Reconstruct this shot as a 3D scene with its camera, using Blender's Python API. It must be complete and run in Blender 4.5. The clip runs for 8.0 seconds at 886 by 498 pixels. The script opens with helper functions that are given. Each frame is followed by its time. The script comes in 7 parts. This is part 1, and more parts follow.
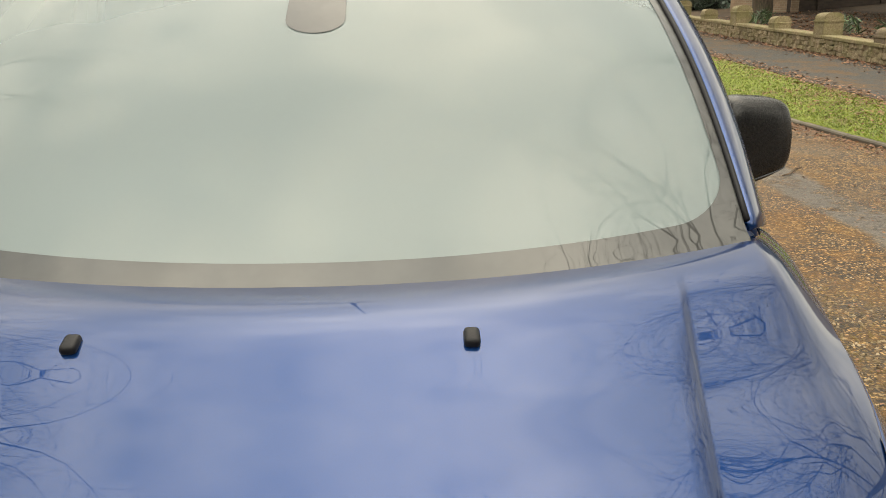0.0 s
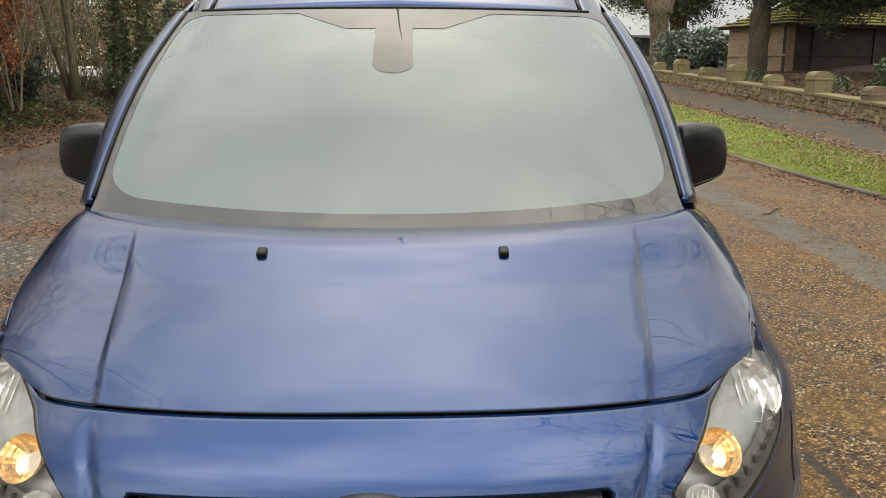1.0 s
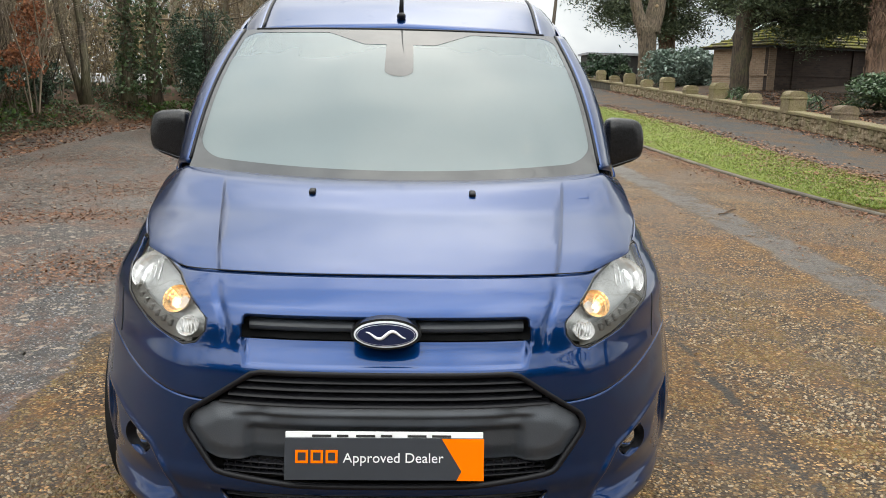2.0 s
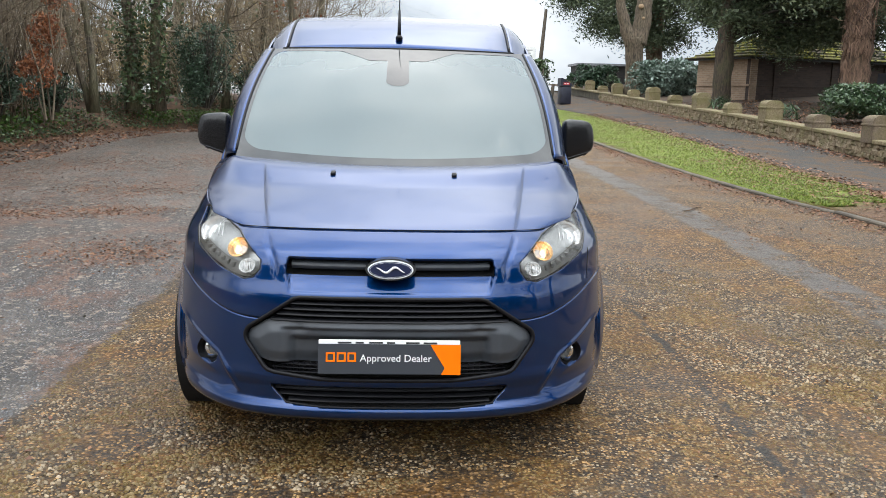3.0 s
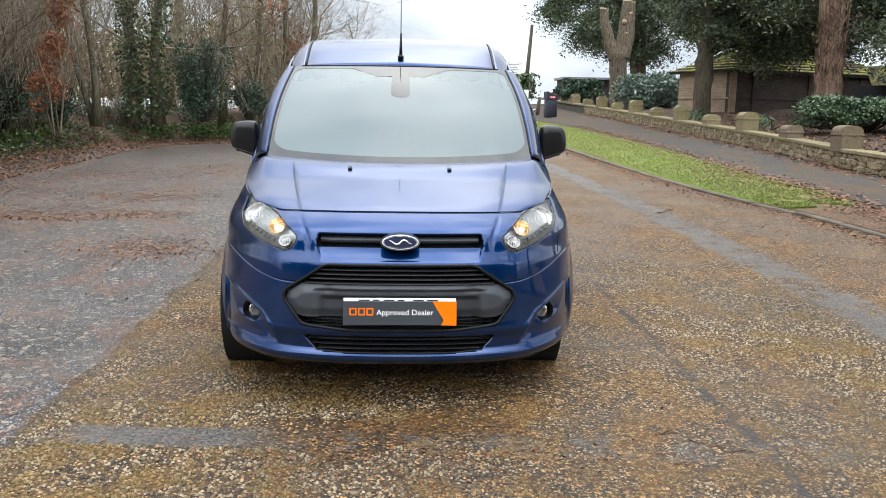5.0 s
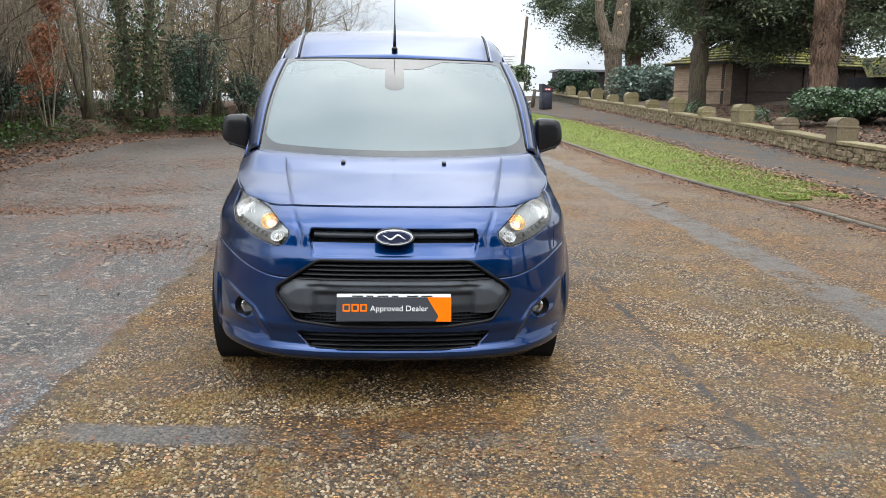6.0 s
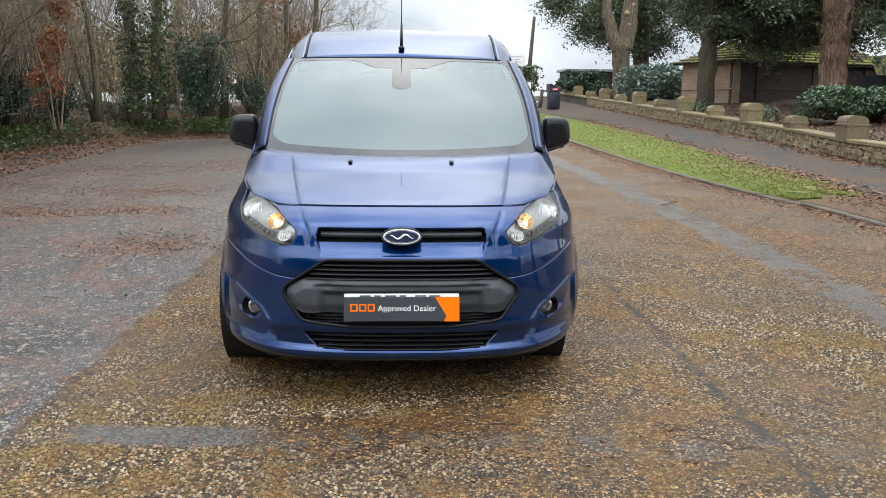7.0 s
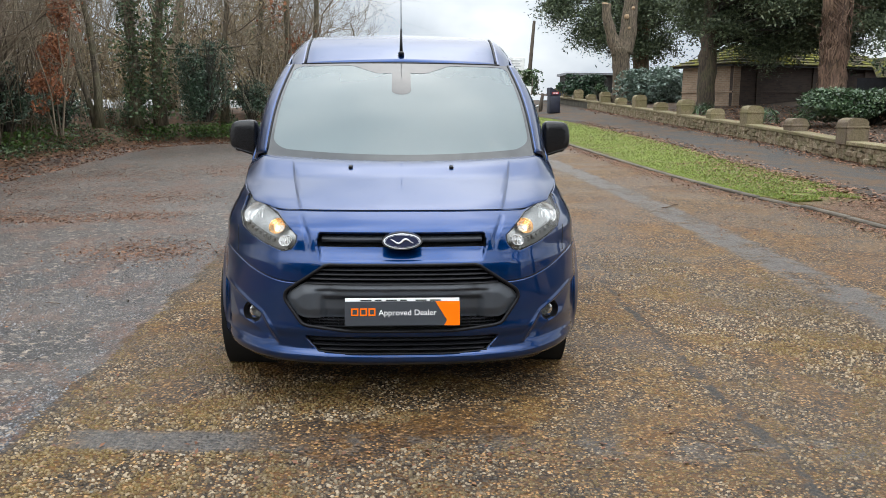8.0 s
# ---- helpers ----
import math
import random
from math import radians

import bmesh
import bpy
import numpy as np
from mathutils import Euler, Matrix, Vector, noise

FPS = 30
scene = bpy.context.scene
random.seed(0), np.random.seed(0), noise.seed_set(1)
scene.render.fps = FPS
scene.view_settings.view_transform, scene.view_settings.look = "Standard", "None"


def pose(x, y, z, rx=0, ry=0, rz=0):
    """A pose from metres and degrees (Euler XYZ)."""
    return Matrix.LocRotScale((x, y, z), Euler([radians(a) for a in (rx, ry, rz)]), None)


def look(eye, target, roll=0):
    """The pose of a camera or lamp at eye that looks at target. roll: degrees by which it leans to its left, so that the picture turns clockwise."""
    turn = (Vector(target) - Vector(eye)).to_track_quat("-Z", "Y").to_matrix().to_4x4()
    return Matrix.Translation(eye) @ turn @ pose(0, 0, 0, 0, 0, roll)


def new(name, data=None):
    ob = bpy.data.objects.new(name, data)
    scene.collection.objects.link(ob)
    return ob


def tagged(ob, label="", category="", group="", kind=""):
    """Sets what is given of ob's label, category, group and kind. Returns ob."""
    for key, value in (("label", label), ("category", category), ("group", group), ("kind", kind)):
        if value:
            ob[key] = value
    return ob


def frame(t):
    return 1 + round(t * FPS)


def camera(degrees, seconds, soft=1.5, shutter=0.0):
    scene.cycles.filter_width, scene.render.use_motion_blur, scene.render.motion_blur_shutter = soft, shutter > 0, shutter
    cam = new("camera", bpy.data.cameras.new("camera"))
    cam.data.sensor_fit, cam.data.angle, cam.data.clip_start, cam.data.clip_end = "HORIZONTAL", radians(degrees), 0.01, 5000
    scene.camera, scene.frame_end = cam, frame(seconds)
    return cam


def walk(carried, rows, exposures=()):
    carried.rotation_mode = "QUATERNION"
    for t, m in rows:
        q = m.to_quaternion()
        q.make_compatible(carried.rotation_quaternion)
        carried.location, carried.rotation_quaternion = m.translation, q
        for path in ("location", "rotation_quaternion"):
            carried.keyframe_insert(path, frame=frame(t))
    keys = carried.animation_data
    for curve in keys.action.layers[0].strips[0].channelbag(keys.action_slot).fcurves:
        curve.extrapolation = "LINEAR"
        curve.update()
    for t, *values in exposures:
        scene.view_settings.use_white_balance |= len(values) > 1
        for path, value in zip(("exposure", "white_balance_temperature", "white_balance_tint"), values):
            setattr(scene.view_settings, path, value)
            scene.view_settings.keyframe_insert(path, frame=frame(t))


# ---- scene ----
cam = camera(56.2, 8.0, 0.9)
PATH = [
    (0, (0.195, -0.349, 1.498), (0.248, 1.575, 0.955), -0.5),
    (0.5, (0.07, -0.695, 1.517), (0.119, 1.25, 1.052), -0.4),
    (0.7, (0.07, -0.854, 1.496), (0.117, 1.099, 1.067), -0.4),
    (0.9, (0.086, -1.009, 1.479), (0.133, 0.945, 1.058), -0.1),
    (1, (0.084, -1.095, 1.473), (0.132, 0.86, 1.053), 0.1),
    (1.4, (0.059, -1.466, 1.44), (0.114, 0.491, 1.03), 0.6),
    (1.5, (0.054, -1.561, 1.438), (0.112, 0.397, 1.031), 0.8),
    (2, (0.071, -2.053, 1.438), (0.14, -0.092, 1.05), 1.2),
    (2.2, (0.092, -2.247, 1.417), (0.167, -0.285, 1.036), 1.0),
    (3.3, (0.053, -3.186, 1.432), (0.146, -1.218, 1.088), 1.4),
    (3.5, (0.059, -3.339, 1.408), (0.157, -1.367, 1.087), 1.4),
    (4, (0.003, -3.612, 1.409), (0.102, -1.642, 1.083), 1.1),
    (4.5, (-0.1, -3.728, 1.385), (0.009, -1.76, 1.048), 0.8),
    (5, (-0.018, -3.751, 1.403), (0.094, -1.782, 1.071), 1.0),
    (5.2, (0.0, -3.735, 1.408), (0.121, -1.767, 1.068), 1.2),
    (6.3, (-0.014, -3.688, 1.406), (0.106, -1.723, 1.056), 0.8),
    (6.5, (0.0, -3.678, 1.408), (0.113, -1.712, 1.058), 0.8),
    (7, (-0.009, -3.676, 1.395), (0.095, -1.709, 1.047), 0.6),
    (7.5, (-0.003, -3.687, 1.392), (0.097, -1.719, 1.049), 0.4),
    (8, (-0.005, -3.692, 1.398), (0.096, -1.723, 1.06), 0.3),
]
walk(cam, [(t, look(e, g, r)) for t, e, g, r in PATH],
     [(0.0, -0.44, 8350, 6), (0.5, -0.48, 8150, 6), (1.0, -0.70, 7800, 6), (2.0, -0.48, 6900, 7), (3.3, -0.42, 6450, 8), (4.0, -0.42, 6450, 8), (4.5, -0.32, 6450, 8), (6.4, -0.34, 6450, 8), (7.0, -0.46, 6450, 8), (8.0, -0.54, 6450, 8)])

# ---- light: overcast winter sky, soft weak sun ----
SUN_EL, SUN_AZ = radians(62), radians(12)
world = bpy.data.worlds.new("sky")
scene.world = world
world.use_nodes = True
wn, wl = world.node_tree.nodes, world.node_tree.links
wn.clear()
w_out = wn.new("ShaderNodeOutputWorld")
w_bg = wn.new("ShaderNodeBackground")
w_sky = wn.new("ShaderNodeTexSky")
w_sky.sky_type, w_sky.sun_disc = "NISHITA", False
w_sky.sun_elevation, w_sky.sun_rotation = SUN_EL, SUN_AZ
w_sky.air_density, w_sky.dust_density = 1.0, 3.0
w_co = wn.new("ShaderNodeTexCoord")
w_noise = wn.new("ShaderNodeTexNoise")
w_noise.inputs["Scale"].default_value, w_noise.inputs["Detail"].default_value = 2.1, 6.0
w_noise.inputs["Roughness"].default_value = 0.55
w_ramp = wn.new("ShaderNodeValToRGB")
w_ramp.color_ramp.elements[0].position, w_ramp.color_ramp.elements[0].color = 0.38, (8.4, 9.3, 10.6, 1)
w_ramp.color_ramp.elements[1].position, w_ramp.color_ramp.elements[1].color = 0.64, (20.5, 20.8, 21.0, 1)
w_mix = wn.new("ShaderNodeMix")
w_mix.data_type = "RGBA"
w_mix.inputs[0].default_value = 0.82
w_map = wn.new("ShaderNodeMapping")
w_map.inputs["Scale"].default_value = (1.0, 1.0, 1.8)
w_map.inputs["Location"].default_value = (3.1, 1.7, 0.4)
wl.new(w_co.outputs["Generated"], w_map.inputs["Vector"])
wl.new(w_map.outputs["Vector"], w_noise.inputs["Vector"])
wl.new(w_noise.outputs["Fac"], w_ramp.inputs["Fac"])
# the cloud is thinner, and so brighter, round the hidden sun
glow_dir = Vector((0.0, 0.15, 0.99)).normalized()
w_dot = wn.new("ShaderNodeVectorMath")
w_dot.operation = "DOT_PRODUCT"
w_dot.inputs[1].default_value = glow_dir
wl.new(w_co.outputs["Generated"], w_dot.inputs[0])
w_up = wn.new("ShaderNodeMapRange")
w_up.interpolation_type = "SMOOTHSTEP"
w_up.inputs["From Min"].default_value, w_up.inputs["From Max"].default_value = 0.60, 0.95
w_up.inputs["To Min"].default_value, w_up.inputs["To Max"].default_value = 0.92, 2.75
wl.new(w_dot.outputs["Value"], w_up.inputs["Value"])
# and lighter again over the open side of the forecourt, towards which the van faces
w_dot2 = wn.new("ShaderNodeVectorMath")
w_dot2.operation = "DOT_PRODUCT"
w_dot2.inputs[1].default_value = Vector((0.0, -0.85, 0.53)).normalized()
wl.new(w_co.outputs["Generated"], w_dot2.inputs[0])
w_open = wn.new("ShaderNodeMapRange")
w_open.interpolation_type = "SMOOTHSTEP"
w_open.inputs["From Min"].default_value, w_open.inputs["From Max"].default_value = 0.25, 0.95
w_open.inputs["To Min"].default_value, w_open.inputs["To Max"].default_value = 0.0, 1.4
wl.new(w_dot2.outputs["Value"], w_open.inputs["Value"])
w_sum = wn.new("ShaderNodeMath")
wl.new(w_up.outputs["Result"], w_sum.inputs[0])
wl.new(w_open.outputs["Result"], w_sum.inputs[1])
w_mul = wn.new("ShaderNodeVectorMath")
w_mul.operation = "SCALE"
wl.new(w_sky.outputs["Color"], w_mix.inputs[6])
wl.new(w_ramp.outputs["Color"], w_mix.inputs[7])
wl.new(w_mix.outputs[2], w_mul.inputs[0])
wl.new(w_sum.outputs[0], w_mul.inputs["Scale"])
wl.new(w_mul.outputs["Vector"], w_bg.inputs["Color"])
w_bg.inputs["Strength"].default_value = 0.135
wl.new(w_bg.outputs["Background"], w_out.inputs["Surface"])

sun_data = bpy.data.lights.new("sun", "SUN")
sun_data.energy, sun_data.angle, sun_data.color = 0.8, radians(110), (1.0, 0.96, 0.9)
sun_ob = new("sun", sun_data)
sun_dir = Vector((math.sin(SUN_AZ) * math.cos(SUN_EL), math.cos(SUN_AZ) * math.cos(SUN_EL), math.sin(SUN_EL)))
sun_ob.matrix_world = Matrix.Translation(sun_dir * 50) @ sun_dir.to_track_quat("Z", "Y").to_matrix().to_4x4()


# ---- materials ----
class Nodes:
    """Short-hand for wiring a node material."""

    def __init__(self, name):
        self.m = bpy.data.materials.new(name)
        self.m.use_nodes = True
        self.t = self.m.node_tree
        self.t.nodes.clear()
        self.out = self.t.nodes.new("ShaderNodeOutputMaterial")
        self.geo = self.t.nodes.new("ShaderNodeNewGeometry")
        self.pos = self.geo.outputs["Position"]

    def put(self, sock, v):
        if isinstance(v, bpy.types.NodeSocket):
            self.t.links.new(v, sock)
        elif isinstance(v, (tuple, list)):
            sock.default_value = (*v, 1.0) if len(v) == 3 and len(sock.default_value) == 4 else v
        else:
            sock.default_value = v

    def math(self, op, a, b=0.0, c=0.0, clamp=False):
        n = self.t.nodes.new("ShaderNodeMath")
        n.operation, n.use_clamp = op, clamp
        for s, v in zip(n.inputs, (a, b, c)):
            self.put(s, v)
        return n.outputs[0]

    def mix(self, f, a, b, blend="MIX"):
        n = self.t.nodes.new("ShaderNodeMix")
        n.data_type, n.blend_type = "RGBA", blend
        self.put(n.inputs[0], f), self.put(n.inputs[6], a), self.put(n.inputs[7], b)
        return n.outputs[2]

    def noise(self, scale, detail=4.0, rough=0.55, vec=None, warp=0.0):
        n = self.t.nodes.new("ShaderNodeTexNoise")
        n.inputs["Scale"].default_value, n.inputs["Detail"].default_value = scale, detail
        n.inputs["Roughness"].default_value, n.inputs["Distortion"].default_value = rough, warp
        self.put(n.inputs["Vector"], vec or self.pos)
        return n.outputs["Fac"]

    def voronoi(self, scale, feature="F1", out="Distance", vec=None):
        n = self.t.nodes.new("ShaderNodeTexVoronoi")
        n.feature = feature
        n.inputs["Scale"].default_value = scale
        self.put(n.inputs["Vector"], vec or self.pos)
        return n.outputs[out]

    def stretch(self, v, vec=None):
        n = self.t.nodes.new("ShaderNodeMapping")
        n.inputs["Scale"].default_value = v
        self.put(n.inputs["Vector"], vec or self.pos)
        return n.outputs["Vector"]

    def band(self, v, lo, hi):
        """0 below lo, 1 above hi."""
        n = self.t.nodes.new("ShaderNodeMapRange")
        n.interpolation_type = "SMOOTHSTEP"
        self.put(n.inputs[0], v), self.put(n.inputs[1], lo), self.put(n.inputs[2], hi)
        return n.outputs[0]

    def xyz(self):
        n = self.t.nodes.new("ShaderNodeSeparateXYZ")
        self.put(n.inputs[0], self.pos)
        return n.outputs

    def rand(self):
        return self.t.nodes.new("ShaderNodeObjectInfo").outputs["Random"]

    def island(self):
        return self.geo.outputs["Random Per Island"]

    def bump(self, h, strength, dist=0.01, normal=None):
        n = self.t.nodes.new("ShaderNodeBump")
        n.inputs["Strength"].default_value, n.inputs["Distance"].default_value = strength, dist
        self.put(n.inputs["Height"], h)
        if normal:
            self.put(n.inputs["Normal"], normal)
        return n.outputs[0]

    def done(self, base, rough=0.5, normal=None, **more):
        b = self.t.nodes.new("ShaderNodeBsdfPrincipled")
        self.put(b.inputs["Base Color"], base), self.put(b.inputs["Roughness"], rough)
        if normal:
            self.put(b.inputs["Normal"], normal)
        for k, v in more.items():
            self.put(b.inputs[k.replace("_", " ")], v)
        self.t.links.new(b.outputs[0], self.out.inputs["Surface"])
        return self.m


def shade(c, k):
    return tuple(min(1.0, v * k) for v in c)


def simple(name, base, rough=0.5, var=0.25, scale=6.0, fine=80.0, relief=0.15, **more):
    """A plain surface with variation at two scales and fine relief."""
    n = Nodes(name)
    a, f = n.noise(scale, 4), n.noise(fine, 3)
    col = n.mix(n.band(a, 0.3, 0.7), shade(base, 1 - var), shade(base, 1 + var))
    col = n.mix(n.math("MULTIPLY", f, 0.35), col, shade(base, 1 - 0.8 * var))
    r = n.math("ADD", rough - 0.06, n.math("MULTIPLY", f, 0.12))
    return n.done(col, r, n.bump(f, relief, 0.003), **more)


def paint_material():
    n = Nodes("blue_metallic_paint")
    f = n.math("MULTIPLY", n.noise(700, 2), 0.5)
    base = n.mix(f, (0.0005, 0.0235, 0.104), (0.0010, 0.0360, 0.150))
    dirt = n.band(n.noise(9, 6, 0.65), 0.56, 0.8)
    base = n.mix(n.math("MULTIPLY", dirt, 0.02), base, (0.16, 0.15, 0.14))
    orange_peel = n.noise(160, 2)
    rough = n.math("ADD", 0.36, n.math("MULTIPLY", dirt, 0.12))
    return n.done(base, rough, n.bump(orange_peel, 0.012, 0.002), Metallic=0.88, Specular_IOR_Level=0.0,
                  Coat_Weight=1.0, Coat_Roughness=0.012, Coat_IOR=1.52)


def ground_material():
    """Concrete bays of exposed aggregate with tarred joints; worn asphalt beyond x = -1.65."""
    n = Nodes("forecourt_surface")
    x, y, z = n.xyz()
    big, mid, small = n.noise(0.55, 5, 0.6), n.noise(2.6, 5, 0.6), n.noise(14, 5, 0.65)
    grit = n.voronoi(66, out="Color")
    cell = n.voronoi(66, out="Distance")
    grit2 = n.voronoi(31, out="Color")
    cell2 = n.voronoi(31, out="Distance")
    sep = n.t.nodes.new("ShaderNodeSeparateColor")
    n.put(sep.inputs[0], grit)
    sep2 = n.t.nodes.new("ShaderNodeSeparateColor")
    n.put(sep2.inputs[0], grit2)
    g, g2 = sep.outputs[0], sep2.outputs[1]
    # concrete: pale chips in an olive-brown mossy matrix
    matrix = n.mix(n.band(small, 0.35, 0.65), (0.022, 0.016, 0.008), (0.085, 0.058, 0.024))
    olive = n.band(n.math("ADD", n.math("MULTIPLY", mid, 0.65), n.math("MULTIPLY", small, 0.35)), 0.46, 0.58)
    matrix = n.mix(n.math("MULTIPLY", olive, 0.8), matrix, n.mix(small, (0.11, 0.070, 0.004), (0.25, 0.155, 0.010)))
    chip = n.mix(n.band(g, 0.45, 1.0), (0.17, 0.135, 0.09), (0.60, 0.52, 0.40))
    cover = n.math("MULTIPLY", n.band(g, 0.18, 0.24), n.math("SUBTRACT", 1.0, n.band(cell, 0.38, 0.50)))
    chip2 = n.math("MULTIPLY", n.band(g2, 0.70, 0.74), n.math("SUBTRACT", 1.0, n.band(cell2, 0.30, 0.42)))
    cover = n.math("MULTIPLY", cover, n.math("SUBTRACT", 1.0, n.math("MULTIPLY", olive, 0.40)))
    stone = n.mix(cover, matrix, chip)
    stone = n.mix(n.math("MULTIPLY", chip2, 0.85), stone, n.mix(g, (0.26, 0.21, 0.16), (0.52, 0.44, 0.36)))
    pit = n.math("MULTIPLY", n.band(g, 0.0, 0.16), 1.0)
    stone = n.mix(n.math("MULTIPLY", n.math("SUBTRACT", 1.0, pit), 0.5), stone, (0.03, 0.024, 0.014))
    rust = n.band(big, 0.46, 0.62)
    stone = n.mix(n.math("MULTIPLY", rust, 0.22), stone, n.mix(1.0, stone, (0.95, 0.62, 0.40), "MULTIPLY"))
    worn = n.band(n.noise(1.9, 6, 0.7), 0.56, 0.70)
    stone = n.mix(n.math("MULTIPLY", worn, 0.45), stone, n.mix(g, (0.10, 0.095, 0.085), (0.24, 0.22, 0.19)))
    coarse = n.noise(34, 5, 0.8)
    stone = n.mix(n.math("MULTIPLY", n.band(coarse, 0.50, 0.60), 0.62), stone, n.mix(g, (0.030, 0.021, 0.009), (0.075, 0.052, 0.022)))
    stone = n.mix(n.math("MULTIPLY", n.band(coarse, 0.46, 0.38), 0.50), stone, n.mix(g, (0.22, 0.17, 0.10), (0.50, 0.42, 0.29)))
    stone = n.mix(1.0, stone, (1.14, 1.02, 0.76), "MULTIPLY")
    # asphalt
    tar = n.mix(n.math("MULTIPLY", n.band(g, 0.25, 1.0), n.math("SUBTRACT", 1.0, n.band(cell, 0.30, 0.45))), (0.034, 0.034, 0.036), (0.36, 0.35, 0.335))
    tar = n.mix(n.band(g2, 0.86, 0.94), tar, (0.27, 0.25, 0.22))
    tar = n.mix(n.math("MULTIPLY", n.band(mid, 0.48, 0.62), 0.7), tar, n.mix(g, (0.07, 0.035, 0.022), (0.19, 0.11, 0.07)))
    tar = n.mix(n.math("MULTIPLY", n.band(n.noise(0.9, 5, 0.6), 0.45, 0.65), 0.45), tar, (0.16, 0.155, 0.15))
    mott = n.noise(11, 6, 0.75)
    tar = n.mix(n.math("MULTIPLY", n.band(mott, 0.50, 0.62), 0.55), tar, n.mix(g, (0.030, 0.029, 0.028), (0.10, 0.095, 0.09)))
    tar = n.mix(n.math("MULTIPLY", n.band(n.noise(17, 5, 0.75), 0.60, 0.70), 0.6), tar, n.mix(g, (0.20, 0.19, 0.175), (0.36, 0.34, 0.31)))
    stone = n.mix(n.math("MULTIPLY", n.band(mott, 0.54, 0.66), 0.40), stone, n.mix(g, (0.040, 0.028, 0.012), (0.10, 0.07, 0.03)))
    tar = n.mix(1.0, tar, (1.55, 1.60, 1.72), "MULTIPLY")
    wob = n.math("MULTIPLY", n.math("SUBTRACT", n.noise(2.2, 5, 0.6), 0.5), 0.5)
    xw = n.math("ADD", x, wob)
    is_tar = n.math("SUBTRACT", 1.0, n.band(n.math("ADD", xw, n.math("MULTIPLY", n.math("SUBTRACT", small, 0.5), 0.16)), -1.66, -1.62))
    # joints and patched strips
    xj = n.math("ADD", x, n.math("MULTIPLY", wob, 0.40))
    joint = n.math("SUBTRACT", 1.0, n.band(n.math("ABSOLUTE", n.math("SUBTRACT", xj, 1.56)), 0.018, 0.042))
    joint = n.math("MULTIPLY", joint, n.band(n.noise(3.4, 6, 0.75), 0.46, 0.56))
    xs = n.math("ADD", x, n.math("MULTIPLY", wob, 0.5))
    strip = n.math("SUBTRACT", 1.0, n.band(n.math("ABSOLUTE", n.math("SUBTRACT", n.math("ADD", xs, n.math("MULTIPLY", n.band(y, 6.0, 14.0), 0.22)), 3.27)), 0.15, 0.27))
    strip = n.math("MULTIPLY", n.math("MULTIPLY", strip, n.band(n.noise(2.6, 6, 0.75), 0.34, 0.54)), 0.85)
    ys = n.math("ADD", n.math("ADD", y, n.math("MULTIPLY", x, 0.075)), n.math("MULTIPLY", wob, 0.35))
    cross = n.math("SUBTRACT", 1.0, n.band(n.math("ABSOLUTE", n.math("ADD", ys, 0.37)), 0.06, 0.15))
    here = n.math("MULTIPLY", n.band(x, -1.5, -1.3), n.math("SUBTRACT", 1.0, n.band(x, -0.75, -0.45)))
    cross = n.math("MULTIPLY", cross, n.math("MAXIMUM", here, n.math("MULTIPLY", n.band(n.noise(3.1, 5, 0.7), 0.46, 0.60), 0.8)))
    edge = n.math("SUBTRACT", 1.0, n.band(n.math("ABSOLUTE", n.math("ADD", n.math("ADD", xw, 1.60), 0.0)), 0.01, 0.07))
    pale = n.mix(n.band(g, 0.0, 1.0), (0.085, 0.092, 0.105), (0.18, 0.188, 0.205))
    patched = n.math("MAXIMUM", strip, n.math("MULTIPLY", cross, 0.9))
    col = n.mix(is_tar, stone, tar)
    col = n.mix(patched, col, pale)
    col = n.mix(n.math("MULTIPLY", n.math("MAXIMUM", joint, n.math("MULTIPLY", edge, 0.5)), 0.85), col, (0.04, 0.042, 0.045))
    damp = n.band(n.noise(0.8, 4, 0.5), 0.42, 0.62)
    col = n.mix(n.math("MULTIPLY", damp, 0.28), col, n.mix(1.0, col, (0.45, 0.44, 0.43), "MULTIPLY"))
    rough = n.math("SUBTRACT", 0.72, n.math("MULTIPLY", n.math("MAXIMUM", n.math("MULTIPLY", damp, 0.6), n.math("MAXIMUM", patched, is_tar)), 0.32))
    gam = n.t.nodes.new("ShaderNodeGamma")
    gam.inputs["Gamma"].default_value = 1.25
    n.put(gam.inputs["Color"], col)
    col = n.mix(1.0, gam.outputs[0], (0.90, 0.77, 0.63), "MULTIPLY")
    h = n.math("ADD", n.math("MULTIPLY", cell, -1.0), n.math("MULTIPLY", small, 1.2))
    return n.done(col, rough, n.bump(h, 0.8, 0.012))


def glass_material(name, tint, rough=0.0, gloss=1.62):
    """A thin pane: tinted see-through with mirror gloss by Fresnel."""
    n = Nodes(name)
    tr = n.t.nodes.new("ShaderNodeBsdfTransparent")
    tr.inputs[0].default_value = (*tint, 1)
    gl = n.t.nodes.new("ShaderNodeBsdfGlossy")
    gl.inputs["Roughness"].default_value = rough
    fr = n.t.nodes.new("ShaderNodeFresnel")
    fr.inputs["IOR"].default_value = gloss
    mx = n.t.nodes.new("ShaderNodeMixShader")
    n.put(mx.inputs[0], fr.outputs[0])
    n.t.links.new(tr.outputs[0], mx.inputs[1]), n.t.links.new(gl.outputs[0], mx.inputs[2])
    n.t.links.new(mx.outputs[0], n.out.inputs["Surface"])
    return n.m


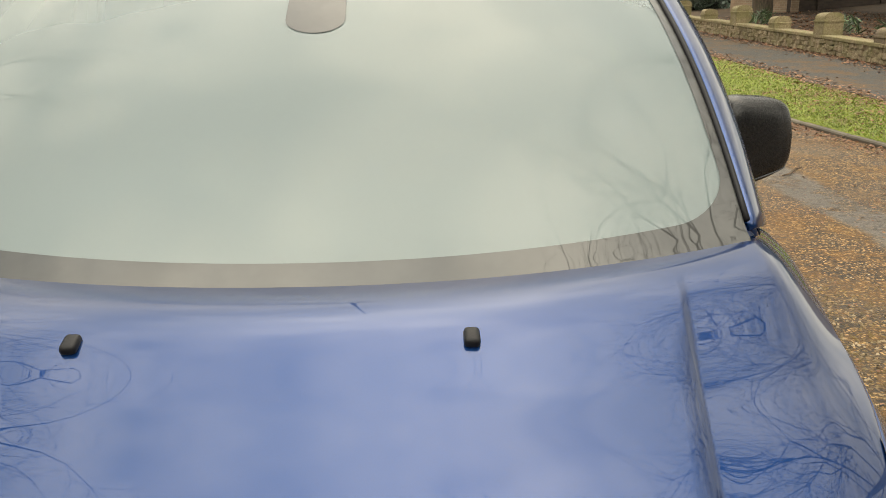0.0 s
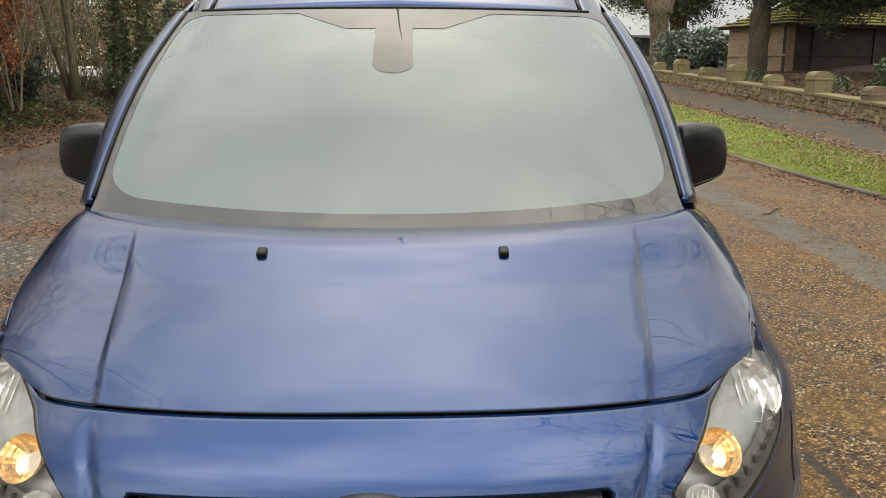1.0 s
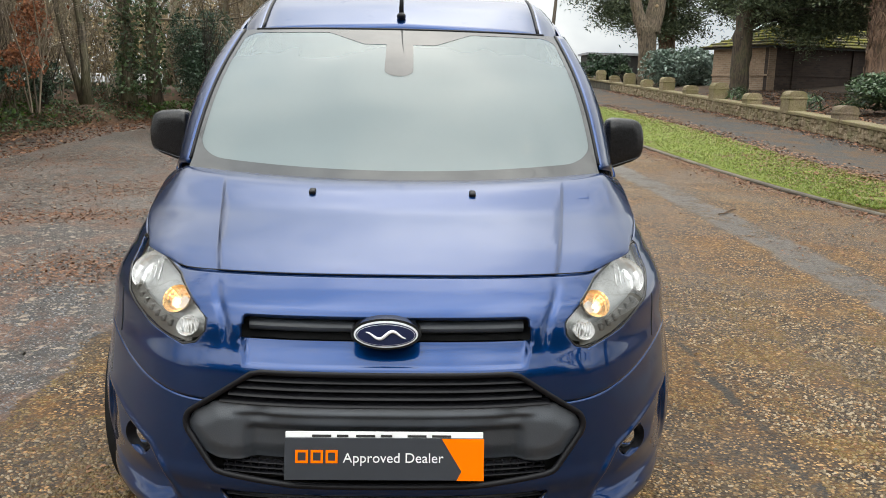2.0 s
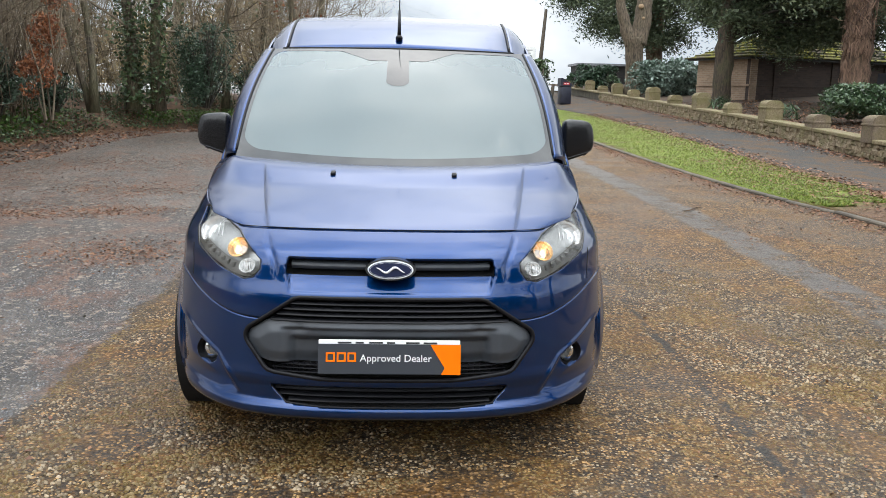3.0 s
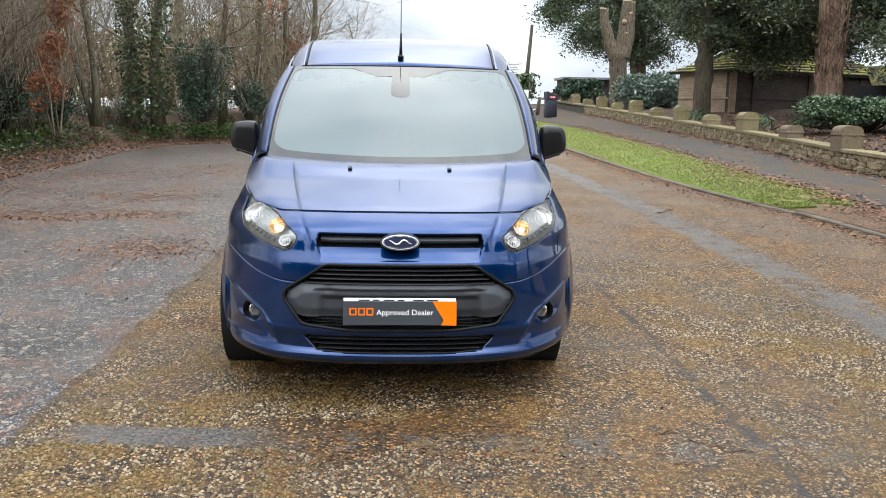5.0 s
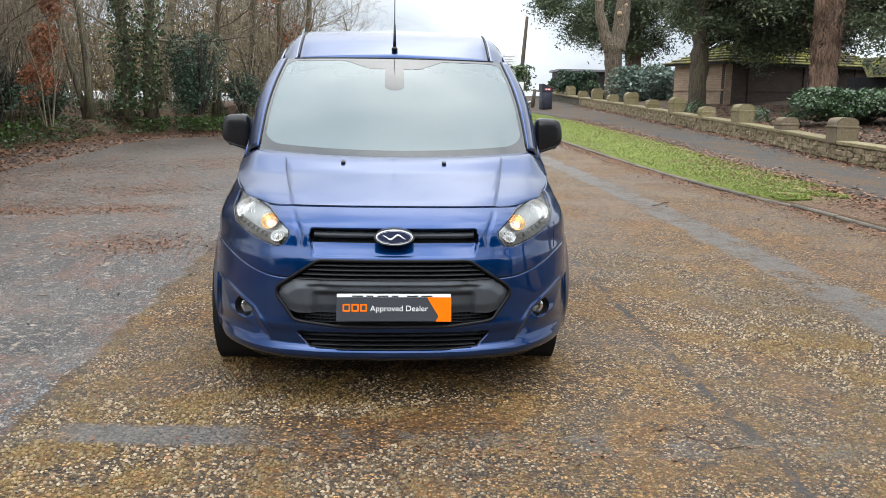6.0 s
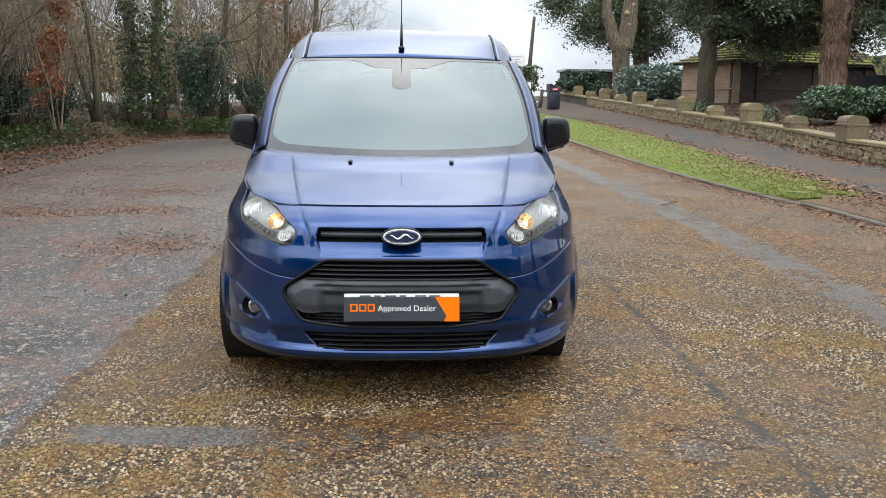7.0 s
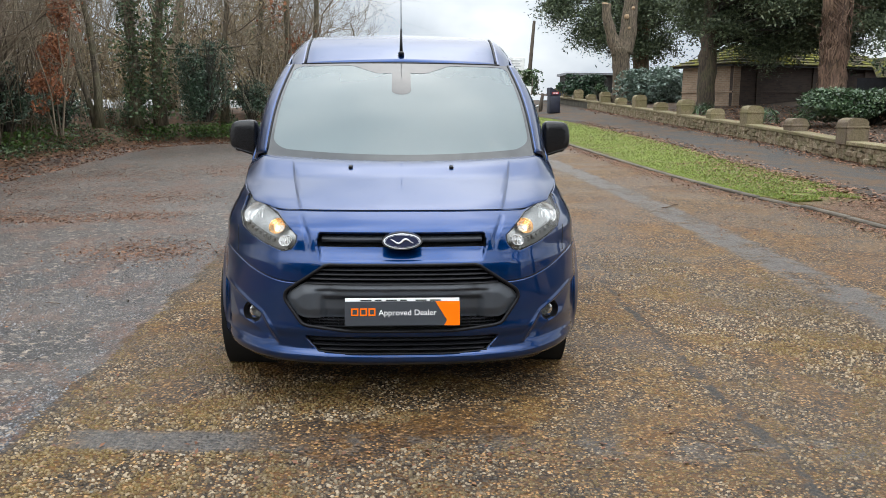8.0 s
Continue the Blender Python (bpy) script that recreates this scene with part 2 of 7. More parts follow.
def glow(name, col, strength):
    n = Nodes(name)
    e = n.t.nodes.new("ShaderNodeEmission")
    e.inputs[0].default_value, e.inputs[1].default_value = (*col, 1), strength
    n.t.links.new(e.outputs[0], n.out.inputs["Surface"])
    return n.m


def leaf_material(name, cols, rough=0.55, sheen=0.0):
    """Leaves or litter: each loose piece takes its own tint."""
    n = Nodes(name)
    r = n.island()
    c = n.mix(n.band(r, 0.0, 0.5), cols[0], cols[1])
    c = n.mix(n.band(r, 0.5, 1.0), c, cols[2])
    c = n.mix(n.math("MULTIPLY", n.noise(3, 3), 0.5), c, shade(cols[0], 0.55))
    return n.done(c, rough)


def bark_material(name, dark, light, green=0.0, scale=1.0):
    n = Nodes(name)
    v = n.stretch((9 * scale, 9 * scale, 1.6 * scale))
    a = n.noise(2.2, 6, 0.65, v, 0.6)
    col = n.mix(n.band(a, 0.35, 0.65), dark, light)
    if green:
        col = n.mix(n.math("MULTIPLY", n.band(n.noise(1.6, 5), 0.45, 0.62), green), col, (0.07, 0.085, 0.02))
    return n.done(col, 0.85, n.bump(a, 0.9, 0.03))


M_PAINT = paint_material()
M_GROUND = ground_material()
M_BLACK = simple("satin_black_plastic", (0.008, 0.008, 0.010), 0.38, 0.25, 5, 260, 0.12, Specular_IOR_Level=0.20)
M_SHELL = simple("moulded_mirror_shell", (0.007, 0.007, 0.008), 0.27, 0.2, 5, 300, 0.06, Specular_IOR_Level=0.42)
M_BUMPER = simple("grey_moulded_plastic", (0.050, 0.056, 0.066), 0.36, 0.2, 4, 300, 0.2)
M_GLOSSBLACK = simple("gloss_black_trim", (0.008, 0.008, 0.009), 0.16, 0.2, 6, 90, 0.02)
M_FRIT = simple("ceramic_glass_border", (0.055, 0.056, 0.056), 0.9, 0.2, 6, 90, 0.0, Specular_IOR_Level=0.0, Coat_Weight=1.0, Coat_Roughness=0.01)
M_RUBBER = simple("tyre_rubber", (0.014, 0.014, 0.014), 0.75, 0.3, 7, 120, 0.3)
# near-black that puts the shade of gaps and hollows into the colour
M_DARK = simple("shade_black", (0.004, 0.004, 0.004), 0.9, 0.2, 5, 60, 0.1)
M_CHROME = simple("bright_chrome", (0.75, 0.76, 0.78), 0.09, 0.05, 6, 60, 0.0, Metallic=1.0)
M_REFLECT = simple("lamp_reflector", (0.95, 0.94, 0.93), 0.22, 0.04, 14, 90, 0.02, Metallic=0.72)
M_RIM = simple("polished_rim", (0.80, 0.80, 0.82), 0.30, 0.05, 6, 60, 0.0, Metallic=0.35)
M_STEEL = simple("brushed_alloy", (0.35, 0.36, 0.37), 0.35, 0.1, 10, 120, 0.1, Metallic=1.0)


def misted_glass():
    """Windscreen pane filmed with condensation, with mirror gloss by Fresnel."""
    n = Nodes("misted_windscreen_glass")
    tr = n.t.nodes.new("ShaderNodeBsdfTransparent")
    tr.inputs[0].default_value = (0.70, 0.80, 0.81, 1)
    di = n.t.nodes.new("ShaderNodeBsdfDiffuse")
    di.inputs[0].default_value = (0.25, 0.305, 0.31, 1)
    gl = n.t.nodes.new("ShaderNodeBsdfGlossy")
    gl.inputs["Roughness"].default_value = 0.0
    fr = n.t.nodes.new("ShaderNodeFresnel")
    fr.inputs["IOR"].default_value = 1.52
    film, pane = n.t.nodes.new("ShaderNodeMixShader"), n.t.nodes.new("ShaderNodeMixShader")
    n.put(film.inputs[0], n.math("ADD", 0.50, n.math("MULTIPLY", n.noise(1.6, 3), 0.06)))
    n.t.links.new(tr.outputs[0], film.inputs[1]), n.t.links.new(di.outputs[0], film.inputs[2])
    n.put(pane.inputs[0], fr.outputs[0])
    n.t.links.new(film.outputs[0], pane.inputs[1]), n.t.links.new(gl.outputs[0], pane.inputs[2])
    n.t.links.new(pane.outputs[0], n.out.inputs["Surface"])
    return n.m


M_GLASS = misted_glass()
M_SIDEGLASS = glass_material("cab_side_glass", (0.5, 0.54, 0.52))
M_LENS = glass_material("clear_lamp_lens", (0.95, 0.96, 0.96), 0.01, 1.46)
M_FOGBOWL = simple("fog_lamp_bowl", (0.20, 0.20, 0.195), 0.5, 0.15, 20, 90, 0.1, Metallic=0.2)
M_HOUSING = simple("grey_lamp_housing", (0.52, 0.52, 0.51), 0.30, 0.2, 12, 90, 0.1, Metallic=0.4)
M_BEZEL = simple("smoked_lamp_band", (0.16, 0.15, 0.135), 0.35, 0.2, 12, 90, 0.1, Metallic=0.3)
M_AMBER = simple("amber_bulb_shield", (1.0, 0.74, 0.48), 0.20, 0.1, 20, 90, 0.05, Metallic=0.85)
M_BULB = glow("lit_sidelight_bulb", (1.0, 0.64, 0.34), 12.0)
M_DASH = simple("dashboard_plastic", (0.055, 0.055, 0.055), 0.7, 0.2, 9, 200, 0.3)
M_SEAT = simple("seat_cloth", (0.03, 0.03, 0.033), 0.9, 0.3, 11, 300, 0.5)
M_TRIM = simple("pale_pillar_trim", (0.45, 0.45, 0.42), 0.7, 0.1, 6, 150, 0.1)
M_BADGE = simple("badge_blue", (0.006, 0.010, 0.040), 0.32, 0.1, 9, 90, 0.0, Specular_IOR_Level=0.25)
M_PANEL = simple("slate_grey_board", (0.026, 0.030, 0.038), 0.45, 0.08, 6, 120, 0.02)
M_ORANGE = simple("orange_vinyl", (1.0, 0.17, 0.0), 0.5, 0.03, 6, 90, 0.0, Specular_IOR_Level=0.1)
M_WHITE = simple("white_print", (0.80, 0.80, 0.80), 0.45, 0.05, 6, 90, 0.0)
M_PRINT = simple("dark_print", (0.02, 0.02, 0.02), 0.5, 0.1, 6, 90, 0.0)


# ---- mesh tools ----
def link_mesh(name, bm, material, parent=None, label="", smooth=True):
    me = bpy.data.meshes.new(name)
    if smooth:
        for f in bm.faces:
            f.smooth = True
    bm.to_mesh(me)
    bm.free()
    for m in material if isinstance(material, (list, tuple)) else (material,):
        me.materials.append(m)
    ob = new(name, me)
    ob.parent = parent
    if label:
        ob["label"] = label
    return ob


def part(name, bm, material, parent, label="", smooth=True):
    return link_mesh(name, bm, material, parent, label, smooth)


def thing(name, label, category, group="", at=(0, 0, 0), turn=0.0):
    ob = new(name)
    ob.empty_display_size = 0.2
    ob.matrix_world = pose(*at, 0, 0, turn)
    return tagged(ob, label, category, group)


def spline(*pairs):
    """A smooth curve through a few (x, y) pairs, level beyond its ends."""
    xs = np.array([p[0] for p in pairs], float)
    ys = np.array([p[1] for p in pairs], float)
    d = np.diff(ys) / np.diff(xs)
    m = np.zeros(len(xs))
    for i in range(1, len(xs) - 1):
        m[i] = 0.0 if d[i - 1] * d[i] <= 0 else 2 * d[i - 1] * d[i] / (d[i - 1] + d[i])
    m[0], m[-1] = d[0], d[-1]

    def exact(x):
        i = min(int(np.searchsorted(xs, x, "right")) - 1, len(xs) - 2)
        h = xs[i + 1] - xs[i]
        t = (x - xs[i]) / h
        return float((2 * t**3 - 3 * t**2 + 1) * ys[i] + (t**3 - 2 * t**2 + t) * h * m[i] + (3 * t**2 - 2 * t**3) * ys[i + 1] + (t**3 - t**2) * h * m[i + 1])

    lo, span, size = float(xs[0]), float(xs[-1] - xs[0]), 400
    table = [exact(lo + span * k / size) for k in range(size + 1)] + [float(ys[-1])]

    def at(x):
        k = (x - lo) / span * size
        if k <= 0:
            return table[0]
        if k >= size:
            return table[size]
        i = int(k)
        return table[i] + (table[i + 1] - table[i]) * (k - i)

    return at


def step(a, b, v):
    t = min(1.0, max(0.0, (v - a) / (b - a)))
    return t * t * (3 - 2 * t)


def poly_distance(points, r=0.0):
    """Signed distance to a closed outline with corners rounded by r; below zero inside."""
    pts = [Vector(p) for p in points]
    edges = [(pts[i], pts[i - 1] - pts[i]) for i in range(len(pts))]
    edges = [(a, e, e.dot(e)) for a, e in edges]

    def at(px, pz):
        best, sign = 1e9, 1.0
        for a, e, ee in edges:
            wx, wz = px - a.x, pz - a.y
            k = min(1.0, max(0.0, (wx * e.x + wz * e.y) / ee))
            dx, dz = wx - e.x * k, wz - e.y * k
            best = min(best, dx * dx + dz * dz)
            by, cy = pz >= a.y, pz < a.y + e.y
            side = e.x * wz > e.y * wx
            if (by and cy and side) or (not by and not cy and not side):
                sign = -sign
        return sign * math.sqrt(best) - r

    return at


def surface(us, vs, fn, holes=(), lip=0.0, flip=False):
    """A sheet over the grid us x vs. holes: signed distances of points, cut out along their outlines. lip: edges rolled inwards by that much."""
    bm = bmesh.new()
    us, vs = list(us), list(vs)
    n = len(us)
    dist = (lambda p: min(h(p) for h in holes)) if holes else (lambda p: 1.0)
    pts = [[fn(u, v) for u in us] for v in vs]
    far = [[dist(p) for p in row] for row in pts]
    verts, cuts = {}, {}

    def corner(i, j):
        if (i, j) not in verts:
            verts[i, j] = bm.verts.new(pts[j][i])
        return verts[i, j]

    def cut(i, j, k, l):
        key = (min((i, j), (k, l)), max((i, j), (k, l)))
        if key not in cuts:
            (i, j), (k, l) = key
            a, b, keep_a = (us[i], vs[j]), (us[k], vs[l]), far[j][i] > 0
            lo, hi = 0.0, 1.0
            for _ in range(9):
                t = (lo + hi) / 2
                if (dist(fn(a[0] + (b[0] - a[0]) * t, a[1] + (b[1] - a[1]) * t)) > 0) == keep_a:
                    lo = t
                else:
                    hi = t
            t = min(0.97, max(0.03, (lo + hi) / 2))
            cuts[key] = bm.verts.new(fn(a[0] + (b[0] - a[0]) * t, a[1] + (b[1] - a[1]) * t))
        return cuts[key]

    for j in range(len(vs) - 1):
        for i in range(n - 1):
            ring = ((i, j), (i + 1, j), (i + 1, j + 1), (i, j + 1))
            out = [far[q][p] > 0 for p, q in ring]
            if not any(out):
                continue
            face = []
            for k in range(4):
                p, q = ring[k], ring[(k + 1) % 4]
                if out[k]:
                    face.append(corner(*p))
                if out[k] != out[(k + 1) % 4]:
                    face.append(cut(*p, *q))
            if len(face) > 2:
                bm.faces.new(face[::-1] if flip else face)
    bm.normal_update()
    if lip:
        edges = [e for e in bm.edges if e.is_boundary]
        normals = {v: v.normal.copy() for v in bm.verts}
        made = bmesh.ops.extrude_edge_only(bm, edges=edges)["geom"]
        for v in made:
            if isinstance(v, bmesh.types.BMVert):
                src = [e.other_vert(v) for e in v.link_edges if e.other_vert(v) in normals]
                if src:
                    v.co -= normals[src[0]] * lip
        bm.normal_update()
    return bm


def lathe(bm, profile, steps=32, m=Matrix(), close=False):
    """Turn (radius, along) pairs about the x axis."""
    rings = []
    for r, h in profile:
        rings.append([bm.verts.new(m @ Vector((h, r * math.cos(2 * math.pi * k / steps), r * math.sin(2 * math.pi * k / steps)))) for k in range(steps)])
    for a, b in zip(rings, rings[1:]):
        for k in range(steps):
            bm.faces.new((a[k], a[(k + 1) % steps], b[(k + 1) % steps], b[k]))
    if close:
        bm.faces.new(list(reversed(rings[0])))
        bm.faces.new(rings[-1])
    return bm


def tube(bm, pts, radii, sides=6, cap=True):
    """A tapered pipe along the points."""
    rings = []
    pts = [Vector(p) for p in pts]
    for i, p in enumerate(pts):
        d = (pts[min(i + 1, len(pts) - 1)] - pts[max(i - 1, 0)]).normalized()
        a = d.orthogonal().normalized() if i == 0 else (rings_axis - d * rings_axis.dot(d)).normalized()
        rings_axis = a
        b = d.cross(a)
        rings.append([bm.verts.new(p + (a * math.cos(2 * math.pi * k / sides) + b * math.sin(2 * math.pi * k / sides)) * radii[i]) for k in range(sides)])
    for r, s in zip(rings, rings[1:]):
        for k in range(sides):
            bm.faces.new((r[k], r[(k + 1) % sides], s[(k + 1) % sides], s[k]))
    if cap and sides > 2:
        bm.faces.new(list(reversed(rings[0])))
        bm.faces.new(rings[-1])
    return bm


def box(bm, x0, x1, y0, y1, z0, z1, bevel=0.0, m=Matrix(), seg=2):
    made = bmesh.ops.create_cube(bm, size=1.0, matrix=m @ Matrix.Translation(((x0 + x1) / 2, (y0 + y1) / 2, (z0 + z1) / 2)) @ Matrix.Diagonal((x1 - x0, y1 - y0, z1 - z0, 1)))
    if bevel:
        edges = list({e for v in made["verts"] for e in v.link_edges})
        bmesh.ops.bevel(bm, geom=edges, offset=bevel, segments=seg, affect="EDGES", profile=0.5)
    return bm


def prism(bm, outline, y0, y1, fn=None):
    """A plate: an outline in x, z given depth along y; fn(x, z) may shift y."""
    f0 = [bm.verts.new((x, y0 + (fn(x, z) if fn else 0), z)) for x, z in outline]
    f1 = [bm.verts.new((x, y1 + (fn(x, z) if fn else 0), z)) for x, z in outline]
    n = len(outline)
    bm.faces.new(f0), bm.faces.new(list(reversed(f1)))
    for k in range(n):
        bm.faces.new((f0[(k + 1) % n], f0[k], f1[k], f1[(k + 1) % n]))
    bmesh.ops.recalc_face_normals(bm, faces=bm.faces)
    return bm


# ---- ground ----
path_rise = spline((-10, -0.40), (5, -0.06), (10, 0.05), (14.5, 0.165), (17.3, 0.315), (20.3, 0.445), (25.4, 0.645), (31, 0.87), (38, 1.14), (47, 1.48), (62, 1.95))


def ground_z(x, y):
    z = 0.0225 * max(-60.0, min(y, 62.0))
    return z + (path_rise(y) - z) * step(5.6, 9.2, x)


xs = np.concatenate([np.linspace(-320, -12, 12)[:-1], np.linspace(-12, 12, 90)[:-1], np.linspace(12, 320, 12)])
ys = np.concatenate([np.linspace(-320, -8, 10)[:-1], np.linspace(-8, 30, 70)[:-1], np.linspace(30, 64, 16)[:-1], np.linspace(64, 400, 10)])
bm = surface(xs, ys, lambda x, y: Vector((x, y, ground_z(x, y) + 0.006 * (noise.noise(Vector((x * 0.5, y * 0.5, 0)))))))
tagged(link_mesh("ground", bm, M_GROUND), "worn concrete and asphalt forecourt with mossy joints and wet patches", "ground", kind="structure")


# ---- the van: x across, nose towards -y ----
van = thing("van", "metallic blue panel van parked facing the camera, sidelights lit", "van")

EXP, REACH = 2.7, 0.78
_t = np.linspace(0, math.pi / 2, 400)
_xn, _yn = np.sin(_t) ** (2 / EXP), 1 - np.cos(_t) ** (2 / EXP)
_xn, _yn = np.append(_xn, 1.0), np.append(_yn, 2.0)
_len = np.concatenate([[0], np.cumsum(np.hypot(np.diff(_xn * 0.925), np.diff(_yn * REACH)))])
_arc = np.linspace(0, float(_len[-1]), 1500).tolist()
_xa, _ya = np.interp(_arc, _len, _xn).tolist(), np.interp(_arc, _len, _yn).tolist()
nose_half = spline((0.14, 0.82), (0.17, 0.865), (0.21, 0.893), (0.28, 0.912), (0.36, 0.922), (0.48, 0.928), (0.70, 0.928), (0.80, 0.926), (0.87, 0.912), (0.93, 0.885), (1.0, 0.857), (1.1, 0.852))
nose_depth = spline((0.14, 0.15), (0.17, 0.105), (0.20, 0.055), (0.225, 0.002), (0.245, -0.020), (0.262, -0.020), (0.295, 0.004), (0.33, 0.004), (0.38, -0.005), (0.42, 0.0), (0.56, 0.01), (0.68, 0.022), (0.74, 0.045), (0.80, 0.06), (0.84, 0.085), (0.88, 0.135), (0.92, 0.205), (0.96, 0.26), (1.02, 0.31), (1.10, 0.36))
WHEEL_Y, WHEEL_Z, WHEEL_R = 0.93, 0.335, 0.315
pocket = poly_distance([(0.90, 0.545), (0.82, 0.520), (0.665, 0.437), (0.570, 0.300), (0.66, 0.285), (0.90, 0.30)])
recess = poly_distance([(0.388, 0.80), (0.388, 0.765), (0.372, 0.698), (-0.372, 0.698), (-0.388, 0.765), (-0.388, 0.80)])


def nose(s, z):
    """A point of the front skin: s metres round from the middle, at height z."""
    side = 1 if s >= 0 else -1
    k = min(1498.0, abs(s) / _arc[-1] * 1499)
    i = int(k)
    xn, yn = _xa[i] + (_xa[i + 1] - _xa[i]) * (k - i), _ya[i] + (_ya[i + 1] - _ya[i]) * (k - i)
    x, y = nose_half(z) * xn, nose_depth(z) + REACH * yn + (0.030 + 0.055 * step(0.45, 0.74, z)) * step(0.60, 0.93, xn) * (1 - step(0.87, 0.965, z))
    if x > 0.5 and z < 0.56:
        d = -pocket(x, z)
        y += 0.046 * step(0, 0.016, d) * (1 - step(0.03, 0.19, d)) * step(0.22, 0.43, z)
        y -= 0.007 * math.exp(-(((d + 0.008) / 0.008) ** 2)) * step(0.29, 0.36, z)
    if 0.69 < z < 0.80 and x < 0.4:
        y += (0.006 + 0.026 * step(0.690, 0.775, z)) * step(0, 0.007, -recess(x, z))
    r = math.hypot(y - WHEEL_Y, z - WHEEL_Z)
    if x > 0.6:
        x += 0.020 * math.exp(-(((r - 0.37) / 0.05) ** 2))
    # line of the bonnet fold running on down the panel
    if 0.70 < z < 0.95 and x < 0.62:
        fold = 0.43 + 0.05 * step(0.78, 0.92, z)
        y += 0.007 * math.exp(-(((x - fold) / 0.010) ** 2)) * step(0.72, 0.82, z) * (1 - step(0.875, 0.906, z))
    return Vector((side * x, y, z))


top_edge = spline((0.19, 0.915), (0.24, 0.913), (0.29, 0.911), (0.39, 0.931), (0.52, 0.956), (0.66, 0.982), (0.78, 1.004), (0.9, 1.0255), (1.07, 1.055), (1.3, 1.092))


def nose_top(s):
    z = 0.915
    for _ in range(8):
        z = 0.5 * z + 0.5 * top_edge(nose(s, z).y)
    return z


def seam(s):
    """Height of the joint between bumper and upper panel."""
    return 0.600 + 0.105 * step(0.50, 1.05, abs(s))


def s_at(x, z):
    return float(np.interp(abs(x) / nose_half(z), _xn[:-1], _len[:-1])) * (1 if x >= 0 else -1)


def on_nose(x, z):
    return nose(s_at(x, z), z)


S_END = float(_len[-2] + 0.50)
S_GRID = np.concatenate([np.linspace(-S_END, -0.95, 60)[:-1], np.linspace(-0.95, 0.95, 250), np.linspace(0.95, S_END, 60)[1:]])

_mouth = poly_distance([(0.335, 0.639), (0.497, 0.530), (0.435, 0.446), (0.24, 0.427), (-0.24, 0.427), (-0.435, 0.446), (-0.497, 0.530), (-0.335, 0.639)], 0.046)
_lower = poly_distance([(0.437, 0.345), (0.385, 0.292), (0.25, 0.284), (-0.25, 0.284), (-0.385, 0.292), (-0.437, 0.345), (-0.2, 0.346), (0.2, 0.346)], 0.009)
_slot = poly_distance([(0.374, 0.815), (0.374, 0.772), (-0.374, 0.772), (-0.374, 0.815)], 0.012)
_lamp = poly_distance([(0.497, 0.806), (0.499, 0.780), (0.520, 0.755), (0.553, 0.747), (0.665, 0.780), (0.765, 0.828), (0.792, 0.875), (0.772, 0.944), (0.688, 0.920), (0.597, 0.885)], 0.012)


def front_hole(shape):
    return lambda p: shape(p.x, p.z) if p.y < 0.35 else 1.0


def lamp_hole(p):
    return _lamp(abs(p.x), p.z) if p.y < 0.85 else 1.0


def fog_hole(p):
    return math.hypot(abs(p.x) - 0.722, p.z - 0.420) - 0.047 if p.y < 0.6 else 1.0


def arch_hole(p):
    return math.hypot(p.y - WHEEL_Y, p.z - WHEEL_Z) - 0.372 if abs(p.x) > 0.7 else 1.0


def skin(lo, hi, rows):
    def at(s, v):
        a, b = lo(s), hi(s)
        return nose(s, a + (b - a) * v)
    return at


part("bumper", surface(S_GRID, np.linspace(0, 1, 70), skin(lambda s: 0.208 - 0.052 * step(0.35, 0.95, abs(s)), lambda s: seam(s) - 0.002, 70),
                       (front_hole(_mouth), front_hole(_lower), fog_hole, arch_hole), lip=0.018), M_PAINT, van)
part("front_panel", surface(S_GRID, np.linspace(0, 1, 62), skin(lambda s: seam(s) + 0.002, lambda s: nose_top(s) - 0.002, 62),
                            (front_hole(_mouth), front_hole(_slot), lamp_hole, arch_hole), lip=0.015), M_PAINT, van)

# bonnet
S_EDGE = [float(v) for v in np.linspace(s_at(0.606, 0.905), S_END - 0.10, 120)]
EDGE = [nose(s, nose_top(s)) for s in S_EDGE]
bonnet_mid = spline((0.18, 0.905), (0.205, 0.917), (0.32, 0.958), (0.50, 1.0185), (0.70, 1.080), (0.87, 1.128), (1.3, 1.225))


EDGE_Y = [e.y for e in EDGE]
EDGE_X, EDGE_Z = [e.x for e in EDGE], [e.z for e in EDGE]
Y_FRONT, Y_REAR = EDGE[0].y + 0.006, 1.205
LIP = [nose(s, nose_top(s)) for s in np.linspace(0.0, S_EDGE[0], 60)]
LIP_X, LIP_Y, LIP_Z = [p.x for p in LIP], [p.y + 0.006 for p in LIP], [p.z + 0.001 for p in LIP]


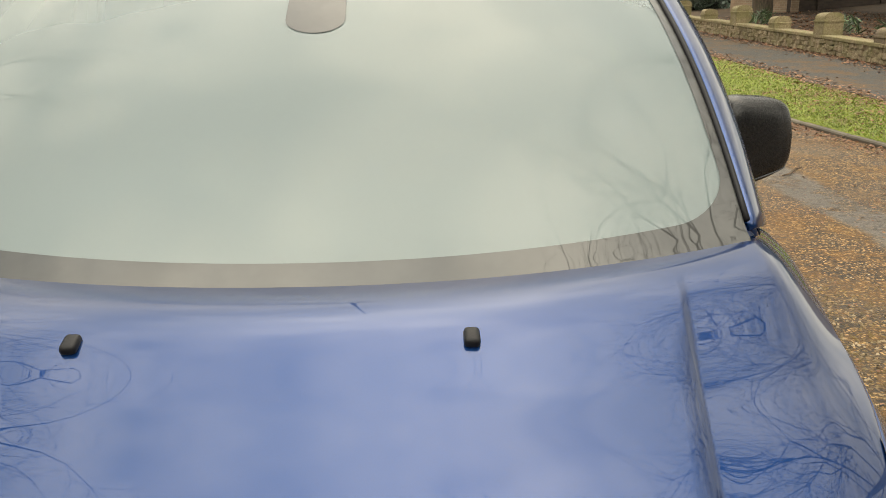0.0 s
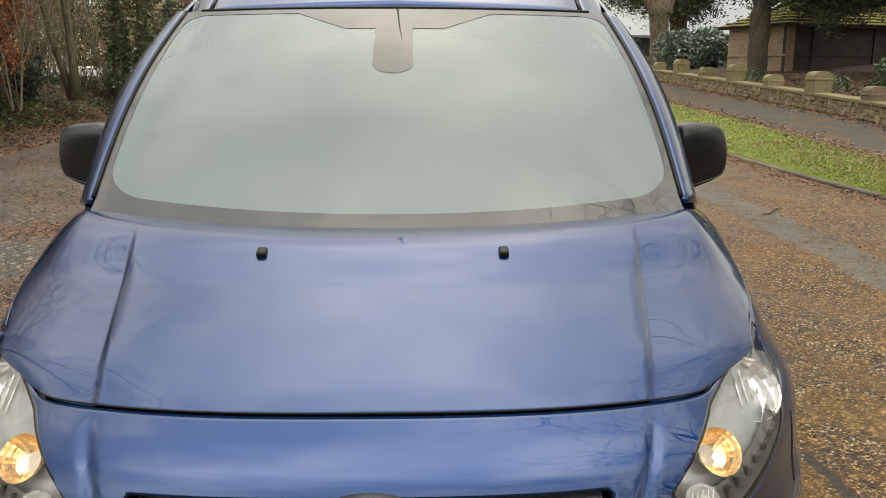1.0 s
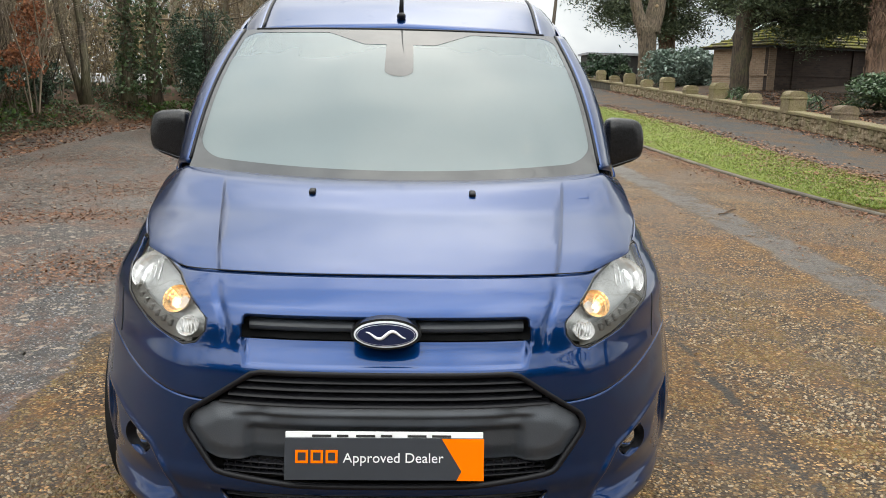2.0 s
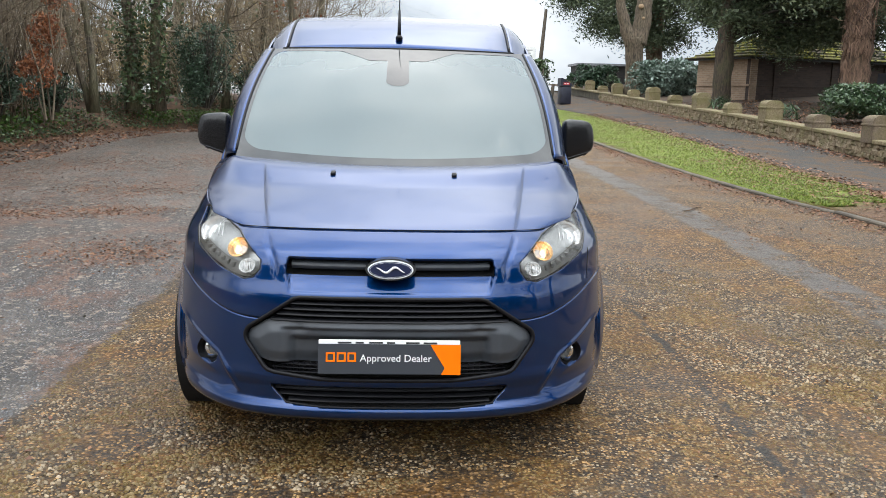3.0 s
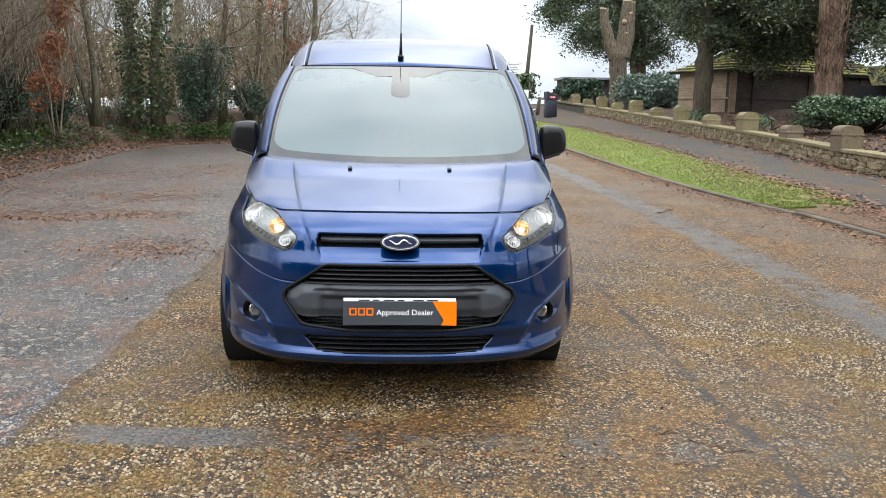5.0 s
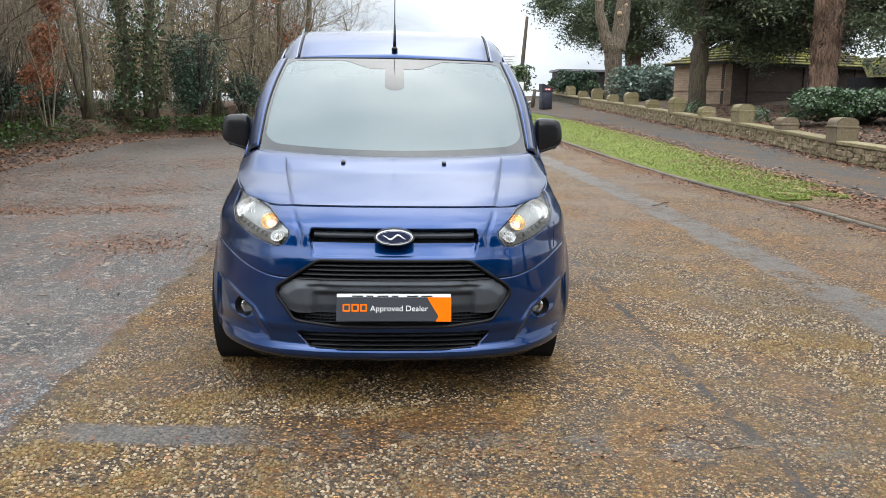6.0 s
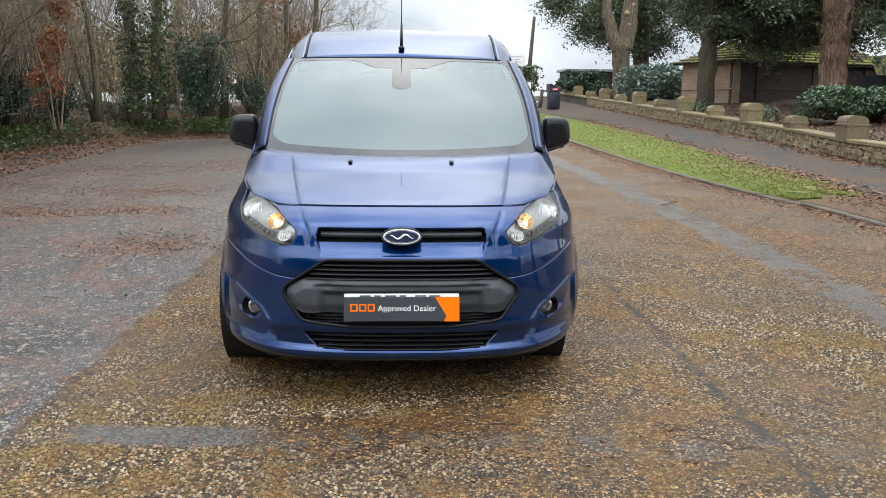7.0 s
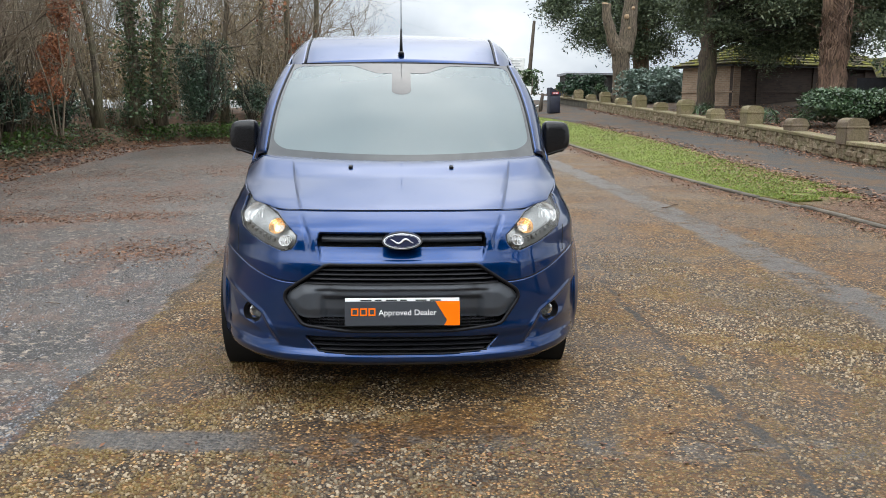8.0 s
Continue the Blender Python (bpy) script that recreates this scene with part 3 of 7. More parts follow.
def bonnet_point(u, v):
    a = abs(u)
    ey = Y_FRONT + (Y_REAR - Y_FRONT) * v
    ex, ez = float(np.interp(ey, EDGE_Y, EDGE_X)) - 0.003, float(np.interp(ey, EDGE_Y, EDGE_Z)) + 0.003
    x = a * ex
    front = float(np.interp(a * EDGE_X[0], LIP_X, LIP_Y))
    k = x / 0.735
    rear = 0.830 + 0.156 * k**2.2 if k < 1 else 0.986 + 0.353 * (x - 0.735) + (Y_REAR - 0.986 - 0.353 * max(0.02, ex - 0.735)) * ((x - 0.735) / max(0.02, ex - 0.735)) ** 2
    y = front + (min(rear, Y_REAR) - front) * v
    z = bonnet_mid(y) + (ez - bonnet_mid(ey)) * (0.6 * a**2.4 + 0.4 * a**9)
    start = bonnet_mid(front) + (EDGE_Z[0] + 0.003 - bonnet_mid(Y_FRONT)) * (0.6 * a**2.4 + 0.4 * a**9)
    z += (float(np.interp(a * EDGE_X[0], LIP_X, LIP_Z)) - start) * (1 - step(0.0, 0.22, v))
    # pressed fold from the screen to the nose
    fold = 0.482 + 0.122 * v
    d = x - fold
    z -= 0.0085 * step(-0.010, 0.006, d) * (1 - step(0.010, 0.20, d)) * (1 - step(0.74, 0.92, v)) * (0.55 + 0.45 * step(0.0, 0.40, v))
    lip_z = 1.111 + 0.022 * (x / 0.738) ** 2 if x < 0.738 else 1.133 - 0.035 * step(0.738, 0.86, x)
    z += (lip_z - z) * step(0.5, 1.0, v) ** 1.6
    return Vector((math.copysign(x, u), y, z))


U_BON = np.concatenate([np.linspace(-1, -0.86, 24)[:-1], np.linspace(-0.86, -0.66, 90)[:-1], np.linspace(-0.66, 0.66, 70)[:-1], np.linspace(0.66, 0.86, 90)[:-1], np.linspace(0.86, 1, 24)])
V_BON = np.concatenate([np.linspace(0, 0.06, 8)[:-1], np.linspace(0.06, 0.9, 50)[:-1], np.linspace(0.9, 1.0, 14)])
bonnet = part("bonnet", surface(U_BON, V_BON, bonnet_point, lip=0.005), M_PAINT, van)

# near-black tube along the front lip, painting the shade of the bonnet gap
bm = bmesh.new()
front_gap = [Vector((x, y - 0.004, z + 0.0005)) for x, y, z in zip(LIP_X, LIP_Y, LIP_Z)]
front_gap = [Vector((-p.x, p.y, p.z)) for p in reversed(front_gap[1:])] + front_gap
tube(bm, front_gap, [0.0018] * len(front_gap), 6)
part("bonnet_gap_shade", bm, M_DARK, van)

# near-black boxes and sheet added under the skin: painted shade behind joints and grilles
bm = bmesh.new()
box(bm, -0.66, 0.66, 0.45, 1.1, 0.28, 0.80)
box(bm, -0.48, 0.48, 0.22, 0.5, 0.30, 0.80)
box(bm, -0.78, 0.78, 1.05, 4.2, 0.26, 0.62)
part("engine_bay_shade", bm, M_DARK, van, smooth=False)
bm = surface(np.linspace(-0.88, 0.88, 30), np.linspace(0.04, 1.0, 20), lambda u, v: bonnet_point(u, v) - Vector((0, 0, 0.035)))
part("under_bonnet_shade", bm, M_DARK, van)

# unseen panels added to keep skylight off the ground under the van
bm = bmesh.new()
box(bm, -0.60, 0.60, 0.24, 0.60, 0.190, 0.204)
box(bm, -0.58, 0.58, 0.60, 1.30, 0.190, 0.204)
box(bm, -0.80, 0.80, 1.30, 3.15, 0.190, 0.204)
part("underbody_light_block", bm, M_DARK, van, smooth=False)

# windscreen
def screen_point(u, v, lift=0.0):
    a = abs(u)
    b = Vector((0.742 * u, 0.828 + 0.160 * a**2.2, 1.110 + 0.036 * a * a))
    t = Vector((0.672 * u, 1.600 + 0.105 * a**2.2, 1.662 - 0.006 * a * a))
    p = b.lerp(t, v)
    bow = math.sin(math.pi * v) * 0.035 * (1 - 0.3 * a * a)
    side = 0.018 * math.sin(math.pi * v)
    return p + Vector((math.copysign(side * a, u), -0.59 * (bow + lift), 0.81 * (bow + lift)))


def clear_zone(u, v):
    """Signed: below zero where the pane is see-through."""
    x, w = abs(u) * 0.70, v * 0.93
    d = max(x - 0.682, 0.040 - w, w - 0.900)
    cx, cw = x - (0.682 - 0.10), (0.040 + 0.10) - w
    if cx > 0 and cw > 0:
        d = math.hypot(cx, cw) - 0.10
    cw = w - (0.900 - 0.07)
    cx = x - (0.682 - 0.07)
    if cx > 0 and cw > 0:
        d = math.hypot(cx, cw) - 0.07
    # housing for the sensors at the top
    k = max(x - 0.15 - 1.6 * max(0.0, w - 0.80), 0.80 - w)
    k = min(k, max(x - 0.056, 0.555 - w, math.hypot(x * 0.8, max(0.0, 0.60 - w)) - 0.045))
    return max(d, -k)


bm = surface(np.linspace(-1, 1, 61), np.linspace(-0.035, 1, 42), screen_point)
windscreen = part("windscreen", bm, M_GLASS, van, "misted windscreen glass with pale sheen")
windscreen.visible_shadow = False


class Tagged(Vector):
    """A point that remembers where on the pane it lies."""


def frit_point(u, v):
    p = Tagged(screen_point(u, v, 0.0015))
    p.spot = (u, v)
    return p


part("screen_border", surface(np.linspace(-1, 1, 161), np.linspace(-0.035, 1, 111), frit_point, (lambda p: clear_zone(*p.spot),)), M_FRIT, windscreen, "black ceramic border of the windscreen")

# seal round the glass
for name, path in (("screen_seal", [screen_point(-1, v, 0.002) + Vector((-0.006, 0, 0)) for v in np.linspace(0.02, 1, 20)]),
                   ("screen_seal", [screen_point(1, v, 0.002) + Vector((0.006, 0, 0)) for v in np.linspace(0.02, 1, 20)]),
                   ("header_seal", [screen_point(u, 1.0, 0.0) + Vector((0, 0.004, 0.004)) for u in np.linspace(-0.93, 0.93, 20)])):
    bm = bmesh.new()
    tube(bm, path, [0.0045 if name == "header_seal" else 0.006] * len(path), 6)
    part(name, bm, M_BLACK, van)

# pillars beside the screen
def pillar_point(side):
    def at(u, v):
        a = screen_point(1.0, v, 0.004) + Vector((0.012, 0.0, 0.0))
        b = Vector((0.852, 1.20, 1.098)).lerp(Vector((0.757, 1.88, 1.640)), v)
        b += Vector((0.030 * math.sin(math.pi * v), -0.03 * math.sin(math.pi * v), 0.030 * math.sin(math.pi * v)))
        p = a.lerp(b, u)
        p += Vector((0.5, -0.55, 0.3)).normalized() * 0.022 * math.sin(math.pi * min(1, u * 1.1)) ** 0.8
        return Vector((side * p.x, p.y, p.z))
    return at


for side in (-1, 1):
    part("windscreen_pillar", surface(np.linspace(0, 1, 12), np.linspace(0, 1.0, 30), pillar_point(side), lip=0.012, flip=side < 0), M_PAINT, van)

# roof and sides
roof_mid = spline((1.605, 1.673), (1.75, 1.742), (1.9, 1.806), (2.1, 1.864), (2.25, 1.888), (2.6, 1.898), (3.0, 1.902), (3.8, 1.895), (4.38, 1.86))


side_q = (0.0, 0.30, 0.36, 0.42, 0.62, 0.74, 0.80, 0.90, 1.0)
_rows = {}


def shell_row(y):
    y = round(y, 4)
    if y not in _rows:
        zr, w = roof_mid(y), 0.622
        _rows[y] = (spline(*zip(side_q, (0, 0.88 * w, w, w + 0.112, 0.826, 0.876, 0.905, 0.925, 0.875))),
                    spline(*zip(side_q, (zr, zr - 0.018, zr - 0.030, zr - 0.125, 1.38, 1.12, 0.98, 0.60, 0.25))))
    return _rows[y]


def shell_point(q, y):
    """Cross-section from the roof's middle (q = 0) down to the sill (q = 1)."""
    a = abs(q)
    xs, zs = shell_row(y)
    groove = 0.012 * math.exp(-(((a - 0.352) / 0.006) ** 2))
    return Vector((math.copysign(xs(a), q), y, zs(a) - groove))


Q_TOP = np.concatenate([np.linspace(-0.42, -0.33, 24)[:-1], np.linspace(-0.33, 0.33, 40)[:-1], np.linspace(0.33, 0.42, 24)])
roof_front = lambda q, y: shell_point(q, y) + Vector((0, (1 - step(1.6, 2.4, y)) * 0.105 * min(1.0, abs(q) / 0.36) ** 2.2, 0))
roof = part("roof", surface(Q_TOP, np.linspace(1.608, 4.38, 60), roof_front, lip=0.012), M_PAINT, van)
# a black strip in each roof groove makes it a dark line
for side in (-1, 1):
    rows = np.linspace(1.66, 3.6, 40)
    bm = bmesh.new()
    tube(bm, [roof_front(side * 0.352, y) + Vector((0, 0, 0.009)) for y in rows], [0.007] * len(rows), 6)
    part("roof_strip", bm, M_BLACK, van, "thin black strip lying in the roof groove")
_cab = poly_distance([(1.83, 1.18), (2.38, 1.18), (2.38, 1.58), (1.90, 1.58)], 0.03)


def cab_window(p):
    return _cab(p.y, p.z)


for side in (-1, 1):
    rows = np.linspace(1.74, 4.38, 40)
    part("side_panel", surface(np.linspace(side * 0.42, side * 1.0, 40), rows, shell_point, (cab_window,), lip=0.01, flip=side < 0), M_PAINT, van)
    door_top = spline((1.28, 1.10), (1.36, 1.16), (1.76, 1.60))
    door = lambda v, y, side=side: (lambda z: Vector((side * (float(np.interp(z, (0.25, 0.6, 0.98, 1.12, 1.38, 1.62), (0.875, 0.925, 0.905, 0.876, 0.826, 0.762)))), y, z)))(0.25 + (door_top(y) - 0.25) * v)
    def quarter(u, v, side=side):
        p = Vector((0.838, 1.26, 1.10)).lerp(Vector((0.752, 1.89, 1.625)), v)
        x = float(np.interp(p.z, (1.10, 1.38, 1.66), (0.872, 0.822, 0.750)))
        return Vector((side * (p.x + (x - p.x) * u), p.y + (1.90 - p.y) * u, p.z))
    part("quarter_window", surface(np.linspace(0, 1, 8), np.linspace(0, 1, 14), quarter, flip=side < 0), M_GLOSSBLACK, van, "dark quarter glass")
    door_ob = part("door", surface(np.linspace(0, 1, 30), np.linspace(1.285, 1.745, 14), door, lip=0.01, flip=side > 0), M_PAINT, van)
    bm = bmesh.new()
    for k, (y0, y1) in enumerate(((1.79, 2.42), (2.55, 3.30), (3.42, 4.20))):
        pane = surface(np.linspace(side * 0.46, side * 0.735, 8), np.linspace(y0, y1, 6), lambda q, y: shell_point(q, y) + Vector((side * 0.006, 0, 0)), lip=0.004, flip=side < 0)
        pane_ob = part("side_window", pane, M_SIDEGLASS if k == 0 else M_GLOSSBLACK, van, "clear cab side glass" if k == 0 else "dark tinted side glass")
        pane_ob.visible_shadow = k > 0
    bm.free()
bm = bmesh.new()
box(bm, -0.86, 0.86, 4.36, 4.42, 0.30, 1.80, 0.03)
part("rear_door", bm, M_PAINT, van)

# wheels
for side in (-1, 1):
    for y in (WHEEL_Y, WHEEL_Y + 2.66):
        zc = WHEEL_R + 0.0225 * y + 0.001
        m = Matrix.Translation((side * 0.772, y, zc)) @ Matrix.Diagonal((side, 1, 1, 1))
        wheel = new("wheel")
        wheel.parent = van
        bm = bmesh.new()
        lathe(bm, [(0.205, -0.09), (0.245, -0.105), (0.285, -0.100), (0.304, -0.085), (0.315, -0.05), (0.311, -0.047), (0.311, -0.040), (0.315, -0.037), (0.315, 0.0), (0.311, 0.003), (0.311, 0.010), (0.315, 0.013), (0.315, 0.05), (0.304, 0.085), (0.285, 0.100), (0.245, 0.105), (0.205, 0.09)], 48, m)
        bmesh.ops.recalc_face_normals(bm, faces=bm.faces)
        part("tyre", bm, M_RUBBER, wheel)
        bm = bmesh.new()
        lathe(bm, [(0.206, -0.09), (0.200, 0.02), (0.206, 0.092), (0.195, 0.085), (0.150, 0.060), (0.075, 0.075), (0.001, 0.080)], 40, m)
        bmesh.ops.recalc_face_normals(bm, faces=bm.faces)
        part("rim", bm, M_STEEL, wheel)
    bm = bmesh.new()
    lathe(bm, [(0.375, -0.16), (0.385, 0.10)], 40, Matrix.Translation((side * 0.78, WHEEL_Y, WHEEL_Z)))
    part("wheel_arch_liner", bm, M_DARK, van)

# mouth: frame, slats, grey bar, lower mesh
def ring_outline(shape, zc, xw, zw, count=120):
    """Points where rays from the opening's middle leave it."""
    out = []
    for k in range(count):
        a = 2 * math.pi * k / count
        dx, dz = math.cos(a) * xw, math.sin(a) * zw
        lo, hi = 0.0, 1.6
        for _ in range(26):
            mid = (lo + hi) / 2
            if shape(dx * mid, zc + dz * mid) < 0:
                lo = mid
            else:
                hi = mid
        out.append((dx * lo, zc + dz * lo))
    return out


def trim_ring(shape, zc, xw, zw, r, back=0.0):
    bm = bmesh.new()
    pts = [on_nose(x, z) + Vector((0, back, 0)) for x, z in ring_outline(shape, zc, xw, zw)]
    pts.append(pts[0].copy())
    tube(bm, pts, [r] * len(pts), 8, False)
    return bm


grille = part("upper_grille", trim_ring(_mouth, 0.53, 0.56, 0.17, 0.009, 0.006), M_BLACK, van, "satin black grille surround")
# near-black sheet behind the slats, painted as the shade of the mouth
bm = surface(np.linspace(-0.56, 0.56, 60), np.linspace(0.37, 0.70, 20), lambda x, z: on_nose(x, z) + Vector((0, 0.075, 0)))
part("grille_shade", bm, M_DARK, grille)


def bar(z, half, height, depth, back, tilt=0.0):
    """A moulded slat that follows the curve of the nose."""
    def at(x, a):
        p = on_nose(x, z)
        k = 2 * math.pi * a
        return p + Vector((0, back - depth * math.cos(k), height * math.sin(k) - tilt * math.cos(k)))
    return surface(np.linspace(-half, half, 50), np.linspace(0, 1, 13), at)


for z, half in ((0.664, 0.372), (0.643, 0.395), (0.622, 0.42), (0.601, 0.445)):
    part("slat", bar(z, half, 0.006, 0.018, 0.022, 0.004), M_BLACK, grille)

grey_out = [(0.30, 0.598), (0.335, 0.585), (0.375, 0.597), (0.462, 0.588), (0.518, 0.552), (0.535, 0.525), (0.525, 0.497), (0.495, 0.455), (0.45, 0.440), (0.30, 0.436)]
_grey = poly_distance(grey_out + [(-x, z) for x, z in reversed(grey_out)], 0.004)


def grey_point(x, z):
    p = on_nose(x, z)
    inset = 0.012 - 0.016 * step(0, 0.05, -_grey(x, z))
    inset += 0.026 * step(0.385, 0.345, abs(x)) * step(0.545, 0.515, z) if abs(x) < 0.40 else 0
    shelf = 0.018 * (1 - step(0.36, 0.42, abs(x))) * step(0.575, 0.56, z)
    return p + Vector((0, 0.004 + inset + shelf, 0))


part("bumper_bar", surface(np.linspace(-0.55, 0.55, 150), np.linspace(0.425, 0.605, 44), grey_point, (lambda p: -_grey(p.x, p.z),), lip=0.02), M_BUMPER, van, "dark grey moulded plastic bumper bar")
for z in (0.398, 0.412, 0.426):
    part("slat", bar(z, 0.44, 0.003, 0.012, 0.04), M_BLACK, grille)
for k in range(40):
    x = -0.43 + 0.86 * k / 39
    p = on_nose(x, 0.412)
    bm = bmesh.new()
    box(bm, x - 0.002, x + 0.002, p.y + 0.034, p.y + 0.046, 0.392, 0.434)
    part("grid_bar", bm, M_BLACK, grille, smooth=False)

low = part("lower_grille", trim_ring(_lower, 0.315, 0.47, 0.05, 0.005, 0.008), M_BLACK, van, "black lower air intake")
# the same painted shade behind the lower intake
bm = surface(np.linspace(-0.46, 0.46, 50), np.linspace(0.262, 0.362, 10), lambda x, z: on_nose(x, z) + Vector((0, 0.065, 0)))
part("grille_shade", bm, M_DARK, low)
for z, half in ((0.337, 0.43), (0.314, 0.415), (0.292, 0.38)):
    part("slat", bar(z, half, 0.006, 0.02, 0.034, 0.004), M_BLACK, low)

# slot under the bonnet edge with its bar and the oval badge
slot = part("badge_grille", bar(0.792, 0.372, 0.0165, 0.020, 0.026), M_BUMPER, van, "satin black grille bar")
# near-black sheet that paints the shade inside the slot
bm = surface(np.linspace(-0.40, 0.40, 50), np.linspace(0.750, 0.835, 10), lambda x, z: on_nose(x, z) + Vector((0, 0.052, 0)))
part("grille_shade", bm, M_DARK, slot)


def oval(a, b, y0, y1, z, count=56, x=0.0, lean=0.0):
    out = [(x + a * math.cos(2 * math.pi * k / count), z + b * math.sin(2 * math.pi * k / count)) for k in range(count)]
    return prism(bmesh.new(), out, y0, y1, lambda px, pz: lean * (pz - z))


BADGE_Z, BADGE_Y, LEAN = 0.796, 0.030, 0.22
badge = part("badge", oval(0.0925, 0.0395, BADGE_Y + 0.004, BADGE_Y + 0.05, BADGE_Z, lean=LEAN), M_GLOSSBLACK, van, "oval blue badge with bright rim", smooth=False)
part("rim", oval(0.0838, 0.0335, BADGE_Y, BADGE_Y + 0.006, BADGE_Z, lean=LEAN), M_RIM, badge, "chrome rim", smooth=False)
part("field", oval(0.0790, 0.0290, BADGE_Y - 0.003, BADGE_Y + 0.004, BADGE_Z, lean=LEAN), M_BADGE, badge, "dark blue field", smooth=False)
part("inner_line", oval(0.0760, 0.0265, BADGE_Y - 0.0035, BADGE_Y + 0.003, BADGE_Z, lean=LEAN), M_RIM, badge, smooth=False)
part("field", oval(0.0750, 0.0256, BADGE_Y - 0.004, BADGE_Y + 0.002, BADGE_Z, lean=LEAN), M_BADGE, badge, smooth=False)
bm = bmesh.new()
pts = []
for k in range(25):
    t = k / 12 - 1
    z = 0.0105 * math.sin(4.6 * t) * (1 - 0.3 * abs(t))
    pts.append((0.052 * t, BADGE_Y - 0.006 + LEAN * z, BADGE_Z + z))
tube(bm, pts, [0.0014 + 0.0034 * math.sin(math.pi * k / 24) for k in range(25)], 6)
part("emblem_stroke", bm, M_RIM, badge)

# plate with the dealer's board
plate = part("number_plate", box(bmesh.new(), -0.260, 0.260, 0.004, 0.012, 0.418, 0.541, 0.002, pose(0, 0, 0, 0, 0, 0)), M_WHITE, van, "white number plate behind a dealer board", smooth=False)
PL = Matrix.Translation((0, -0.024, 0.418)) @ Matrix.Rotation(math.atan2(-0.024, 0.12), 4, "X")
plate.matrix_basis = PL @ Matrix.Translation((0, -0.006, -0.418))
bm = bmesh.new()
box(bm, -0.261, 0.261, -0.010, 0.0, -0.002, 0.108, 0.001)
board = part("dealer_board", bm, M_PANEL, plate, "slate grey board with orange end", smooth=False)
board.matrix_basis = Matrix.Translation((0, 0.006, 0.418))
bm = bmesh.new()
prism(bm, [(0.150, 0.108), (0.2615, 0.108), (0.2615, -0.002), (0.190, -0.002), (0.203, 0.022)], -0.0125, -0.0105)
part("orange_flash", bm, M_ORANGE, board, smooth=False)
for x0, x1, top in ((-0.232, -0.199, 0.077), (-0.192, -0.160, 0.077), (-0.153, -0.122, 0.077)):
    bm = bmesh.new()
    box(bm, x0, x1, -0.0125, -0.0105, top - 0.006, top)
    box(bm, x0, x1, -0.0125, -0.0105, 0.043, 0.049)
    box(bm, x0, x0 + 0.006, -0.0124, -0.0106, 0.0491, top - 0.0061)
    box(bm, x1 - 0.006, x1, -0.0124, -0.0106, 0.0491, top - 0.0061)
    part("orange_block", bm, M_ORANGE, board, smooth=False)
words = bpy.data.curves.new("lettering", "FONT")
words.body, words.size, words.extrude = "Approved Dealer", 0.0365, 0.0006
words.space_character = 1.02
words.materials.append(M_WHITE)
text_ob = new("lettering", words)
text_ob.parent = board
text_ob.matrix_basis = Matrix.Translation((-0.108, -0.0118, 0.045)) @ Matrix.Rotation(math.pi / 2, 4, "X")
for k, (x, w) in enumerate(((-0.19, 0.05), (-0.125, 0.03), (-0.075, 0.05), (-0.01, 0.03), (0.06, 0.05), (0.125, 0.05))):
    part("print_bar", box(bmesh.new(), x, x + w, 0.0015, 0.004, 0.5275, 0.5335), M_PRINT, plate, smooth=False)

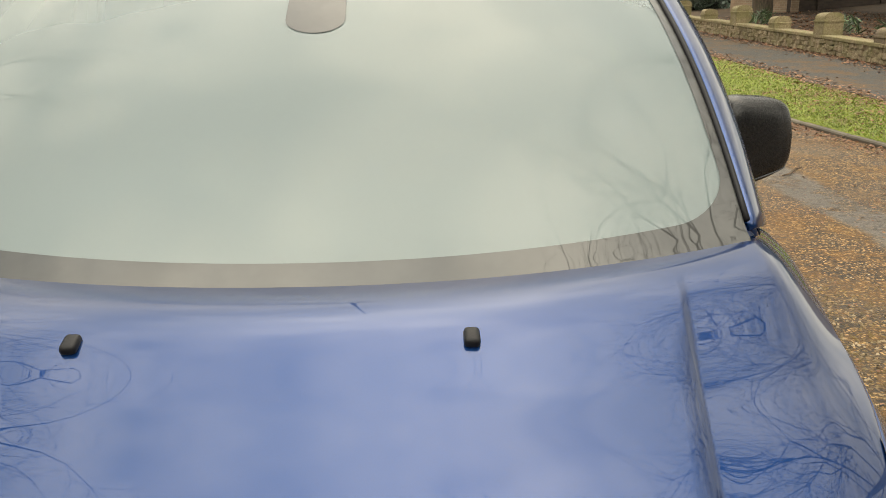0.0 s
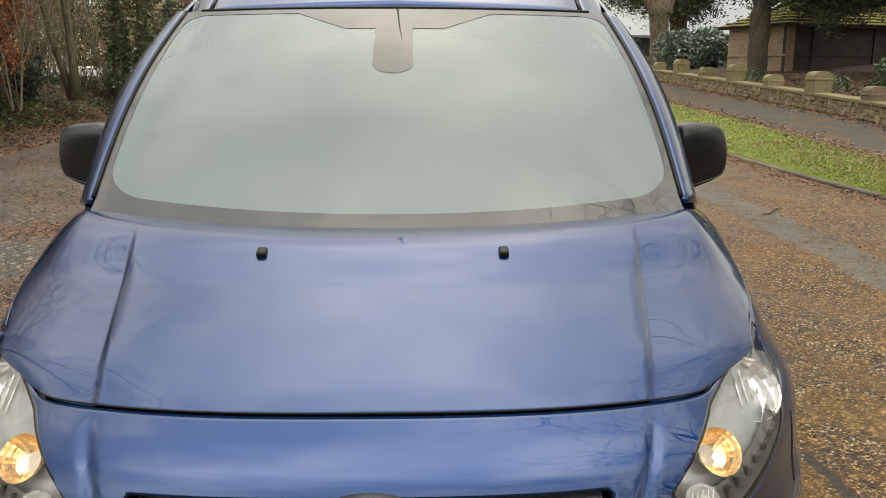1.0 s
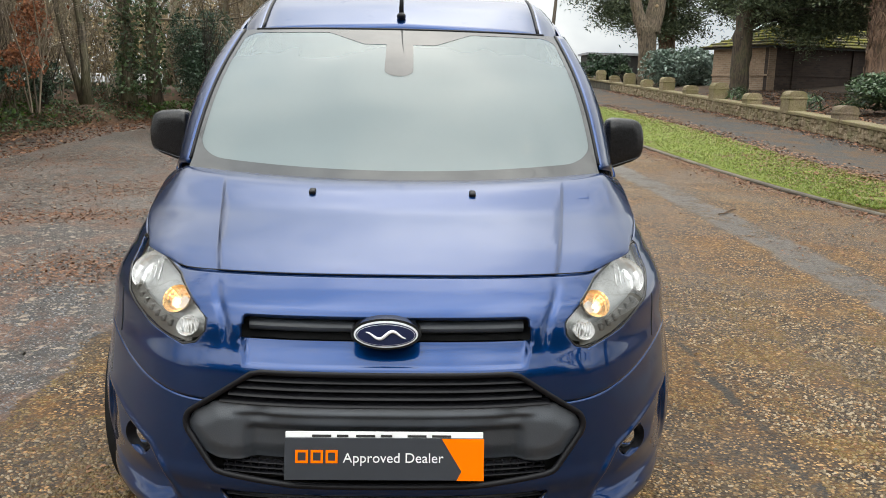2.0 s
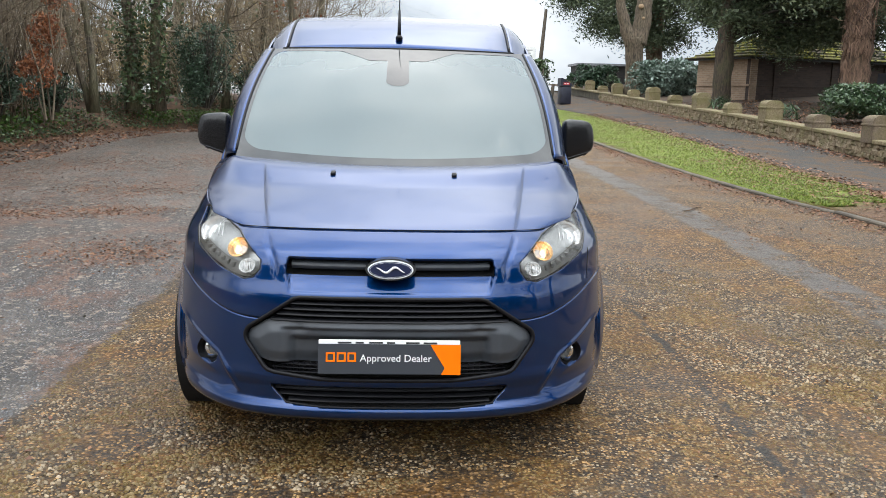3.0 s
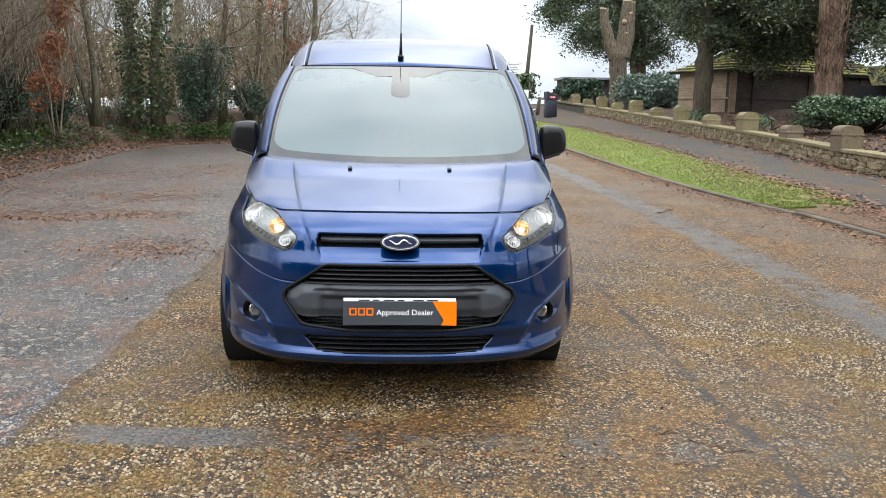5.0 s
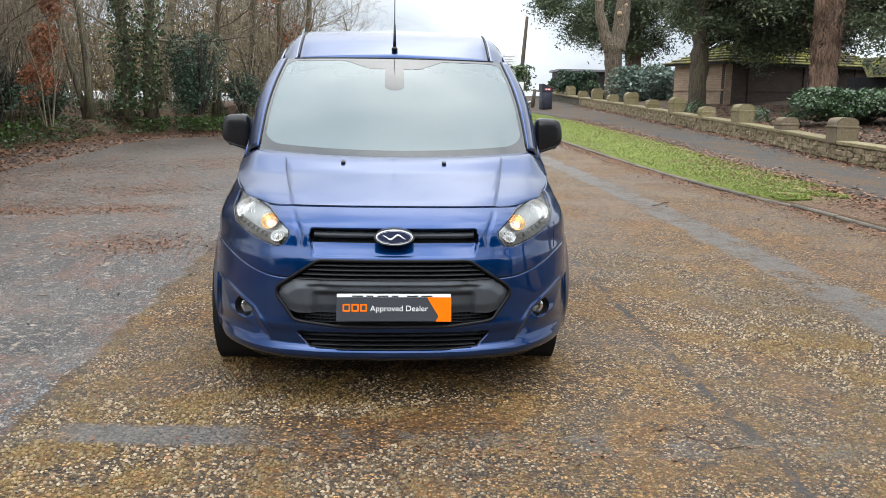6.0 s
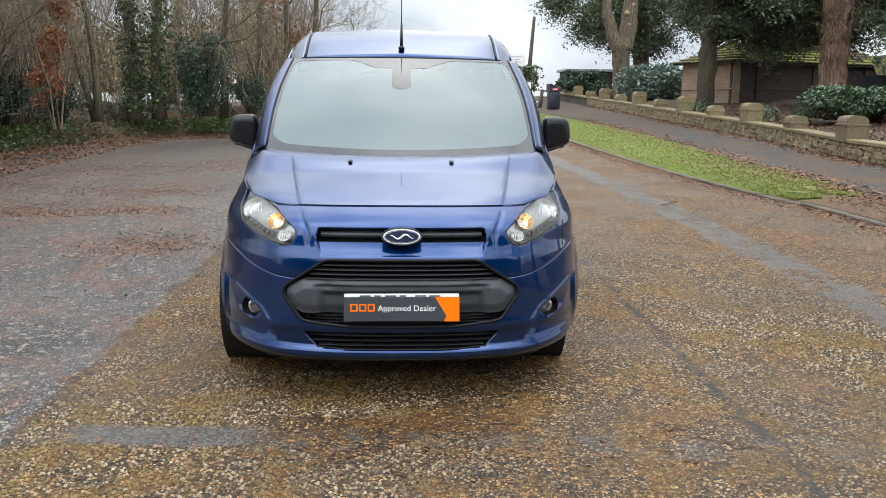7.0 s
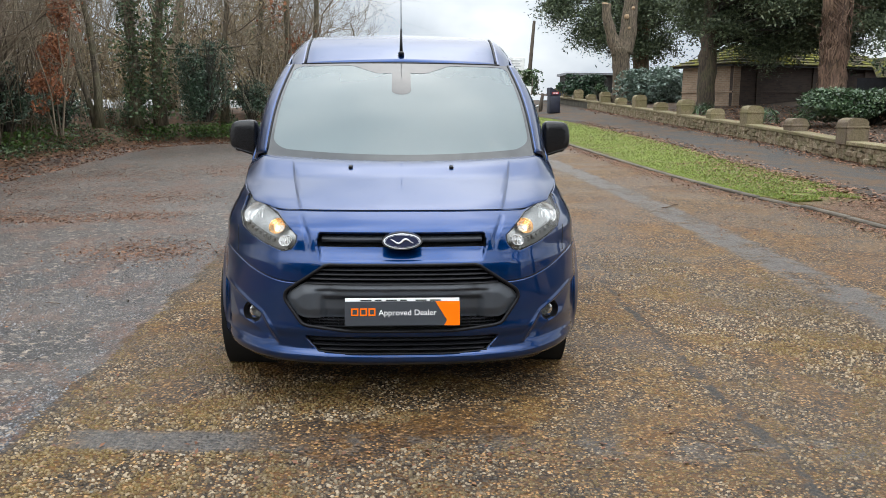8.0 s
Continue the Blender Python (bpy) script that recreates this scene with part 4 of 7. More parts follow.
# headlamps
for side in (-1, 1):
    lamp = new("headlamp")
    lamp.parent = van
    lamp["label"] = "clear headlamp with chrome reflectors, sidelight glowing amber"

    def lamp_skin(x, z, back=0.0, side=side):
        p = on_nose(x, z)
        return Vector((side * p.x, p.y + back, p.z))

    inside = lambda p: -_lamp(abs(p.x), p.z)
    xs, zs = np.linspace(0.465, 0.815, 54), np.linspace(0.725, 0.960, 40)
    part("lens", surface(xs, zs, lambda x, z: lamp_skin(x, z, 0.003), (inside,), lip=0.004, flip=side < 0), M_LENS, lamp, "clear plastic lens").visible_shadow = False
    part("housing", surface(xs, zs, lambda x, z: lamp_skin(x, z, 0.050), (lambda p: -_lamp(abs(p.x), p.z) - 0.002,), flip=side < 0), M_HOUSING, lamp)
    rim_pts = []
    for k in range(81):
        a = 2 * math.pi * k / 80
        lo, hi = 0.0, 1.5
        for _ in range(24):
            mid = (lo + hi) / 2
            if _lamp(0.655 + 0.2 * math.cos(a) * mid, 0.840 + 0.12 * math.sin(a) * mid) < 0:
                lo = mid
            else:
                hi = mid
        rim_pts.append(lamp_skin(0.655 + 0.2 * math.cos(a) * lo, 0.840 + 0.12 * math.sin(a) * lo, 0.007))
    bm = bmesh.new()
    tube(bm, rim_pts, [0.005] * len(rim_pts), 6, False)
    part("gasket", bm, M_GLOSSBLACK, lamp)

    def bowl(x, z, r, depth, squash=1.0, front=0.016, facets=14):
        c = lamp_skin(x, z, front)
        turn = Matrix.Rotation(radians(90), 4, "Z")
        yaw = Matrix.Rotation(side * radians(18), 4, "Z")
        m = Matrix.Translation(c) @ yaw @ Matrix.Rotation(radians(-36), 4, "X") @ turn @ Matrix.Diagonal((1, 1, squash, 1))
        prof = [(r * 1.04, -0.004), (r, 0.0)] + [(r * math.cos(a), depth * math.sin(a)) for a in np.linspace(0.12, 1.5, 9)]
        b = lathe(bmesh.new(), prof, facets, m)
        return b, m

    bm, m = bowl(0.706, 0.880, 0.064, 0.034, 0.95, 0.020, 18)
    main = part("reflector", bm, M_REFLECT, lamp, "chrome main reflector", smooth=False)
    bm = bmesh.new()
    lathe(bm, [(0.001, 0.018), (0.011, 0.020), (0.013, 0.026), (0.013, 0.055)], 20, m)
    part("bulb_cap", bm, M_CHROME, main)
    for k in range(5):
        bm = bmesh.new()
        x = 0.676 + 0.019 * k
        a, b = lamp_skin(x, 0.862, 0.040), lamp_skin(x + 0.006, 0.918, 0.040)
        tube(bm, [a, b], [0.002, 0.002], 5)
        part("facet", bm, M_REFLECT, main)
    bm, m = bowl(0.584, 0.842, 0.040, 0.030, 1.0, 0.012, 22)
    side_refl = part("indicator_reflector", bm, M_AMBER, lamp, "amber indicator reflector", smooth=False)
    bm = bmesh.new()
    bmesh.ops.create_uvsphere(bm, u_segments=14, v_segments=8, radius=0.0065, matrix=Matrix.Translation(lamp_skin(0.580, 0.834, 0.022)))
    part("bulb", bm, M_BULB, side_refl, "lit bulb")
    bm, m = bowl(0.540, 0.782, 0.032, 0.016, 0.9, 0.010, 22)
    corner = part("corner_reflector", bm, M_REFLECT, lamp, smooth=False)
    for k in range(5):
        bm = bmesh.new()
        x = 0.520 + 0.010 * k
        tube(bm, [lamp_skin(x, 0.764, 0.013), lamp_skin(x + 0.004, 0.800, 0.013)], [0.0022, 0.0022], 5)
        part("facet", bm, M_REFLECT, corner)
    # smoked band along the lamp's lower edge, with its row of ribs
    band_z = spline((0.54, 0.742), (0.60, 0.754), (0.68, 0.782), (0.74, 0.806), (0.80, 0.850))
    strip = surface(np.linspace(0.53, 0.81, 40), np.linspace(0, 1, 8), lambda x, v: lamp_skin(x, band_z(x) + 0.042 * v, 0.010 + 0.020 * v), (inside,), flip=side < 0)
    bezel = part("bezel", strip, M_BEZEL, lamp, "smoked lower band")
    for k in range(7):
        x = 0.60 + 0.024 * k
        bm = bmesh.new()
        box(bm, -0.007, 0.007, -0.003, 0.012, -0.009, 0.009, 0.003, Matrix.Translation(lamp_skin(x, band_z(x) + 0.026, 0.014)) @ Matrix.Rotation(side * radians(25), 4, "Z"))
        part("rib", bm, M_BEZEL, bezel)

    # shut line between the wing and the front panel
    bm = bmesh.new()
    gap = [on_nose(0.800 + 0.008 * k / 11, 0.700 + 0.118 * k / 11) for k in range(12)]
    tube(bm, [Vector((side * p.x, p.y, p.z)) for p in gap], [0.0022] * 12, 6)
    part("shut_line", bm, M_DARK, van)

    # fog lamp
    c = on_nose(0.722, 0.420)
    c = Vector((side * c.x, c.y, c.z))
    m = Matrix.Translation(c) @ Matrix.Rotation(side * radians(24), 4, "Z") @ Matrix.Rotation(radians(90), 4, "Z")
    bm = lathe(bmesh.new(), [(0.050, -0.002), (0.046, 0.004), (0.044, 0.012), (0.041, 0.022), (0.037, 0.026)], 32, m)
    fog = part("fog_lamp", bm, M_BLACK, van, "round fog lamp in a blue recess")
    part("reflector", lathe(bmesh.new(), [(0.037, 0.022), (0.030, 0.045), (0.015, 0.055), (0.001, 0.058)], 28, m), M_FOGBOWL, fog)
    part("lens", lathe(bmesh.new(), [(0.037, 0.018), (0.028, 0.010), (0.014, 0.006), (0.001, 0.005)], 28, m), M_LENS, fog).visible_shadow = False

    # washer nozzle on the bonnet
    e = bonnet_point((0.262 if side > 0 else -0.268) / 0.853, 0.742)
    bm = bmesh.new()
    box(bm, -0.011, 0.011, -0.018, 0.015, -0.006, 0.010, 0.006, Matrix.Translation(e) @ Matrix.Rotation(radians(15), 4, "X"), 3)
    part("washer_nozzle", bm, M_BLACK, van)

# door mirrors
for side in (-1, 1):
    mirror = new("door_mirror")
    mirror.parent = van
    mirror["label"] = "matt black plastic door mirror"

    def power(c, e):
        return math.copysign(abs(c) ** e, c)

    def shell(u, v, side=side, grow=1.0):
        # a rounded box, cut away below towards its outer end
        sx = power(math.cos(v), 0.5) * power(math.cos(u), 0.42)
        sy = power(math.cos(v), 0.5) * power(math.sin(u), 0.55)
        sz = power(math.sin(v), 0.42)
        out = 0.5 + 0.5 * sx
        x = 0.976 + 0.090 * grow * sx - 0.014 * max(0, sz) * out
        lo, hi = 1.078 + 0.062 * out, 1.318 - 0.012 * out
        z = (lo + hi) / 2 + (hi - lo) / 2 * grow * sz
        return Vector((side * x, 1.565 + 0.062 * grow * sy + 0.03 * out, z))

    ring, rise = np.linspace(-math.pi, math.pi, 49), np.linspace(-math.pi / 2, math.pi / 2, 33)
    part("mirror_shell", surface(ring, rise[9:], shell, flip=side < 0), M_SHELL, mirror)
    part("mirror_base", surface(ring, rise[:10], lambda u, v, f=shell: f(u, v, grow=0.985), flip=side < 0), M_BLACK, mirror)
    seam_pts = [shell(u, rise[9], grow=1.004) for u in ring]
    bm = bmesh.new()
    tube(bm, seam_pts, [0.0022] * len(seam_pts), 5, False)
    part("mirror_seam", bm, M_BUMPER, mirror)
    bm = bmesh.new()
    box(bm, 0.905, 1.045, 1.634, 1.640, 1.115, 1.285, 0.02, Matrix.Diagonal((side, 1, 1, 1)))
    bmesh.ops.recalc_face_normals(bm, faces=bm.faces)
    part("mirror_glass", bm, M_CHROME, mirror)
    bm = bmesh.new()
    box(bm, 0.82, 0.93, 1.53, 1.61, 1.075, 1.125, 0.02, Matrix.Diagonal((side, 1, 1, 1)))
    bmesh.ops.recalc_face_normals(bm, faces=bm.faces)
    part("mirror_arm", bm, M_BLACK, mirror)

# antenna
bm = bmesh.new()
bmesh.ops.create_uvsphere(bm, u_segments=16, v_segments=10, radius=0.022, matrix=Matrix.Translation((0.0, 1.700, 1.728)) @ Matrix.Diagonal((0.9, 1.7, 0.75, 1)))
antenna = part("antenna", bm, M_BLACK, van, "black roof antenna")
bm = bmesh.new()
tube(bm, [(0, 1.697, 1.73), (0, 1.752, 1.88)], [0.011, 0.006], 8)
part("antenna_foot", bm, M_BLACK, antenna)
bm = bmesh.new()
tube(bm, [(0, 1.750, 1.87), (0, 1.85, 2.14), (0.004, 1.96, 2.44)], [0.0032, 0.0028, 0.002], 6)
part("antenna_rod", bm, M_BLACK, antenna)

# inside: dash, wheel, seats, bulkhead, mirror stalk
bm = surface(np.linspace(-0.72, 0.72, 40), np.linspace(0, 1, 16), lambda x, v: Vector((x, 0.93 + 0.13 * (abs(x) / 0.72) ** 2 + 0.62 * v, 1.10 + 0.055 * math.sin(math.pi * v * 0.8) + 0.05 * math.exp(-(((x + 0.37) / 0.2) ** 2)) * step(0.3, 0.8, v))))
dash = part("dashboard", bm, M_DASH, van)
bm = bmesh.new()
m = Matrix.Translation((-0.37, 1.62, 1.06)) @ Matrix.Rotation(radians(-62), 4, "X")
lathe(bm, [(0.185 + 0.016 * math.cos(a), 0.016 * math.sin(a)) for a in np.linspace(0, 2 * math.pi, 9)], 40, m @ Matrix.Rotation(radians(90), 4, "Y"))
box(bm, -0.06, 0.06, -0.06, 0.06, -0.02, 0.02, 0.015, m)
box(bm, -0.18, 0.18, -0.018, 0.018, -0.01, 0.01, 0.006, m)
part("steering_wheel", bm, M_DASH, van)
for x in (-0.37, 0.37):
    bm = bmesh.new()
    box(bm, x - 0.25, x + 0.25, 2.16, 2.32, 0.75, 1.36, 0.07, Matrix(), 3)
    box(bm, x - 0.13, x + 0.13, 2.22, 2.32, 1.38, 1.56, 0.05, Matrix(), 3)
    part("seat", bm, M_SEAT, van)
bm = bmesh.new()
box(bm, -0.66, 0.66, 2.60, 2.63, 0.6, 1.76)
part("bulkhead", bm, M_SEAT, van)
bm = bmesh.new()
box(bm, -0.12, 0.12, 1.50, 1.53, 1.52, 1.58, 0.012)
part("cabin_mirror", bm, M_DASH, van)
lining = lambda q, y: Vector((shell_point(q, y).x * 0.965, y, shell_point(q, y).z - 0.035))
part("headlining", surface(np.linspace(-0.40, 0.40, 40), np.linspace(1.98, 2.62, 12), lining), M_SEAT, van)
for side in (-1, 1):
    part("door_lining", surface(np.linspace(side * 0.46, side * 0.98, 24), np.linspace(1.95, 2.62, 14), lining, (cab_window,)), M_SEAT, van)
for side in (-1, 1):
    bm = surface(np.linspace(0, 1, 6), np.linspace(0, 1, 12), lambda u, v: (lambda p, q: Vector((side * p.lerp(q, u).x, p.lerp(q, u).y, p.lerp(q, u).z)))(screen_point(0.97, v, -0.03), Vector((0.80 - 0.16 * v, 1.22 + 0.6 * v, 1.10 + 0.55 * v))))
    part("pillar_trim", bm, M_TRIM, van)


# ---- plants: shared makers ----
M_BARK = bark_material("grey_brown_bark", (0.048, 0.038, 0.026), (0.175, 0.142, 0.098), 0.35)
M_BARKRED = bark_material("reddish_bark", (0.05, 0.028, 0.018), (0.19, 0.115, 0.075), 0.1, 0.8)
M_BARKDARK = bark_material("dark_furrowed_bark", (0.022, 0.016, 0.011), (0.080, 0.058, 0.038), 0.25)
M_BARKPALE = bark_material("pale_pollard_bark", (0.034, 0.025, 0.017), (0.165, 0.124, 0.084), 0.10, 1.1)
M_TWIG = leaf_material("bare_twigs", ((0.17, 0.134, 0.090), (0.34, 0.278, 0.192), (0.56, 0.475, 0.345)), 0.8)
M_TWIGDARK = leaf_material("dark_twigs", ((0.105, 0.080, 0.054), (0.20, 0.156, 0.108), (0.34, 0.275, 0.195)), 0.8)
# much darker twigs for the mirrored trees, bush stems and evergreen boughs
M_MIRRORED = leaf_material("near_black_twigs", ((0.02, 0.016, 0.012), (0.04, 0.032, 0.024), (0.06, 0.05, 0.035)), 0.8)
M_YEW = leaf_material("yew_needles", ((0.026, 0.043, 0.020), (0.068, 0.094, 0.043), (0.165, 0.195, 0.100)), 0.6)
M_HOLLY = leaf_material("holly_leaves", ((0.0193, 0.0413, 0.022), (0.0413, 0.0798, 0.0413), (0.1032, 0.1582, 0.1032)), 0.3)
M_RHODO = leaf_material("rhododendron_leaves", ((0.060, 0.092, 0.064), (0.145, 0.205, 0.160), (0.285, 0.360, 0.310)), 0.35)
M_LAUREL = leaf_material("laurel_leaves", ((0.022, 0.046, 0.019), (0.052, 0.098, 0.039), (0.120, 0.180, 0.080)), 0.35)
M_IVY = leaf_material("ivy_leaves", ((0.0324, 0.0576, 0.0252), (0.072, 0.1188, 0.0468), (0.153, 0.207, 0.09)), 0.4)
M_NETTLE = leaf_material("fresh_green_leaves", ((0.04, 0.085, 0.012), (0.075, 0.15, 0.022), (0.12, 0.20, 0.04)), 0.5)
M_COPPER = leaf_material("copper_beech_leaves", ((0.14, 0.045, 0.016), (0.31, 0.105, 0.040), (0.46, 0.19, 0.08)), 0.55)
M_SCRUB = leaf_material("withered_leaves", ((0.1944, 0.1426, 0.0728), (0.3564, 0.2674, 0.1378), (0.5184, 0.405, 0.2106)), 0.75)
M_LITTER = leaf_material("dead_leaf_litter", ((0.095, 0.036, 0.016), (0.205, 0.085, 0.038), (0.33, 0.165, 0.078)), 0.6)
M_BLADES = leaf_material("grass_blades", ((0.084, 0.1235, 0.012), (0.18, 0.2405, 0.0264), (0.312, 0.351, 0.06)), 0.55)
M_STONELET = leaf_material("loose_grit", ((0.05, 0.045, 0.035), (0.13, 0.115, 0.09), (0.28, 0.25, 0.20)), 0.7)

rng = np.random.default_rng(7)


def unit(v):
    return v / np.maximum(1e-9, np.linalg.norm(v, axis=-1, keepdims=True))


def sticks(segs, sides=3):
    """Many tapered sticks from rows (x0 y0 z0 x1 y1 z1 r0 r1): vertices and faces."""
    s = np.asarray(segs, float)
    a, b, r0, r1 = s[:, 0:3], s[:, 3:6], s[:, 6], s[:, 7]
    d = unit(b - a)
    ref = np.where(np.abs(d[:, 2:3]) < 0.9, np.array([[0.0, 0, 1]]), np.array([[1.0, 0, 0]]))
    u = unit(np.cross(d, ref))
    w = np.cross(d, u)
    rings = []
    for p, r in ((a, r0), (b, r1)):
        for k in range(sides):
            t = 2 * math.pi * k / sides
            rings.append(p + (u * math.cos(t) + w * math.sin(t)) * r[:, None])
    verts = np.stack(rings, 1).reshape(-1, 3)
    base = (np.arange(len(s)) * 2 * sides)[:, None, None]
    quad = np.array([[k, (k + 1) % sides, sides + (k + 1) % sides, sides + k] for k in range(sides)])[None]
    return verts, (base + quad).reshape(-1, 4)


def leaves(centres, size, spread=0.35, droop=0.0, long=1.7, normals=None, flat=0.6):
    """Folded diamond leaves at the centres, with random turns."""
    c = np.asarray(centres, float)
    n = len(c)
    sz = size * (1 + spread * rng.uniform(-1, 1, n))[:, None]
    d = rng.normal(size=(n, 3))
    d[:, 2] = d[:, 2] * flat - droop
    d = unit(d)
    up = unit(rng.normal(size=(n, 3)) + (0 if normals is None else normals))
    u = unit(np.cross(d, up))
    w = np.cross(u, d)
    half = sz * long / 2
    v0, v2 = c - d * half, c + d * half
    v1, v3 = c + u * sz / 2 + w * sz * 0.15, c - u * sz / 2 + w * sz * 0.15
    verts = np.stack([v0, v1, v2, v3], 1).reshape(-1, 3)
    k = (np.arange(n) * 4)[:, None]
    return verts, k + np.array([[0, 1, 2, 3]])


def array_mesh(name, pieces, materials, parent=None, label=""):
    """One mesh from several (verts, quads, material index)."""
    vs, fs, ms, at = [], [], [], 0
    for v, f, mi in pieces:
        if len(v):
            vs.append(v), fs.append(f + at), ms.append(np.full(len(f), mi))
            at += len(v)
    v, f, mi = np.concatenate(vs), np.concatenate(fs), np.concatenate(ms)
    me = bpy.data.meshes.new(name)
    me.vertices.add(len(v))
    me.vertices.foreach_set("co", v.astype(np.float32).ravel())
    me.loops.add(len(f) * 4)
    me.loops.foreach_set("vertex_index", f.astype(np.int32).ravel())
    me.polygons.add(len(f))
    me.polygons.foreach_set("loop_start", np.arange(len(f), dtype=np.int32) * 4)
    me.polygons.foreach_set("material_index", mi.astype(np.int32))
    for m in materials:
        me.materials.append(m)
    me.update(calc_edges=True)
    ob = new(name, me)
    ob.parent = parent
    if label:
        ob["label"] = label
    return ob


def grow(segs, p, d, length, r, depth, kids=(3, 5), wander=0.25, lift=0.10, shrink=0.62, tips=None):
    """A limb with its side branches, added to segs."""
    n = 4 if depth > 1 else 3
    p, d = np.array(p, float), np.array(d, float)
    spots = []
    for k in range(n):
        d = d + rng.normal(size=3) * wander
        d[2] += lift
        d = d / np.linalg.norm(d)
        q = p + d * length / n
        r1 = r * (1 - 0.55 * (k + 1) / n)
        segs.append((*p, *q, r * (1 - 0.55 * k / n), r1))
        spots.append((q, d.copy(), r1))
        p = q
    if tips is not None and depth <= 1:
        tips.extend(s[0] for s in spots)
    if depth <= 0:
        return
    for _ in range(rng.integers(*kids) + 1):
        q, e, rr = spots[rng.integers(0 if depth < 3 else 1, n)]
        side = unit(np.cross(e, rng.normal(size=3)))
        t = rng.uniform(0.45, 1.05)
        grow(segs, q, e * math.cos(t) + side * math.sin(t), length * shrink * rng.uniform(0.75, 1.15), rr * 0.62, depth - 1, kids, wander, lift, shrink, tips)


def bare_tree(at, height, girth, depth=4, label="bare deciduous tree in winter", first=0.35, lean=(0, 0), ivy=0.0, group="", twig=M_TWIGDARK, kids=(3, 5)):
    tree = thing("tree", label, "tree", group, at)
    segs = []
    p, d = np.zeros(3), np.array([lean[0], lean[1], 1.0])
    trunk = []
    n = 9
    stems = []
    for k in range(n):
        d = d + rng.normal(size=3) * 0.06
        d[2] = max(d[2], 0.8)
        q = p + unit(d) * height * 0.75 / n
        trunk.append((p.copy(), girth * (1 - 0.8 * k / n)))
        if (k + 1) / n > first:
            stems += [(q.copy(), girth * (1 - 0.8 * (k + 1) / n))] * 2
        p = q
    trunk.append((p.copy(), girth * 0.18))
    bm = bmesh.new()
    tube(bm, [Vector(t[0]) - Vector((0, 0, 0.15 if i == 0 else 0)) for i, t in enumerate(trunk)], [t[1] * (1.35 if i == 0 else 1) for i, t in enumerate(trunk)], 10)
    part("trunk", bm, M_BARK, tree)
    for q, r in stems:
        a = rng.uniform(0, 2 * math.pi)
        grow(segs, q, (math.cos(a), math.sin(a), rng.uniform(0.4, 1.1)), height * rng.uniform(0.22, 0.34), max(0.012, r * 0.32), depth - 1, kids)
    v, f = sticks(segs)
    array_mesh("crown", [(v, f, 0)], [twig], tree)
    if ivy:
        pts = []
        for k in range(int(ivy * 2600)):
            t = rng.uniform(0, 0.75) ** 1.2
            i = min(n - 1, int(t * n))
            a, b = trunk[i][0], trunk[i + 1][0]
            c = a + (b - a) * rng.uniform()
            g = rng.normal(size=2)
            g = g / np.linalg.norm(g) * (trunk[i][1] + abs(rng.normal()) * (0.10 + 0.26 * max(0.0, noise.noise(Vector((at[0], at[1], c[2] * 0.9))) + 0.25)))
            pts.append(c + np.array([*g, 0]))
        v, f = leaves(pts, 0.06, droop=0.5)
        array_mesh("ivy", [(v, f, 0)], [M_IVY], tree, "dark ivy climbing the trunk")
    return tree


def clump(centre, radii, count, hollow=0.55, lumps=9, squash=0.5):
    """Points in an uneven, lumpy crown."""
    c, r = np.array(centre, float), np.array(radii, float)
    lump = unit(rng.normal(size=(lumps, 3))) * rng.uniform(0.35, 0.85, (lumps, 1))
    which = rng.integers(0, lumps, count)
    p = unit(rng.normal(size=(count, 3))) * (rng.uniform(hollow, 1.0, (count, 1)) ** 0.7) * rng.uniform(0.32, 0.55, lumps)[which][:, None] + lump[which]
    return c + p * r


def bush(name, at, radii, count, leaf, material, label, category="shrub", twigs=60, group="", droop=0.2, lumps=14):
    ob = thing(name, label, category, group, at)
    segs = []
    for _ in range(twigs):
        a, t = rng.uniform(0, 2 * math.pi), rng.uniform(0.1, 0.9)
        e = np.array([math.cos(a) * radii[0] * t, math.sin(a) * radii[1] * t, radii[2] * rng.uniform(0.9, 1.9)])
        segs.append((*(e * np.array([0.12, 0.12, 0.0])), *(e * 0.6), 0.022, 0.014))
        segs.append((*(e * 0.6), *(e + rng.normal(size=3) * 0.15), 0.014, 0.005))
    v, f = sticks(segs)
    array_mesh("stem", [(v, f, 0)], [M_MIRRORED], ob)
    pts = clump((0, 0, radii[2]), radii, count, lumps=lumps)
    pts = pts[pts[:, 2] > 0.02]
    v, f = leaves(pts, leaf, droop=droop)
    array_mesh("foliage", [(v, f, 0)], [material], ob)
    return ob


# ---- kerb, verge, pavement ----
kerb_x = spline((1.0, 5.45), (5.2, 5.20), (6.3, 5.10), (7.4, 4.88), (8.4, 4.74), (9.9, 4.63), (12.6, 4.52), (17.2, 4.42), (24.0, 4.40), (34.0, 4.6), (46.0, 4.8))
path_x = spline((1.0, 6.0), (6.5, 6.25), (9, 6.48), (12, 6.62), (16, 6.98), (20, 7.06), (27, 7.02), (34, 6.7), (40, 6.3), (50, 6.1))
WALL_X = 10.0
M_CONCRETE = simple("weathered_concrete", (0.10, 0.083, 0.062), 0.85, 0.35, 2.5, 40, 0.5)


